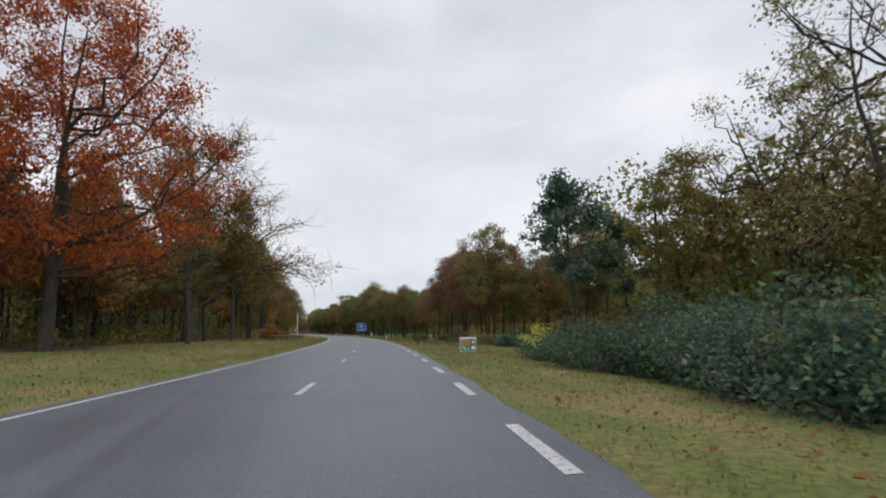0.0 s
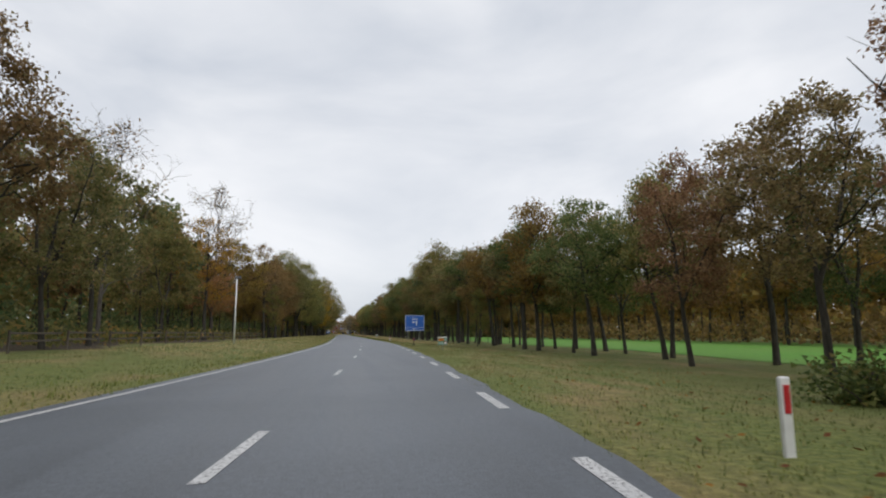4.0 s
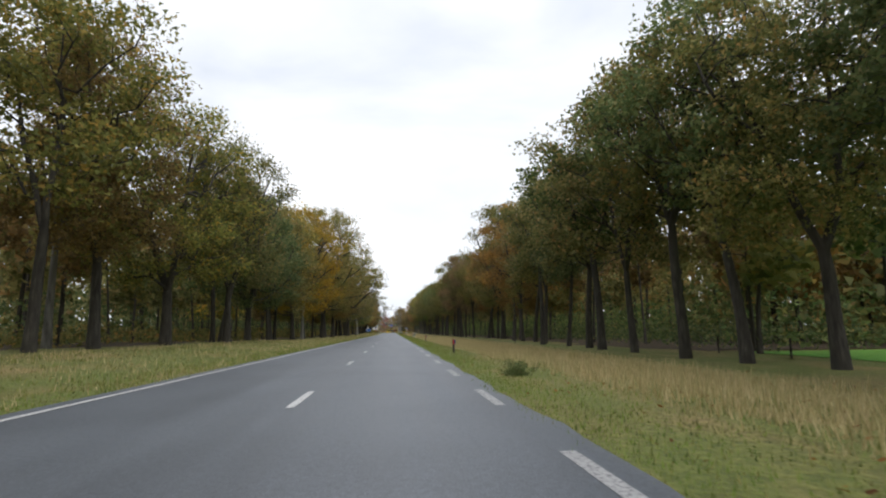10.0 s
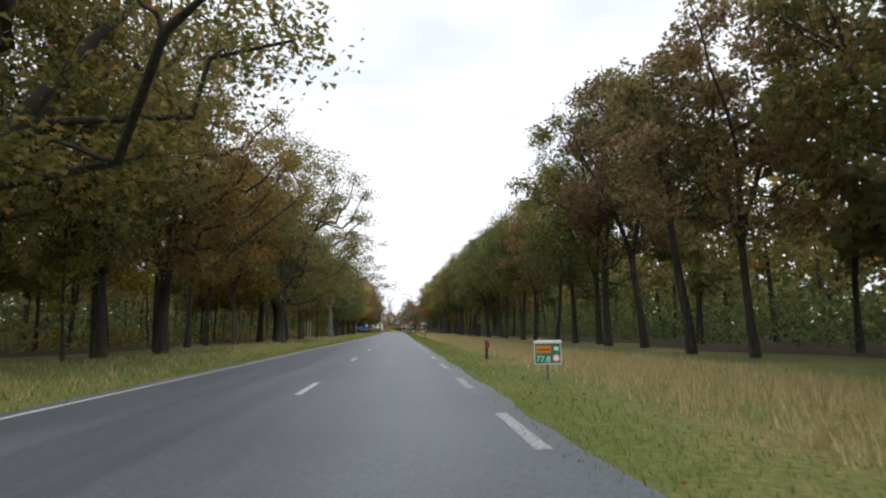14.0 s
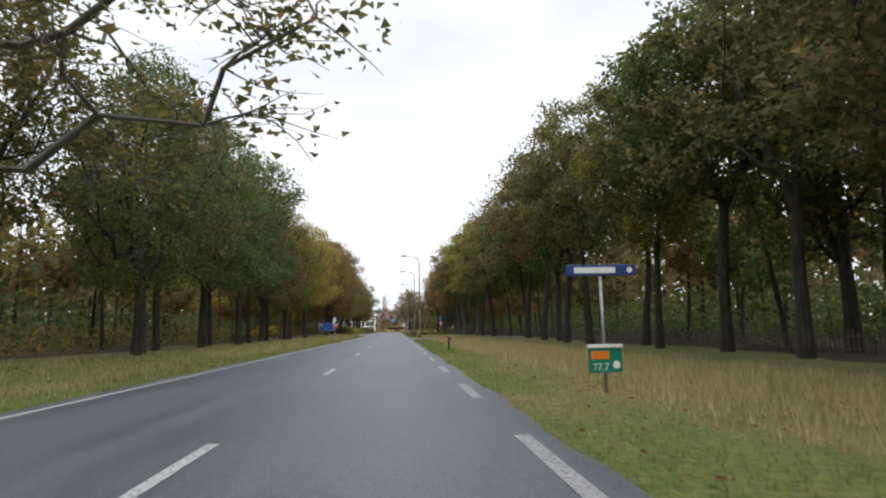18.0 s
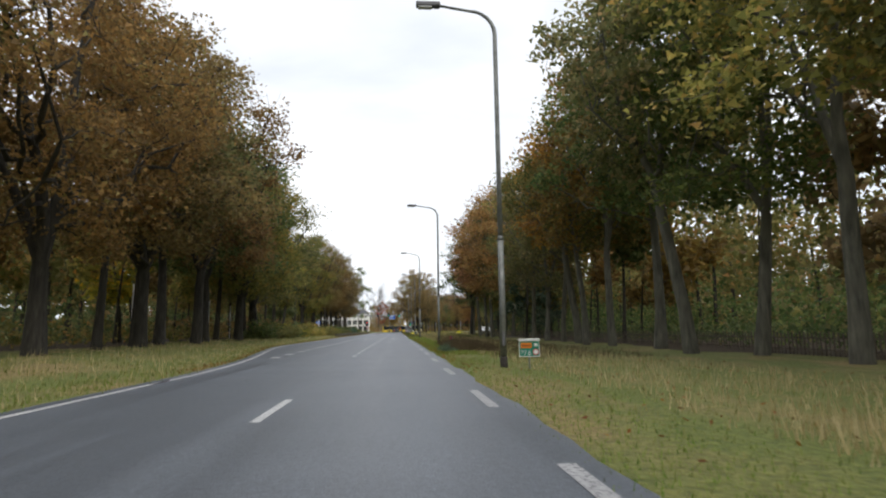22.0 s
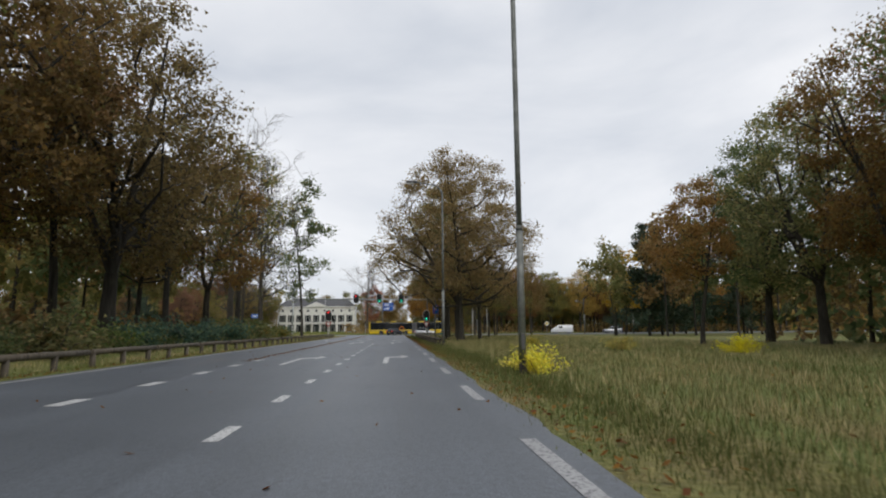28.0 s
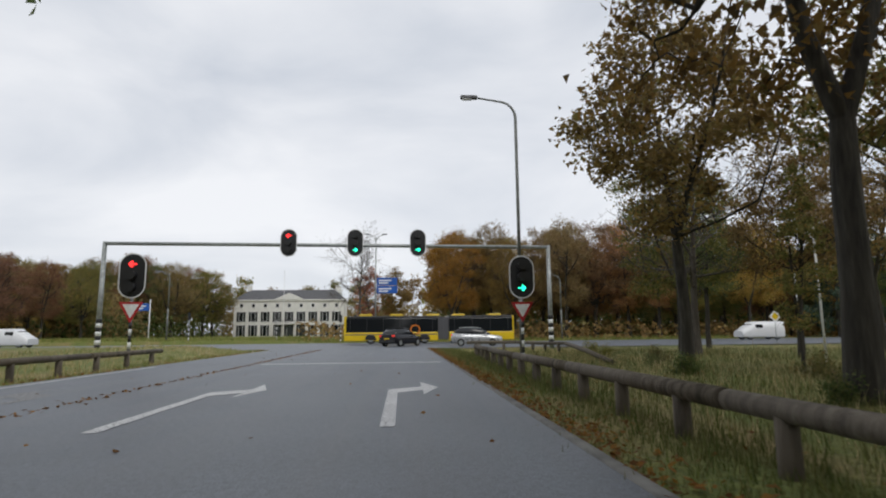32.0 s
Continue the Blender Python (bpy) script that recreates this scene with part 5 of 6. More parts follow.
litter("fallen_leaves", 9000, -185, 572, lambda g, y: g.uniform(2.3, 12, len(y)), 0.08, "brown and orange fallen leaves on the verge")
litter("fallen_leaves_start", 3000, -182, -100, lambda g, y: g.uniform(2.6, 9, len(y)), 0.08, "red and orange fallen leaves on the verge")
litter("fallen_leaves_left_start", 6000, -182, -90, lambda g, y: -6.4 - g.beta(1.2, 1.4, len(y)) * 11, 0.08, "brown fallen leaves strewn over the verge")
litter("fallen_leaves_corner", 4500, 490, 572, lambda g, y: 2.1 + np.abs(g.normal(0, 0.32, len(y))), 0.05, "thick fallen leaves along the kerb")
litter("fallen_leaves_kerb", 7000, 345, 572, lambda g, y: np.where(g.random(len(y)) < 0.5, 2.15 + np.abs(g.normal(0, 0.5, len(y))), np.array([left_edge(v) for v in y]) - np.abs(g.normal(0, 0.35, len(y)))), 0.05, "fallen leaves drifted along the asphalt edge")
litter("fallen_leaves_road", 260, 440, 572, lambda g, y: g.uniform(-9, 2, len(y)), 0.0, "scattered fallen leaves on the asphalt")
litter("fallen_leaves_lane_joint", 1600, 478, 572, lambda g, y: -5.75 + g.normal(0, 0.09, len(y)), 0.0, "thin line of fallen leaves along the lane joint")
litter("fallen_leaves_side_road", 1200, 313.5, 317, lambda g, y: g.uniform(3, 14, len(y)), 0.05, "fallen leaves along the side road")


# ---- helpers for built things ----
def part(name, bm, m, parent, label=""):
    me = bpy.data.meshes.new(name)
    bm.to_mesh(me)
    bm.free()
    me.materials.append(m)
    o = new(name, me)
    o.parent = parent
    if label:
        o["label"] = label
    return o


def box(x0, x1, y0, y1, z0, z1, bevel=0.0, bm=None):
    bm = bm or bmesh.new()
    v = bmesh.ops.create_cube(bm, size=1)["verts"]
    bmesh.ops.transform(bm, verts=v, matrix=Matrix.Translation(((x0 + x1) / 2, (y0 + y1) / 2, (z0 + z1) / 2)) @ Matrix.Diagonal((x1 - x0, y1 - y0, z1 - z0, 1)))
    if bevel:
        e = list({e for q in v for e in q.link_edges})
        bmesh.ops.bevel(bm, geom=e, offset=bevel, segments=2, profile=0.5, affect="EDGES")
    return bm


def rod(a, b_, r0, r1=None, sides=12, bm=None):
    bm = bm or bmesh.new()
    a, b_ = Vector(a), Vector(b_)
    d = b_ - a
    m = Matrix.Translation((a + b_) / 2) @ d.to_track_quat("Z", "Y").to_matrix().to_4x4()
    bmesh.ops.create_cone(bm, cap_ends=True, segments=sides, radius1=r0, radius2=r0 if r1 is None else r1, depth=d.length, matrix=m)
    for f in bm.faces:
        f.smooth = len(f.verts) == 4
    return bm


def pipe(points, radii, sides=10):
    verts, faces = [], []
    tube(verts, faces, points, radii, sides)
    bm = bmesh.new()
    vs = [bm.verts.new(v) for v in verts]
    for f in faces:
        bm.faces.new([vs[i] for i in f]).smooth = True
    bm.faces.new(vs[:sides][::-1])
    bm.faces.new(vs[-sides:])
    return bm


def plate(outline, y0, y1, bm=None):
    """A flat board from an outline in x and z, between two depths."""
    bm = bm or bmesh.new()
    a = [bm.verts.new((x, y0, z)) for x, z in outline]
    b_ = [bm.verts.new((x, y1, z)) for x, z in outline]
    bm.faces.new(a)
    bm.faces.new(b_[::-1])
    for k in range(len(a)):
        j = (k + 1) % len(a)
        bm.faces.new((a[j], a[k], b_[k], b_[j]))
    bmesh.ops.recalc_face_normals(bm, faces=bm.faces)
    return bm


def round_rect(x0, x1, z0, z1, r, n=5):
    pts = []
    for cx_, cz, a0 in ((x1 - r, z0 + r, -90), (x1 - r, z1 - r, 0), (x0 + r, z1 - r, 90), (x0 + r, z0 + r, 180)):
        pts += [(cx_ + r * math.cos(radians(a0 + 90 * k / n)), cz + r * math.sin(radians(a0 + 90 * k / n))) for k in range(n + 1)]
    return pts


def disc(cx_, cz, r, n=24):
    return [(cx_ + r * math.cos(2 * math.pi * k / n), cz + r * math.sin(2 * math.pi * k / n)) for k in range(n)]


def frame_ring(outer, inner, y0, y1):
    bm = bmesh.new()
    n = len(outer)
    o0, i0 = [bm.verts.new((x, y0, z)) for x, z in outer], [bm.verts.new((x, y0, z)) for x, z in inner]
    o1, i1 = [bm.verts.new((x, y1, z)) for x, z in outer], [bm.verts.new((x, y1, z)) for x, z in inner]
    for k in range(n):
        j = (k + 1) % n
        bm.faces.new((o0[k], o0[j], i0[j], i0[k]))
        bm.faces.new((o1[j], o1[k], i1[k], i1[j]))
        bm.faces.new((o0[j], o0[k], o1[k], o1[j]))
        bm.faces.new((i0[k], i0[j], i1[j], i1[k]))
    bmesh.ops.recalc_face_normals(bm, faces=bm.faces)
    return bm


def lettering(words, size, x, y, z, m, parent, name="lettering"):
    """Upright words facing -y, centred at x with their foot at z."""
    c = bpy.data.curves.new("words", "FONT")
    c.body, c.size, c.align_x, c.extrude = words, size, "CENTER", 0.002
    o = new("words", c)
    me = bpy.data.meshes.new_from_object(o.evaluated_get(bpy.context.evaluated_depsgraph_get()))
    bpy.data.objects.remove(o)
    me.materials.clear()
    me.materials.append(m)
    me.transform(Matrix.Translation((x, y, z)) @ pose(0, 0, 0, 90, 0, 0))
    t = new(name, me)
    t.parent = parent
    return t


def thing(name, s, y, label, category, group="", turn=0.0, z=None, kind=""):
    o = tagged(new(name), label, category, group, kind)
    o.matrix_basis = Matrix.Translation((cx(y) + s, y, land(s, y) if z is None else z)) @ pose(0, 0, 0, 0, 0, turn)
    return o


def road_turn(y):
    """The road's heading at y, in degrees."""
    return 0.0 if y >= 0 else math.degrees(math.asin(y / R))


# ---- street lamps ----
def street_lamp(s, y, height=12.45, reach=2.5):
    t = thing("street_lamp", s, y, "tall grey steel street lamp with a curved arm over the road", "street lamp", "street lamps")
    part("base_sleeve", rod((0, 0, -0.3), (0, 0, 0.35), 0.125, 0.125, 14), POST_WOOD, t, "dark tarred base sleeve")
    part("lower_pole", rod((0, 0, 0.3), (0, 0, 4.2), 0.105, 0.1, 14), STEEL_DULL, t)
    part("collar", rod((0, 0, 4.15), (0, 0, 4.3), 0.11, 0.085, 14), STEEL_DULL, t)
    arc = [(0, 0, 4.2), (0, 0, 7.5), (0, 0, height - 1.0)]
    for k in range(1, 7):
        a = radians(90 * k / 6)
        arc.append((-0.85 * (1 - math.cos(a)), 0, height - 1.0 + 0.85 * math.sin(a)))
    arc.append((-reach + 0.55, 0, height + 0.02))
    part("upper_pole", pipe(arc, np.linspace(0.085, 0.045, len(arc)), 12), STEEL_DULL, t)
    head = part("lamp_head", box(-reach - 0.25, -reach + 0.6, -0.13, 0.13, height - 0.05, height + 0.13, 0.05), GREY, t, "long grey lamp head")
    part("lens", box(-reach - 0.18, -reach + 0.3, -0.1, 0.1, height - 0.09, height - 0.045, 0.015), WHITE, head, "pale lamp lens")
    part("hatch", box(-0.05, 0.05, -0.112, -0.09, 0.7, 1.15, 0.008), GREY, t)
    return t


lamp = street_lamp(3.75, 322.6)
for s, y in ((3.68, 346.1), (3.98, 378.4), (3.62, 410.9), (3.95, 443.0), (3.9, 470.5), (3.8, 496.6), (5.75, 533.4)):
    copy_thing(lamp, Matrix.Translation((s, y, land(s, y))))
street_lamp(5.85, 556, 12.9)
for s, y, h in ((-30, 605, 9), (22, 606, 9), (40, 572, 7), (52, 575, 7)):
    t = street_lamp(s, y, h, 1.6)
    t["label"] = "slender pale lamp post by the crossing road"

# ---- marker posts and bollards ----
mp = thing("marker_post", 3.5, -131, "dark wooden marker post with red reflector and blue plate", "marker post", "marker posts")
part("post", box(-0.055, 0.055, -0.055, 0.055, -0.3, 0.76, 0.012), POST_WOOD, mp)
part("reflector", box(-0.042, 0.042, -0.067, -0.055, 0.48, 0.72, 0.004), RED, mp, "red reflector")
part("plate", box(0.056, 0.12, -0.05, 0.05, 0.48, 0.72, 0.02), BLUE_DARK, mp, "blue side plate")
mp.matrix_basis = Matrix.Translation((cx(-131) + 3.5, -131, land(3.5, -131))) @ pose(0, 0, 0, 0, 0, road_turn(-131))
for s, y in ((3.55, -32), (3.45, 83.3), (4.0, 121), (3.9, 168), (3.4, 270.1), (4.2, 369.8), (3.7, 222)):
    copy_thing(mp, Matrix.Translation((cx(y) + s, y, land(s, y))) @ pose(0, 0, 0, 0, 0, road_turn(y)))
rp = thing("reflector_post", 3.85, -84, "white plastic reflector post with a red reflector", "reflector post", "reflector posts")
part("post", box(-0.06, 0.06, -0.03, 0.03, -0.2, 0.78, 0.02), WHITE, rp)
part("reflector", box(-0.035, 0.035, -0.042, -0.028, 0.42, 0.7, 0.006), RED, rp, "red reflector strip")
for s, y in ((3.75, 4.2), (3.8, -190)):
    copy_thing(rp, Matrix.Translation((cx(y) + s, y, land(s, y))))


# ---- hectometre signs ----
def hectometre_sign(s, y, words, top=0.88, w=0.66):
    t = thing("hectometre_sign", s, y, "green hectometre sign with orange panel on a steel post", "road sign", "hectometre signs", road_turn(y) - 4)
    h = 0.5
    part("post", rod((0, 0.03, -0.3), (0, 0.03, top), 0.03, 0.03, 10), STEEL, t)
    b_ = part("board", box(-w / 2, w / 2, -0.02, 0.01, top - h, top, 0.008), GREEN, t)
    part("cap", box(-w / 2 - 0.015, w / 2 + 0.015, -0.05, 0.04, top, top + 0.075, 0.01), WHITE, t, "white cap strip")
    part("border", frame_ring(round_rect(-w / 2, w / 2, top - h, top, 0.02, 3), round_rect(-w / 2 + 0.018, w / 2 - 0.018, top - h + 0.018, top - 0.018, 0.02, 3), -0.026, -0.02), WHITE, b_, "thin white border")
    part("panel", box(-w * 0.42, w * 0.12, -0.03, -0.02, top - 0.23, top - 0.06, 0.004), ORANGE, b_, "orange panel")
    part("panel_bars", box(-w * 0.36, w * 0.06, -0.034, -0.03, top - 0.165, top - 0.135), BLACK, b_)
    part("route_bars", box(w * 0.24, w * 0.4, -0.026, -0.02, top - 0.17, top - 0.08), WHITE, b_)
    part("roundel", frame_ring(disc(w * 0.31, top - 0.35, 0.1), disc(w * 0.31, top - 0.35, 0.075), -0.03, -0.02), RED, b_, "red ring")
    part("roundel_face", plate(disc(w * 0.31, top - 0.35, 0.075), -0.027, -0.02), WHITE, b_)
    lettering(words, 0.2, -w * 0.17, -0.026, top - 0.44, WHITE, b_, "number")
    return t


for s, y, words in ((3.5, -156.6, "78.1"), (4.3, -48, "78.0"), (4.3, 46.0, "77.9"), (3.9, 158.0, "77.8"), (4.5, 346.0, "77.6"), (4.2, 447, "77.5")):
    hectometre_sign(s, y, words)
hectometre_sign(6.8, 531.5, "77.4", 1.12, 1.0)

# ---- street name sign with a hectometre board on the same post ----
t = thing("street_name_sign", 4.45, 247.2, "blue street name sign above a green hectometre board", "road sign")
part("post", rod((0, 0.03, -0.3), (0, 0.03, 2.55), 0.035, 0.035, 12), STEEL, t)
b_ = part("name_plate", box(-0.72, 0.72, -0.025, 0.01, 2.32, 2.54, 0.01), BLUE_DARK, t)
part("name_bar", box(-0.55, 0.3, -0.03, -0.025, 2.37, 2.49), WHITE, b_, "white bar in place of the name")
part("emblem", plate(disc(0.6, 2.43, 0.06, 12), -0.03, -0.025), WHITE, b_)
g = part("board", box(-0.34, 0.34, -0.02, 0.01, 0.4, 0.88, 0.008), GREEN, t, "green hectometre board")
part("cap", box(-0.36, 0.36, -0.05, 0.03, 0.88, 0.95, 0.01), WHITE, t)
part("panel", box(-0.29, 0.08, -0.03, -0.02, 0.66, 0.82, 0.004), ORANGE, g)
part("roundel_face", plate(disc(0.22, 0.55, 0.075), -0.027, -0.02), WHITE, g)
lettering("77.7", 0.19, -0.1, -0.026, 0.45, WHITE, g, "number")

# ---- large blue direction signs ----
t = thing("direction_sign", 6.35, -7.3, "large blue direction sign on four slanting steel legs", "road sign", "", -5)
t.matrix_basis = t.matrix_basis @ Matrix.Diagonal((1.08, 1.08, 1.08, 1))
b_ = part("board", plate(round_rect(-1.28, 1.28, 1.55, 3.62, 0.12), -0.02, 0.02), BLUE, t)
part("border", frame_ring(round_rect(-1.24, 1.24, 1.59, 3.58, 0.1), round_rect(-1.2, 1.2, 1.63, 3.54, 0.08), -0.026, -0.02), WHITE, b_, "white border line")
part("divider", box(-1.2, 1.2, -0.026, -0.02, 1.96, 1.99), WHITE, b_)
lettering("Zeist", 0.38, 0.02, -0.026, 3.0, WHITE, b_, "place_name")
lettering("300 m", 0.26, 0.02, -0.026, 1.68, WHITE, b_, "distance")
part("arrow_stem", box(0.22, 0.3, -0.026, -0.02, 2.22, 2.84), WHITE, b_)
part("arrow_arm", box(-0.15, 0.22, -0.026, -0.02, 2.66, 2.74), WHITE, b_)
part("arrow_head", plate([(-0.38, 2.70), (-0.12, 2.56), (-0.12, 2.84)], -0.026, -0.02), WHITE, b_)
for k, z in enumerate((2.5, 2.6, 2.72, 2.8)):
    part("tick", box(0.14, 0.38, -0.029, -0.026, z, z + 0.025), WHITE, b_)
for x in (-0.85, 0.75):
    part("leg", rod((x, 0.06, -0.4), (x, 0.06, 3.4), 0.03, 0.03, 10), STEEL, t)
    part("strut", rod((x - 0.45, -1.1, -0.35), (x, 0.04, 2.0), 0.022, 0.022, 8), STEEL, t)
part("rear_rail", box(-1.2, 1.2, 0.02, 0.06, 2.9, 2.98), STEEL, t)

t = thing("direction_sign", -12.5, 341, "blue direction sign with a diagonal white arrow", "road sign", "", 3)
b_ = part("board", plate(round_rect(-1.32, 1.32, 0.95, 2.3, 0.08), -0.02, 0.02), BLUE, t)
part("border", frame_ring(round_rect(-1.29, 1.29, 0.98, 2.27, 0.07), round_rect(-1.25, 1.25, 1.02, 2.23, 0.05), -0.026, -0.02), WHITE, b_)
lettering("Zeist", 0.3, -0.1, -0.026, 1.15, WHITE, b_, "place_name")
part("arrow", plate([(-1.1, 2.13), (-0.78, 2.1), (-0.88, 2.0), (-0.62, 1.74), (-0.72, 1.65), (-0.98, 1.9), (-1.06, 1.82)], -0.026, -0.02), WHITE, b_)
for x in (-0.7, 0.7):
    part("leg", rod((x, 0.06, -0.4), (x, 0.06, 2.2), 0.04, 0.04, 10), STEEL, t)


# ---- give way and other small signs ----
def triangle(r, z):
    return [(-r, z + r * 0.62), (0, z - r * 1.12), (r, z + r * 0.62)]


def give_way_sign(parent, z, r=0.45, y=-0.03):
    b_ = part("give_way_plate", plate(triangle(r, z), y - 0.012, y), RED, parent, "red bordered give way triangle")
    part("face", plate(triangle(r * 0.66, z + 0.01), y - 0.018, y - 0.012), WHITE, b_, "white inner triangle")


t = thing("give_way_sign", 6.4, 315.8, "give way sign on a steel post facing the side road", "road sign", "", 44)
part("post", rod((0, 0, -0.3), (0, 0, 3.0), 0.038, 0.038, 12), STEEL, t)
give_way_sign(t, 1.95)
part("side_plate", box(-0.3, 0.3, 0.045, 0.065, 2.3, 2.95, 0.01), BLUE, t, "blue plate above")
t = thing("give_way_sign", -7.35, 307, "give way sign seen from its grey back beside an octagonal plate", "road sign", "", 250)
part("post", rod((0, 0, -0.3), (0, 0, 2.95), 0.04, 0.04, 12), STEEL, t)
give_way_sign(t, 1.72, 0.42)
part("upper_plate", plate(disc(0, 2.5, 0.42, 8), -0.045, -0.03), WHITE, t, "pale grey octagonal plate")
t = thing("no_entry_sign", -8.3, 317, "no entry sign below a blue cycle plate on a steel post", "road sign", "", 62)
part("post", rod((0, 0, -0.3), (0, 0, 3.2), 0.035, 0.035, 12), STEEL, t)
b_ = part("no_entry_plate", plate(disc(0, 1.95, 0.42), -0.045, -0.03), RED, t, "red round plate")
part("bar", box(-0.28, 0.28, -0.05, -0.045, 1.87, 2.03), WHITE, b_)
b_ = part("cycle_plate", box(-0.3, 0.3, -0.045, -0.03, 2.5, 3.15, 0.01), BLUE, t, "blue plate with white pictogram")
part("pictogram", plate([(-0.1, 2.7), (0.16, 2.78), (0.02, 2.98), (-0.14, 2.9)], -0.05, -0.045), WHITE, b_)

t = thing("zone_sign", 5.75, 532.9, "blue and white zone sign with a red diagonal stripe", "road sign", "", 0)
b_ = part("board", plate(round_rect(-0.38, 0.38, 3.5, 4.7, 0.05), -0.14, -0.12), BLUE, t)
part("white_field", box(-0.22, 0.22, -0.146, -0.14, 4.1, 4.56), WHITE, b_)
part("stripe", plate([(-0.34, 3.55), (-0.24, 3.55), (0.34, 4.65), (0.24, 4.65)], -0.152, -0.146), RED, b_, "red diagonal stripe")
for k in range(3):
    part("figure", plate([(-0.25 + 0.2 * k, 4.15), (-0.17 + 0.2 * k, 4.15), (-0.11 + 0.2 * k, 4.4), (-0.18 + 0.2 * k, 4.55), (-0.24 + 0.2 * k, 4.4)], -0.149, -0.146), BLACK, b_)
part("bracket", box(-0.1, 0.1, -0.12, 0.5, 4.05, 4.11), STEEL, t)
part("post", rod((0.34, 0.08, -0.3), (0.34, 0.08, 4.65), 0.035, 0.035, 10), STEEL, t)

# pale pole far on the left
t = thing("camera_pole", -12.4, -38, "pale slender steel pole with a small head", "pole")
part("pole", rod((0, 0, -0.3), (0, 0, 5.6), 0.075, 0.055, 12), WHITE, t)
part("head", box(-0.15, 0.35, -0.1, 0.1, 5.55, 5.78, 0.03), GREY, t)
for s, y, h in ((-15, 240, 3.2), (-18, 262, 3.2), (-17, 300, 3.0), (-17.6, 352, 4.0), (-16.8, 366, 4), (-19, 388, 4), (-20, 399, 4), (15.5, 549, 5.0), (27, 566, 5), (12.0, 541, 4.5)):
    t = thing("slim_pole", s, y, "thin pale pole standing among the trees", "pole", "slim poles")
    part("pole", rod((0, 0, -0.3), (0, 0, h), 0.045, 0.04, 10), WHITE, t)


# ---- round timber guard rails ----
def log_rail(points, label, every=1.95, height=0.53, r=0.11, group="guard rails"):
    """A rail of round logs on short posts, through points (s, y)."""
    s0, y0 = points[0]
    t = thing("guard_rail", s0, y0, label, "guard rail", group, z=0)
    home = t.matrix_basis.translation
    at = [Vector((cx(y) + s, y, land(s, y) + height)) - home for s, y in points]
    for a, b_ in zip(at[:-1], at[1:]):
        d = b_ - a
        n = max(1, round(d.length / 5.8))
        for k in range(n):
            p, q = a + d * (k / n), a + d * ((k + 1) / n - 0.004)
            r1 = r * rng.uniform(0.9, 1.06)
            part("log", pipe([p, p + (q - p) * 0.5 + Vector((0, 0, rng.normal(0, 0.012))), q], [r1, r1 * 0.97, r1 * 0.95], 12), LOG, t)
        m = max(1, round(d.length / every))
        for k in range(m):
            p = a + d * ((k + 0.5) / m)
            part("post", rod(p + Vector((0, 0, -height - 0.35)), p + Vector((0, 0, -0.04)), 0.105, 0.1, 10), LOG, t)
    return t


log_rail([(3.75, 496.5), (3.5, 499), (3.42, 529.35), (3.5, 546), (3.9, 558), (4.7, 563)], "weathered round timber guard rail on short posts")
corner = log_rail([(4.9, 570.5), (8.0, 568.0), (9.4, 561.0)], "round timber guard rail bending round the corner")
home = corner.matrix_basis.translation
part("sloping_log", pipe([Vector((cx(561) + 9.4, 561, 0.5)) - home, Vector((cx(555) + 8.6, 555, 0.3)) - home, Vector((cx(550) + 7.95, 550, 0.02)) - home], [0.11, 0.108, 0.105], 12), LOG, corner, "log sloping down into the grass")
log_rail([(-10.6, 430), (-10.45, 470), (-10.4, 520), (-10.6, 556)], "round timber guard rail along the grass verge", 2.3)
log_rail([(-11.2, -114), (-10.4, -107), (-9.4, -88)], "round timber guard rail along the grass verge", 3.0)
log_rail([(-14.8, -78.3), (-10.2, -82.2)], "short round timber rail on the grass verge", 3.0)
log_rail([(6.7, -126.3), (9.2, -131.5)], "low timber barrier across the verge", 2.2, 0.5, 0.06, "low barriers")
log_rail([(7.2, -97.3), (8.4, -102.4)], "low timber barrier across the verge", 2.2, 0.42, 0.06, "low barriers")
for y in range(-32, 84, 6):
    t = thing("fence_post", 18.6, y, "thin dark fence post at the meadow edge", "fence post", "meadow fence")
    part("post", box(-0.04, 0.04, -0.04, 0.04, -0.3, 0.95, 0.008), POST_WOOD, t)
t = thing("meadow_gate_rail", 18.6, 8, "weathered wooden rail along the meadow edge", "fence")
for z in (0.5, 0.85):
    part("rail", box(-0.02, 0.02, 0, 62, z - 0.02, z + 0.02), LOG, t)
for y in np.arange(-60, 8, 5.0):
    t = thing("paddock_fence", -17.2, y, "grey wooden paddock fence section under the trees", "fence", "paddock fence")
    part("post", box(-0.05, 0.05, -0.05, 0.05, -0.3, 1.05, 0.01), LOG, t)
    for z in (0.55, 0.92):
        part("rail", box(-0.03, 0.03, 0.05, 4.94, z - 0.05, z + 0.05, 0.01), LOG, t)
for k in range(8):
    y = 242 + 26 * k
    t = thing("lattice_fence", 18.3, y, "low brown fence of split sticks along the wood", "fence", "stick fences", z=land(18.3, y))
    for z in (0.25, 0.75):
        part("rail", box(-0.02, 0.02, 0, 25.9, z - 0.03, z + 0.03), LOG, t)
    bm = bmesh.new()
    for j in range(104):
        x = 0.25 * j
        box(-0.035, -0.02, x, x + 0.09, -0.1, 0.95 + 0.12 * ((j * 37) % 7) / 7, 0, bm)
    tagged(part("stick_infill", bm, LOG, t), kind="stuff")


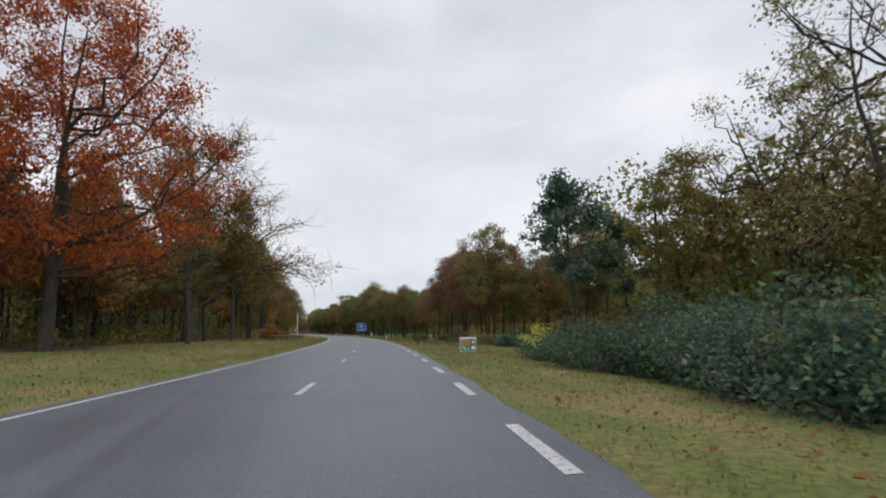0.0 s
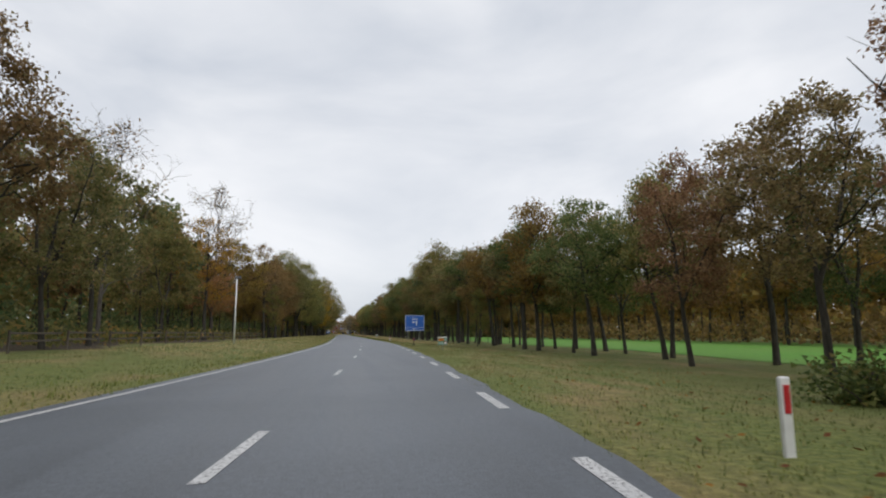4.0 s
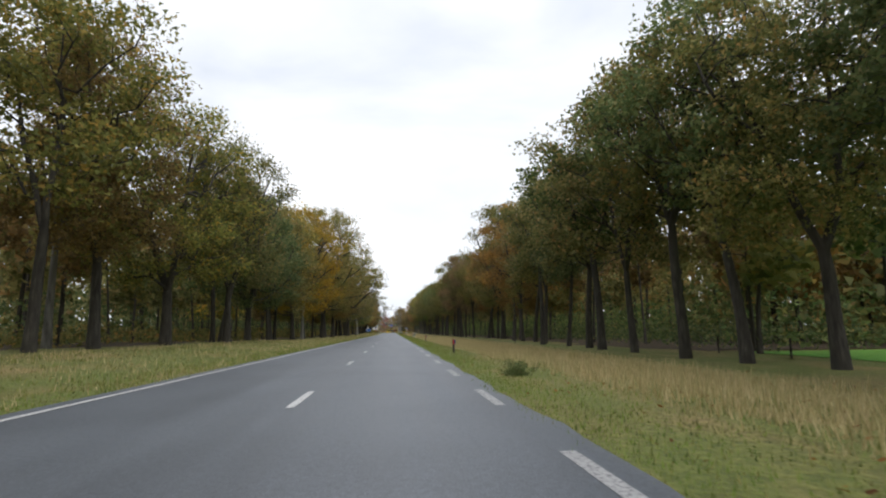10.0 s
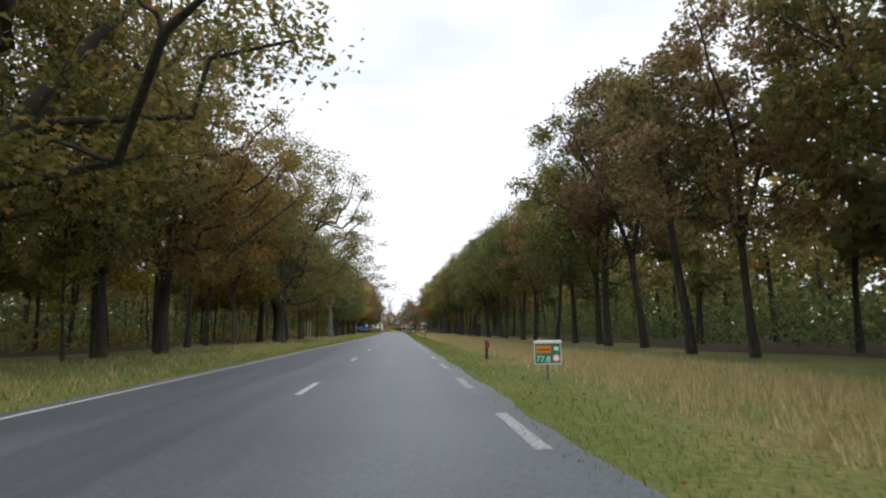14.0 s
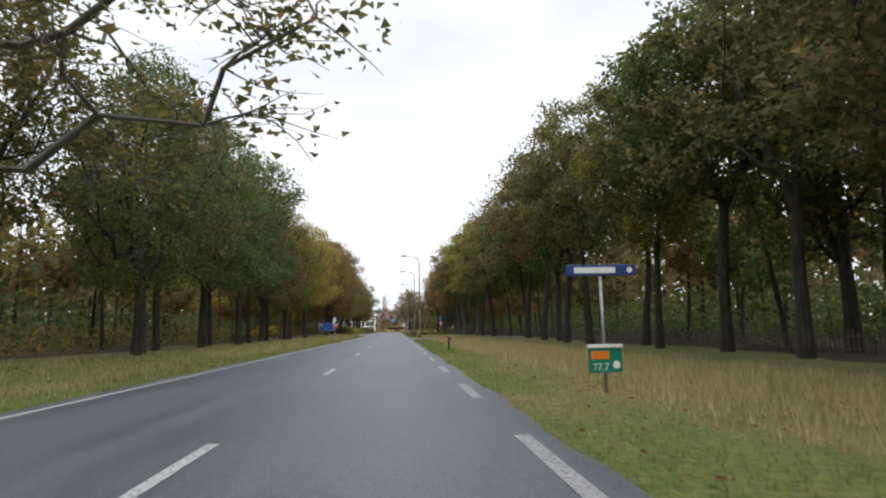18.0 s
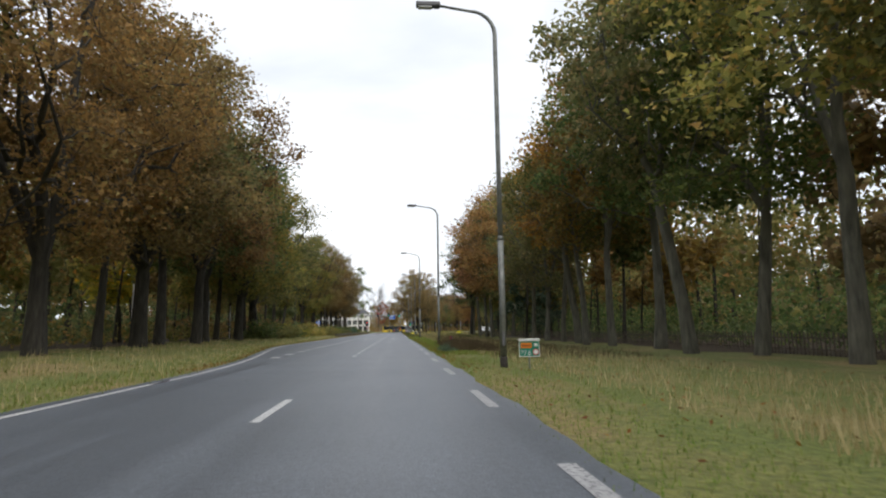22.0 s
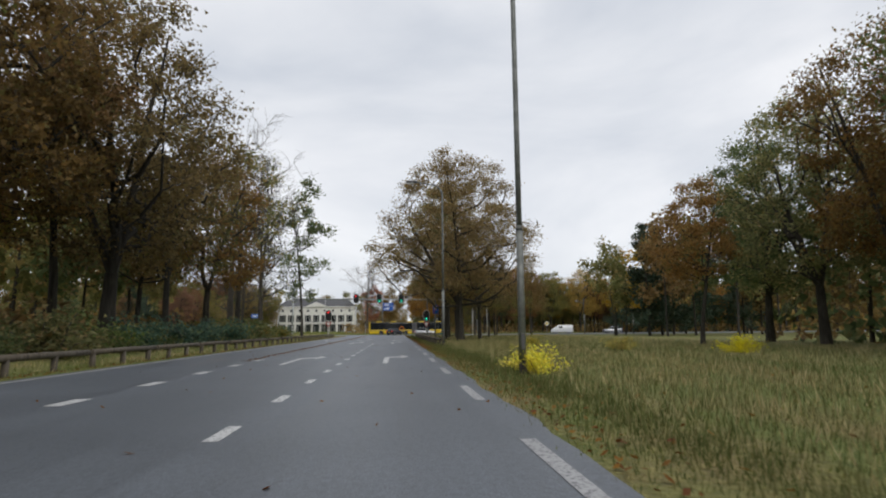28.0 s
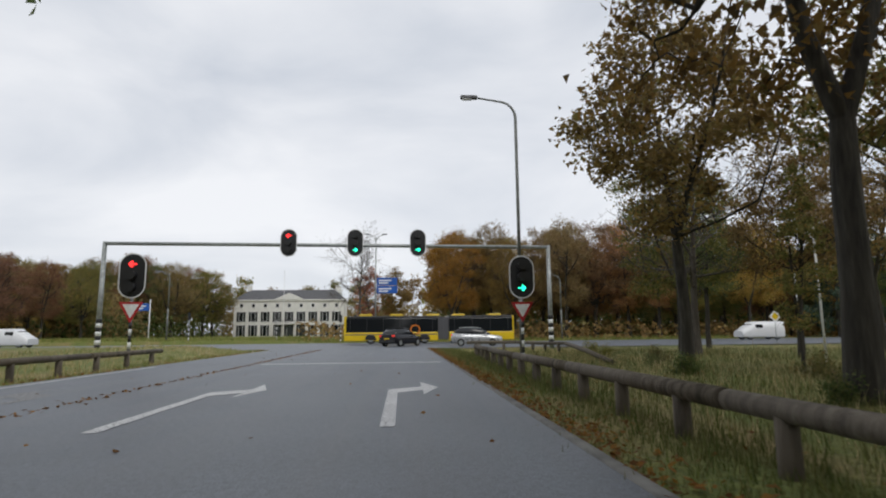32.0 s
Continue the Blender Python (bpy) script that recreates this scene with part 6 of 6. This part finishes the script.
# ---- traffic signals ----
def signal_head(parent, x, y, z, lit, arrow_flip, h=1.95, w=1.15):
    """A black backing board with a pale rim and three lenses; z is its middle."""
    r = w / 2
    b_ = part("backing_board", plate(round_rect(x - r, x + r, z - h / 2, z + h / 2, r * 0.98, 8), y - 0.03, y), BLACK, parent, "black rounded backing board")
    part("rim", frame_ring(round_rect(x - r, x + r, z - h / 2, z + h / 2, r * 0.98, 8), round_rect(x - r + 0.05, x + r - 0.05, z - h / 2 + 0.05, z + h / 2 - 0.05, (r - 0.05) * 0.98, 8), y - 0.04, y - 0.03), WHITE, b_, "pale rim")
    for k in range(3):
        zz = z + (1 - k) * 0.5
        part("visor", rod((x, y - 0.32, zz + 0.0), (x, y - 0.03, zz), 0.2, 0.2, 16), BLACK, b_) if k != {"red": 0, "green": 2}[lit] else None
        if k == {"red": 0, "green": 2}[lit]:
            m, f = (LIT_RED if lit == "red" else LIT_GREEN), arrow_flip
            part("lens", plate(disc(x, zz, 0.19, 16), y - 0.036, y - 0.03), BLACK, b_)
            part("lit_arrow", plate([(x - f * 0.17, zz - 0.028), (x + f * 0.06, zz - 0.028), (x - f * 0.02, zz - 0.11), (x + f * 0.05, zz - 0.15), (x + f * 0.19, zz), (x + f * 0.05, zz + 0.15), (x - f * 0.02, zz + 0.11),
                                     (x + f * 0.06, zz + 0.028), (x - f * 0.17, zz + 0.028)][::(1 if f > 0 else -1)], y - 0.044, y - 0.036), m, b_, "lit arrow")


def banded_foot(parent, x, y, top, r, bands=5):
    for k in range(bands):
        part("band", rod((x, y, top - 0.28 * (k + 1)), (x, y, top - 0.28 * k), r, r, 12), BLACK if k % 2 == 0 else WHITE, parent)


t = thing("signal_gantry", 0, 569, "pale steel gantry across the lanes with three traffic lights", "traffic light", z=0)
GX0, GX1, GZ = -20.1, 10.7, 7.45
part("beam", rod((GX0, 0, GZ), (GX1, 0, GZ - 0.25), 0.13, 0.12, 12), STEEL, t)
for x in (GX0, GX1):
    top = GZ if x < 0 else GZ - 0.25
    part("leg", rod((x, 0, -0.3), (x, 0, top + 0.12), 0.17, 0.14, 12), STEEL, t)
    banded_foot(t, x, 0, 2.3, 0.178, 7)
for x, lit, f in ((-7.7, "red", -1), (-3.1, "green", 1), (1.3, "green", 1)):
    head = tagged(new("signal"), "")
    head.parent = t
    signal_head(head, x, -0.18, GZ + 0.02, lit, f)
for s, y, lit, f in ((-11.4, 554.5, "red", -1), (5.6, 554.6, "green", 1)):
    t = thing("traffic_light", s, y, "traffic light with black board above a give way sign", "traffic light", "traffic lights")
    part("pole", rod((0, 0, -0.3), (0, 0, 4.6), 0.06, 0.055, 12), STEEL, t)
    banded_foot(t, 0, 0, 1.75, 0.066, 6)
    signal_head(t, 0, -0.1, 3.75, lit, f)
    give_way_sign(t, 2.3, 0.52, -0.07)
for s, y in ((-15.5, 583 + 19), (-7.6, 602.5), (-5.7, 602), (-26, 601.5)):
    t = thing("banded_pole", s, y, "black and white banded traffic light pole across the junction", "traffic light", "banded poles")
    part("pole", rod((0, 0, -0.3), (0, 0, 3.4), 0.06, 0.06, 10), STEEL, t)
    banded_foot(t, 0, 0, 1.9, 0.068, 6)
    part("lamp_box", box(-0.16, 0.16, -0.1, 0.1, 2.6, 3.5, 0.04), BLACK, t)

# tall pole on the island with direction boards
t = thing("direction_pole", -3.2, 587 + 15, "tall steel lamp pole carrying blue direction boards", "road sign")
part("pole", rod((0, 0, -0.3), (0, 0, 13.5), 0.13, 0.07, 12), STEEL, t)
banded_foot(t, 0, 0, 3.2, 0.14, 9)
for f in (-1, 1):
    part("arm", pipe([(0, 0, 13.0), (f * 0.35, 0, 13.6), (f * 1.1, 0, 13.85)], [0.05, 0.045, 0.04], 8), STEEL, t)
    part("lamp_head", box(f * 1.1 - 0.35, f * 1.1 + 0.35, -0.1, 0.1, 13.82, 13.95, 0.03), GREY, t)
for z in (6.2, 7.25):
    b_ = part("board", box(0.15, 2.75, -0.2, -0.16, z, z + 0.95, 0.01), BLUE, t, "blue direction board")
    part("text_bar", box(0.4, 2.0, -0.205, -0.2, z + 0.5, z + 0.68), WHITE, b_)
    part("text_bar", box(0.4, 1.6, -0.205, -0.2, z + 0.2, z + 0.36), WHITE, b_)
t = thing("direction_sign", -38.5, 617, "blue direction board on a pale pole across the junction", "road sign", z=-0.1)
part("pole", rod((1.1, 0, -0.3), (1.1, 0, 6.6), 0.09, 0.07, 10), WHITE, t)
b_ = part("board", box(-1.5, 1.0, -0.05, -0.02, 4.9, 6.0, 0.01), BLUE, t)
part("text_bar", box(-1.2, 0.5, -0.055, -0.05, 5.5, 5.7), WHITE, b_)
part("text_bar", box(-1.2, 0.1, -0.055, -0.05, 5.15, 5.35), WHITE, b_)
t = thing("priority_sign", 33.5, 578, "yellow diamond priority sign on a thin post", "road sign", z=0)
part("post", rod((0, 0, -0.3), (0, 0, 2.2), 0.03, 0.03, 8), STEEL, t)
b_ = part("plate", plate([(0, 1.75), (0.55, 2.3), (0, 2.85), (-0.55, 2.3)], -0.05, -0.03), WHITE, t)
part("face", plate([(0, 1.95), (0.36, 2.3), (0, 2.65), (-0.36, 2.3)], -0.055, -0.05), YELLOW, b_, "yellow diamond")


# ---- vehicles ----
def wheel(parent, x, y, r, w):
    o = part("wheel", rod((x - w / 2, y, r), (x + w / 2, y, r), r, r, 20), RUBBER, parent)
    part("rim", rod((x - w / 2 - 0.01, y, r), (x + w / 2 + 0.01, y, r), r * 0.62, r * 0.62, 14), STEEL, o)


def loft(sections, m, name, parent, label=""):
    """A closed body through cross sections, each (y, half width at foot, half width at top, z0, z1)."""
    bm = bmesh.new()
    rings = []
    for y, a, b_, z0, z1 in sections:
        zm = z0 + (z1 - z0) * 0.55
        prof = [(-a * 0.94, z0), (-a, z0 + 0.12), (-a, zm), (-b_, z1 - 0.05), (-b_ * 0.9, z1), (b_ * 0.9, z1), (b_, z1 - 0.05), (a, zm), (a, z0 + 0.12), (a * 0.94, z0)]
        rings.append([bm.verts.new((x, y, z)) for x, z in prof])
    for p, q in zip(rings[:-1], rings[1:]):
        for k in range(10):
            bm.faces.new((p[k], p[(k + 1) % 10], q[(k + 1) % 10], q[k])).smooth = True
    bm.faces.new(rings[0][::-1])
    bm.faces.new(rings[-1])
    bmesh.ops.recalc_face_normals(bm, faces=bm.faces)
    return part(name, bm, m, parent, label)


def car(s, y, turn, paint, label, van=False, z=None):
    t = thing("van" if van else "car", s, y, label, "van" if van else "car", "vehicles", turn, z)
    if van:
        loft([(-2.5, 0.93, 0.86, 0.3, 1.95), (-2.3, 0.97, 0.9, 0.25, 2.02), (0.9, 0.97, 0.88, 0.25, 2.02), (1.5, 0.97, 0.86, 0.25, 1.55), (2.3, 0.95, 0.85, 0.28, 1.05), (2.5, 0.9, 0.8, 0.32, 0.95)], paint, "body", t)
        part("windscreen", box(-0.75, 0.75, 1.05, 1.35, 1.2, 1.75, 0.03), GLASS, t)
        for x in (-1, 1):
            part("side_window", box(x * 0.93 - 0.03, x * 0.93 + 0.03, 0.1, 0.95, 1.15, 1.7, 0.02), GLASS, t)
        wy, wr = 1.6, 0.34
    else:
        loft([(-2.2, 0.82, 0.76, 0.42, 1.0), (-2.05, 0.9, 0.82, 0.28, 1.1), (-1.2, 0.91, 0.84, 0.22, 1.06), (1.0, 0.91, 0.84, 0.22, 0.98), (2.0, 0.88, 0.78, 0.25, 0.85), (2.2, 0.78, 0.68, 0.35, 0.72)], paint, "body", t)
        loft([(-1.95, 0.74, 0.6, 0.98, 1.15), (-1.5, 0.76, 0.62, 0.95, 1.5), (-0.3, 0.77, 0.63, 0.95, 1.56), (0.5, 0.76, 0.6, 0.95, 1.45), (1.15, 0.72, 0.55, 0.9, 1.05)], GLASS, "cabin", t, "dark glazed cabin")
        loft([(-1.45, 0.6, 0.55, 1.47, 1.53), (-0.3, 0.62, 0.57, 1.5, 1.585), (0.4, 0.6, 0.54, 1.42, 1.49)], paint, "roof", t)
        for x in (-1, 1):
            part("tail_light", box(x * 0.68 - 0.14, x * 0.68 + 0.14, -2.2, -2.08, 0.82, 1.0, 0.02), LIT_TAIL, t, "red tail light")
            part("mirror", box(x * 0.98 - 0.1, x * 0.98 + 0.1, 0.75, 0.9, 0.98, 1.12, 0.03), paint, t)
        part("number_plate", box(-0.26, 0.26, -2.215, -2.195, 0.62, 0.73), YELLOW, t, "plain yellow number plate")
        part("bumper", box(-0.82, 0.82, -2.24, -2.05, 0.3, 0.5, 0.04), BLACK, t)
        wy, wr = 1.35, 0.32
    for x in (-0.8, 0.8):
        for yy in (-wy, wy):
            wheel(t, x, yy, wr, 0.22)
    return t


car(0.1, 581, -35, CAR_DARK, "dark hatchback turning at the junction", z=0)
car(6.6, 578.5, -95, CAR_SILVER, "silver estate car waiting at the junction", z=0)
car(41, 600 - 8, 90, CAR_WHITE, "white van on the crossing road", True, 0)
car(-42, 594, -90, CAR_WHITE, "white van on the crossing road", True, 0)
car(53, 590, 90, CAR_SILVER, "silver car on the crossing road", z=0)
car(-27.5, 358, 90, YELLOW, "yellow van parked behind the trees", True)

# articulated bus on the crossing road, its front to the left
t = thing("articulated_bus", 3.2, 592.5, "yellow articulated city bus with dark windows and black roof edge", "bus", z=0)
L0, L1 = -9.2, 9.2
for name, a, b_ in (("front_body", L0, 0.9), ("rear_body", 2.1, L1)):
    part(name, box(a, b_, -1.27, 1.27, 0.32, 1.25, 0.08), YELLOW, t)
    part("roof", box(a + 0.05, b_ - 0.05, -1.22, 1.22, 2.72, 2.98, 0.1), BLACK, t, "dark roof edge")
    part("window_band", box(a + 0.02, b_ - 0.02, -1.255, 1.255, 1.24, 2.74, 0.05), GLASS, t, "dark window band")
    n_ = 6 if a < 0 else 4
    for k in range(n_):
        x = a + 0.6 + (b_ - a - 1.2) * k / (n_ - 1)
        part("window_post", box(x - 0.03, x + 0.03, -1.268, -1.25, 1.24, 2.72), BLACK, t)
part("front_frame", box(L0 - 0.06, L0 + 0.22, -1.26, 1.26, 0.32, 2.98, 0.06), YELLOW, t)
part("windscreen", box(L0 - 0.08, L0 + 0.02, -1.1, 1.1, 1.1, 2.6, 0.03), GLASS, t)
part("rear_frame", box(L1 - 0.15, L1 + 0.05, -1.26, 1.26, 0.32, 2.98, 0.06), YELLOW, t)
part("sill_stripe", box(L0 + 0.1, 0.85, -1.285, -1.27, 0.95, 1.05), GREY, t)
bm = bmesh.new()
for k in range(8):
    box(0.92 + 0.145 * k, 1.03 + 0.145 * k, -1.2, 1.2, 0.45, 2.85, 0.02, bm)
part("bellows", bm, GREY, t, "grey folded bellows")
for x in (-7.0, -3.6, 0.4, 3.2, 7.2):
    part("roof_pod", box(x - 0.7, x + 0.7, -0.9, 0.9, 2.97, 3.2, 0.08), YELLOW, t, "yellow roof pod")
part("logo_patch", frame_ring(disc(-1.6, 1.5, 0.55), disc(-1.6, 1.5, 0.42), -1.285, -1.27), ORANGE, t, "orange ring emblem")
for x in (-6.4, -0.6, 5.6):
    for yy in (-1.12, 1.12):
        o = part("wheel", rod((x, yy - 0.14, 0.48), (x, yy + 0.14, 0.48), 0.48, 0.48, 20), RUBBER, t)
        part("rim", rod((x, yy - 0.15, 0.48), (x, yy + 0.15, 0.48), 0.28, 0.28, 14), STEEL, o)
    part("wheel_arch", plate([(x + 0.62 * math.cos(radians(a)), 0.42 + 0.62 * math.sin(radians(a))) for a in range(0, 181, 15)], -1.278, -1.268), BLACK, t)

# ---- white country house beyond the junction ----
t = thing("country_house", -34.5, 707, "white plastered country house with dark shutters and slate roof", "house", z=-0.4)
W, D, EAVE, RIDGE = 16.6, 11.0, 11.6, 15.4
part("front_wall", box(-W, W, 0, 0.4, 0, EAVE), PLASTER, t)
for x in (-W, W - 0.4):
    part("side_wall", box(x, x + 0.4, 0.4, D - 0.4, 0, EAVE), PLASTER, t)
part("rear_wall", box(-W, W, D - 0.4, D, 0, EAVE), PLASTER, t)
part("cornice", box(-W - 0.35, W + 0.35, -0.4, D + 0.4, EAVE, EAVE + 0.45, 0.08), PLASTER, t)
bm = bmesh.new()
q = [bm.verts.new(v) for v in ((-W - 0.3, -0.35, EAVE + 0.45), (W + 0.3, -0.35, EAVE + 0.45), (W + 0.3, D + 0.35, EAVE + 0.45), (-W - 0.3, D + 0.35, EAVE + 0.45), (-W + 3.2, D / 2, RIDGE), (W - 3.2, D / 2, RIDGE))]
for f in ((0, 1, 5, 4), (1, 2, 5), (2, 3, 4, 5), (3, 0, 4)):
    bm.faces.new([q[k] for k in f])
r_ = part("roof", bm, SLATE, t, "dark slate hipped roof")
for x in (-W + 2.6, W - 3.2):
    part("chimney", box(x, x + 1.1, D / 2 - 0.6, D / 2 + 0.6, EAVE + 1.5, RIDGE + 1.4, 0.04), PLASTER, r_)
bm = plate([(-4.6, EAVE + 0.45), (4.6, EAVE + 0.45), (0, EAVE + 2.5)], -0.5, 2.5)
part("pediment", bm, PLASTER, r_, "white pediment")
SHUTTER = plain("shutter_black_green", (0.016, 0.022, 0.02), 0.6)
for k in range(9):
    x = -14.4 + 3.6 * k
    for z0, z1, w in ((0.9, 4.3, 0.62), (5.3, 8.3, 0.62), (9.6, 10.8, 0.5)):
        o = part("window", box(x - w, x + w, -0.06, 0.05, z0, z1), GLASS, t)
        part("frame", frame_ring([(x - w, z0), (x + w, z0), (x + w, z1), (x - w, z1)], [(x - w + 0.09, z0 + 0.09), (x + w - 0.09, z0 + 0.09), (x + w - 0.09, z1 - 0.09), (x - w + 0.09, z1 - 0.09)], -0.11, -0.06), WHITE, o)
        part("sill", box(x - w - 0.1, x + w + 0.1, -0.22, 0, z0 - 0.14, z0), PLASTER, o)
        if z1 < 9:
            for f in (-1, 1):
                part("shutter", box(x + f * (w + 0.36) - 0.33, x + f * (w + 0.36) + 0.33, -0.12, -0.03, z0, z1, 0.02), SHUTTER, o, "dark open shutter")
for x in (-3.2, 0.4, 4.0):
    part("porch_arch", plate([(x - 0.7, 0)] + [(x + 0.7 * math.cos(radians(a)), 3.2 + 0.7 * math.sin(radians(a))) for a in range(180, -1, -20)] + [(x + 0.7, 0)], -0.62, -0.5), SHUTTER, t)
part("balcony", box(-4.8, 5.6, -1.3, 0, 4.5, 4.75, 0.05), PLASTER, t)
for k in range(22):
    x = -4.7 + 10.2 * k / 21
    part("baluster", box(x - 0.035, x + 0.035, -1.25, -1.18, 4.75, 5.6), GREY, t)
part("balcony_rail", box(-4.8, 5.6, -1.28, -1.16, 5.6, 5.7), GREY, t)
for x in (-4.6, -1.4, 2.2, 5.4):
    part("porch_column", rod((x, -1.1, 0), (x, -1.1, 4.5), 0.2, 0.17, 12), PLASTER, t)
t = thing("flagpole", -22.5, 640, "tall thin white flagpole", "pole")
part("pole", rod((0, 0, -0.3), (0, 0, 13), 0.07, 0.04, 10), WHITE, t)
